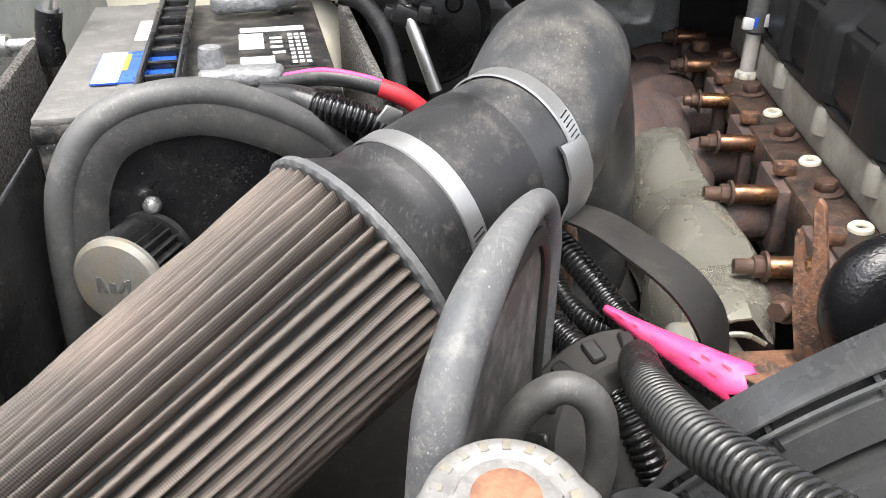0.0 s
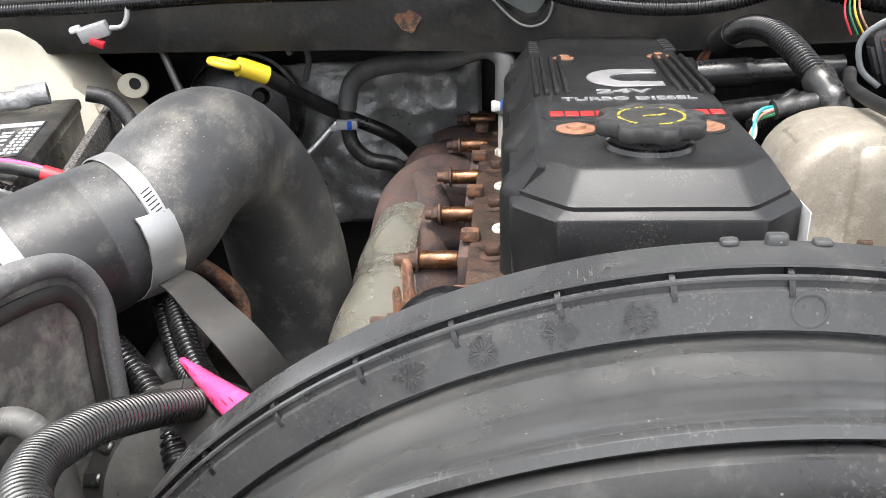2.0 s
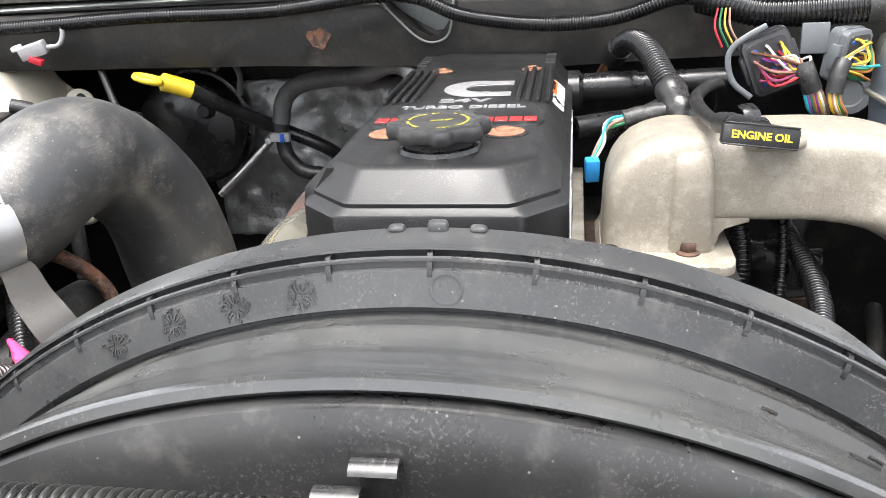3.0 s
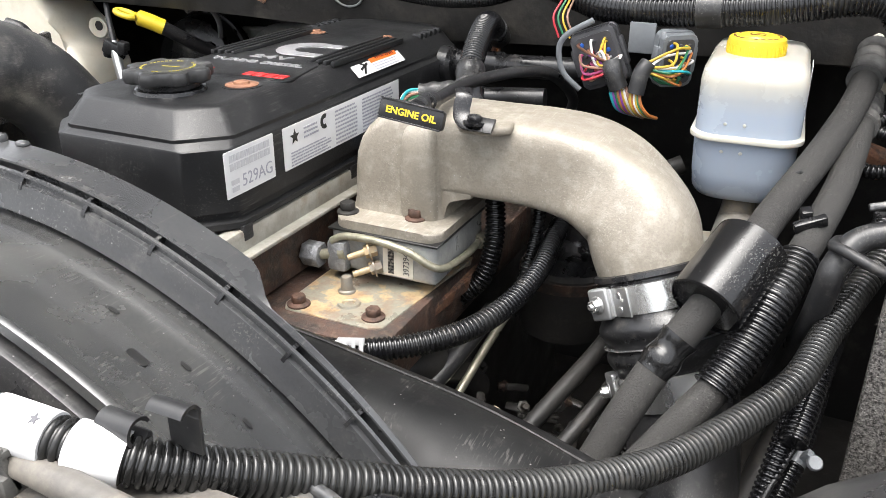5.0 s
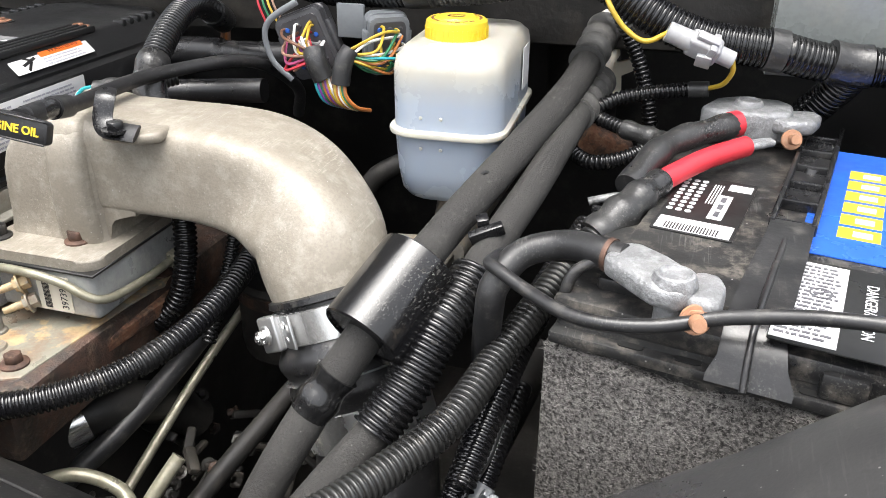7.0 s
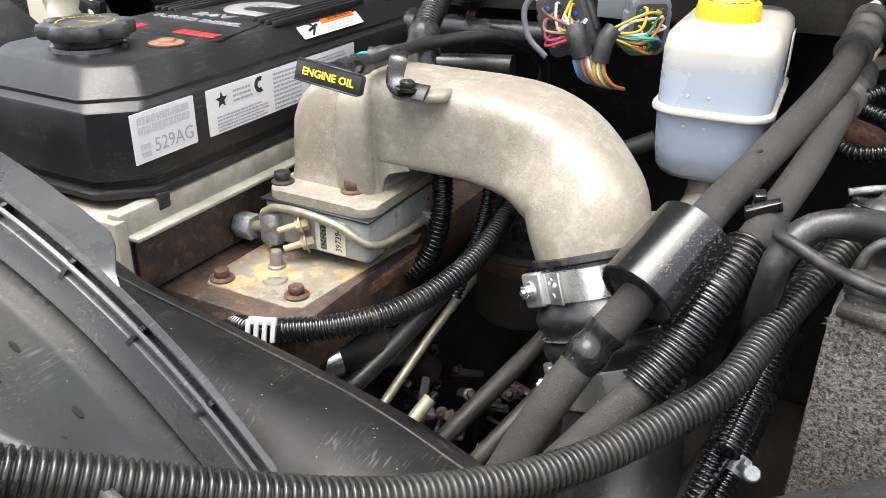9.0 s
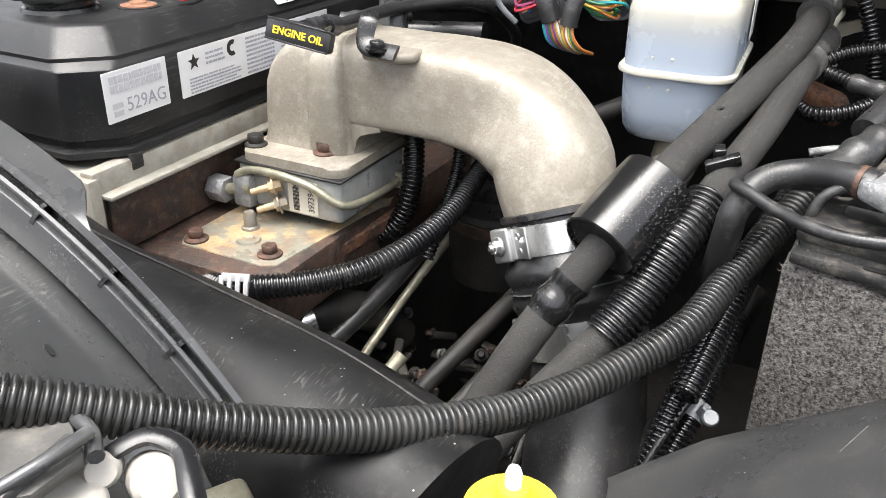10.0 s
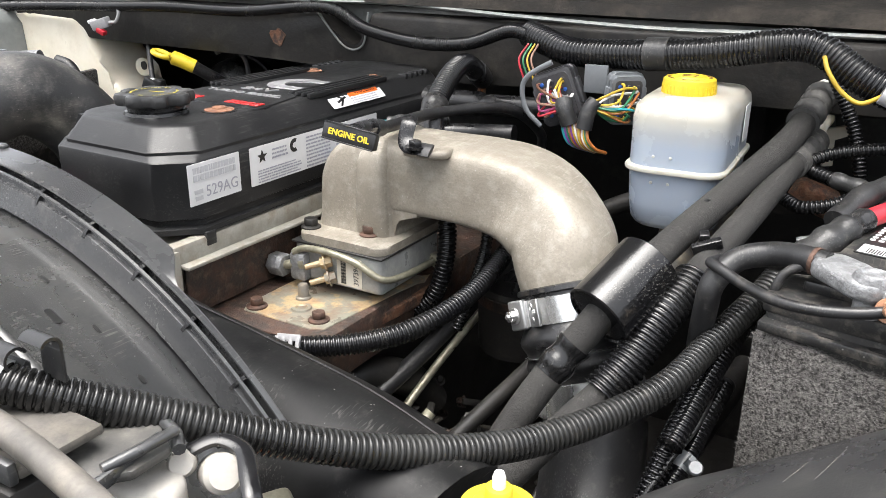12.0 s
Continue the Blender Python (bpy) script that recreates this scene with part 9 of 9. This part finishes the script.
ws = base("bulkhead_lines", (0.95, 0.75, 1.1), "thin metal lines below the refrigerant lines", "lines")
for p, mt in (([(0.905, 0.70, 1.12), (0.935, 0.705, 1.135), (0.965, 0.72, 1.14), (0.99, 0.73, 1.15)], "lead"), ([(0.90, 0.66, 1.105), (0.925, 0.67, 1.115), (0.955, 0.69, 1.12)], "copper"), ([(0.92, 0.72, 1.15), (0.94, 0.725, 1.155), (0.96, 0.735, 1.155)], "lead")):
    part("line", sweep(p, 0.0036, 10, 0.005), M[mt], ws)
thing("relay", box((0.022, 0.02, 0.05), pose(0.935, 0.71, 1.125, 0, 0, 10), 0.003), M["plastic"], "small black relay below the loom", "relay")
thing("rusty_valve", box((0.05, 0.03, 0.03), pose(0.915, 0.86, 1.155, 10, 20, 20), 0.008, 3), M["rust"], "rusty brake valve behind the lines", "valve")
thing("black_canister", sweep([(0.870, 1.01, 1.10), (0.870, 1.005, 1.20), (0.867, 1.00, 1.27)], 0.04, 24, 0.02), M["dark"], "dull black housing at the bulkhead", "housing")

# loom with a grey clip low beside the felt
set_out(0.018, 0.044, -0.024)
lc = base("clipped_loom", (0.88, 0.48, 1.0), "black loom with a grey tie clip low in the bay", "wiring loom")
part("loom", corrugated([(0.872, 0.425, 1.00), (0.880, 0.450, 1.03), (0.888, 0.475, 1.052), (0.893, 0.51, 1.072), (0.897, 0.55, 1.085)], 0.0085, 0.0042, 0.0014, 16), M["loom"], lc)
part("taped_end", sweep([(0.866, 0.405, 0.975), (0.872, 0.425, 1.00), (0.876, 0.438, 1.015)], 0.0098, 14, 0.005), M["tape"], lc)
part("tie", sweep([(0.8855, 0.468, 1.0465), (0.889, 0.478, 1.0545)], 0.0092, 16, 0.004), M["conngrey"], lc, "grey tie band")
part("tie_head", box((0.005, 0.006, 0.010), pose(0.8935, 0.466, 1.0580, 20, 30, 0), 0.001), M["conngrey"], lc)
part("stud", lathe([(0, 0.003), (0.0048, 0.003), (0.0058, 0.0015), (0.0058, 0), (0, 0)], (0.8990, 0.462, 1.0560), (0.2, -0.6, 0.7), 16), M["conngrey"], lc)
part("thin_wire", sweep([(0.862, 0.40, 0.99), (0.868, 0.425, 1.03), (0.882, 0.455, 1.062), (0.893, 0.475, 1.082), (0.896, 0.51, 1.10)], 0.0024, 8, 0.006), M["rubber"], lc)

# ---- along the radiator top, below the main conduit ----
set_out()
part("top_hose", sweep([(-0.10, 0.132, 1.186), (0.20, 0.138, 1.190), (0.31, 0.141, 1.190), (0.40, 0.147, 1.190), (0.53, 0.147, 1.190), (0.66, 0.138, 1.190), (0.73, 0.130, 1.188), (0.80, 0.118, 1.180), (0.86, 0.10, 1.16)], 0.0070, 16, 0.015), M["dustbeige"], RADIATOR, "dusty grey hose along the top")
part("shelf", box((1.05, 0.046, 0.006), pose(0.175, 0.152, 1.175), 0.002), M["dustbeige"], RADIATOR, "dusty grey top shelf")
part("front_lip", box((1.05, 0.005, 0.012), pose(0.175, 0.127, 1.177), 0.0015), M["shroud"], RADIATOR)
part("core", box((1.05, 0.030, 0.36), pose(0.175, 0.138, 0.988), 0.002), M["dark"], RADIATOR)
fin = box((0.0030, 0.014, 0.060), pose(-0.02, 0.117, 1.138, 0, 0, 25), 0.0)
for k in range(150):
    part("fin", fin, M["grime"], RADIATOR).location.x += 0.0045 * k
for x in (0.404, 0.13, 0.60):
    part("hose_saddle", joined([box((0.017, 0.004, 0.024), pose(x, 0.1365, 1.190, 12, 0, 0), 0.001), box((0.018, 0.014, 0.004), pose(x, 0.141, 1.1985), 0.001), box((0.013, 0.012, 0.014), pose(x + 0.002, 0.138, 1.181), 0.001)]), M["dustgrey"], RADIATOR, "dusty plastic saddle")
set_out(0.014, 0.008, 0.0)
lr = base("grille_frame", (0.67, 0.17, 1.1), "dusty grille frame with pale plastic catches", "grille frame")
part("deck", prism([(0.60, 0.148), (0.700, 0.146), (0.712, 0.160), (0.712, 0.184), (0.690, 0.196), (0.60, 0.198)], 0.006, pose(0, 0, 1.158), 0.002, 2), M["dustgrey"], lr, "dusty grey deck")
part("fin", sweep([(0.704, 0.150, 1.168), (0.709, 0.170, 1.170), (0.709, 0.190, 1.169)], 0.003, 8, 0.005), M["shroud"], lr)
part("deck_edge", sweep([(0.60, 0.200, 1.163), (0.69, 0.198, 1.163), (0.715, 0.186, 1.162)], 0.0035, 8, 0.005), M["shroud"], lr)
set_out()
part("catch", prism([(0.668, 0.176), (0.672, 0.198), (0.694, 0.203), (0.716, 0.203), (0.731, 0.196), (0.737, 0.181), (0.715, 0.170), (0.690, 0.168)], 0.022, pose(0, 0, 1.124), 0.006, 3), M["catch"], lr, "pale plastic catch")
part("catch_lug", lathe([(0, 0.010), (0.008, 0.010), (0.0105, 0.007), (0.0110, 0.0), (0.0105, -0.012), (0, -0.012)], (0.7370, 0.2120, 1.1400), (0.75, -0.45, 0.50), 24), M["catch"], lr, "pale round lug")
part("catch_lug", lathe([(0, 0.006), (0.006, 0.006), (0.0075, 0.003), (0.0075, -0.010), (0, -0.010)], (0.7200, 0.2020, 1.1460), (0.6, -0.6, 0.50), 20), M["catch"], lr, "small pale lug")
part("strap", sweep([(0.712, 0.196, 1.140), (0.7200, 0.2060, 1.1500), (0.7290, 0.2190, 1.1540), (0.7450, 0.2210, 1.1520), (0.7600, 0.2090, 1.1480), (0.7720, 0.1990, 1.1400), (0.778, 0.195, 1.12)], 0.0052, 10, 0.004, flat=0.6), M["plastic"], lr)
part("cross_bar", box((0.004, 0.045, 0.008), pose(0.7190, 0.1730, 1.1640, 0, 0, 8), 0.001), M["shroud"], lr)
part("upright", box((0.012, 0.05, 0.12), pose(0.772, 0.205, 1.050, 0, 20, 20), 0.004), M["plastic"], lr)
part("upright", box((0.010, 0.05, 0.12), pose(0.800, 0.215, 1.045, 0, 25, 20), 0.004), M["plastic"], lr)
mk = base("marker_lamp", (0.78, 0.23, 1.08), "small dirty lamp with an amber part", "lamp")
part("housing", box((0.05, 0.03, 0.02), pose(0.745, 0.242, 1.085, 0, 10, -30), 0.005, 3), M["olive"], mk)
part("amber", box((0.014, 0.010, 0.010), pose(0.738, 0.236, 1.098, 0, 10, -30), 0.003), M["orange"], mk, "amber part")
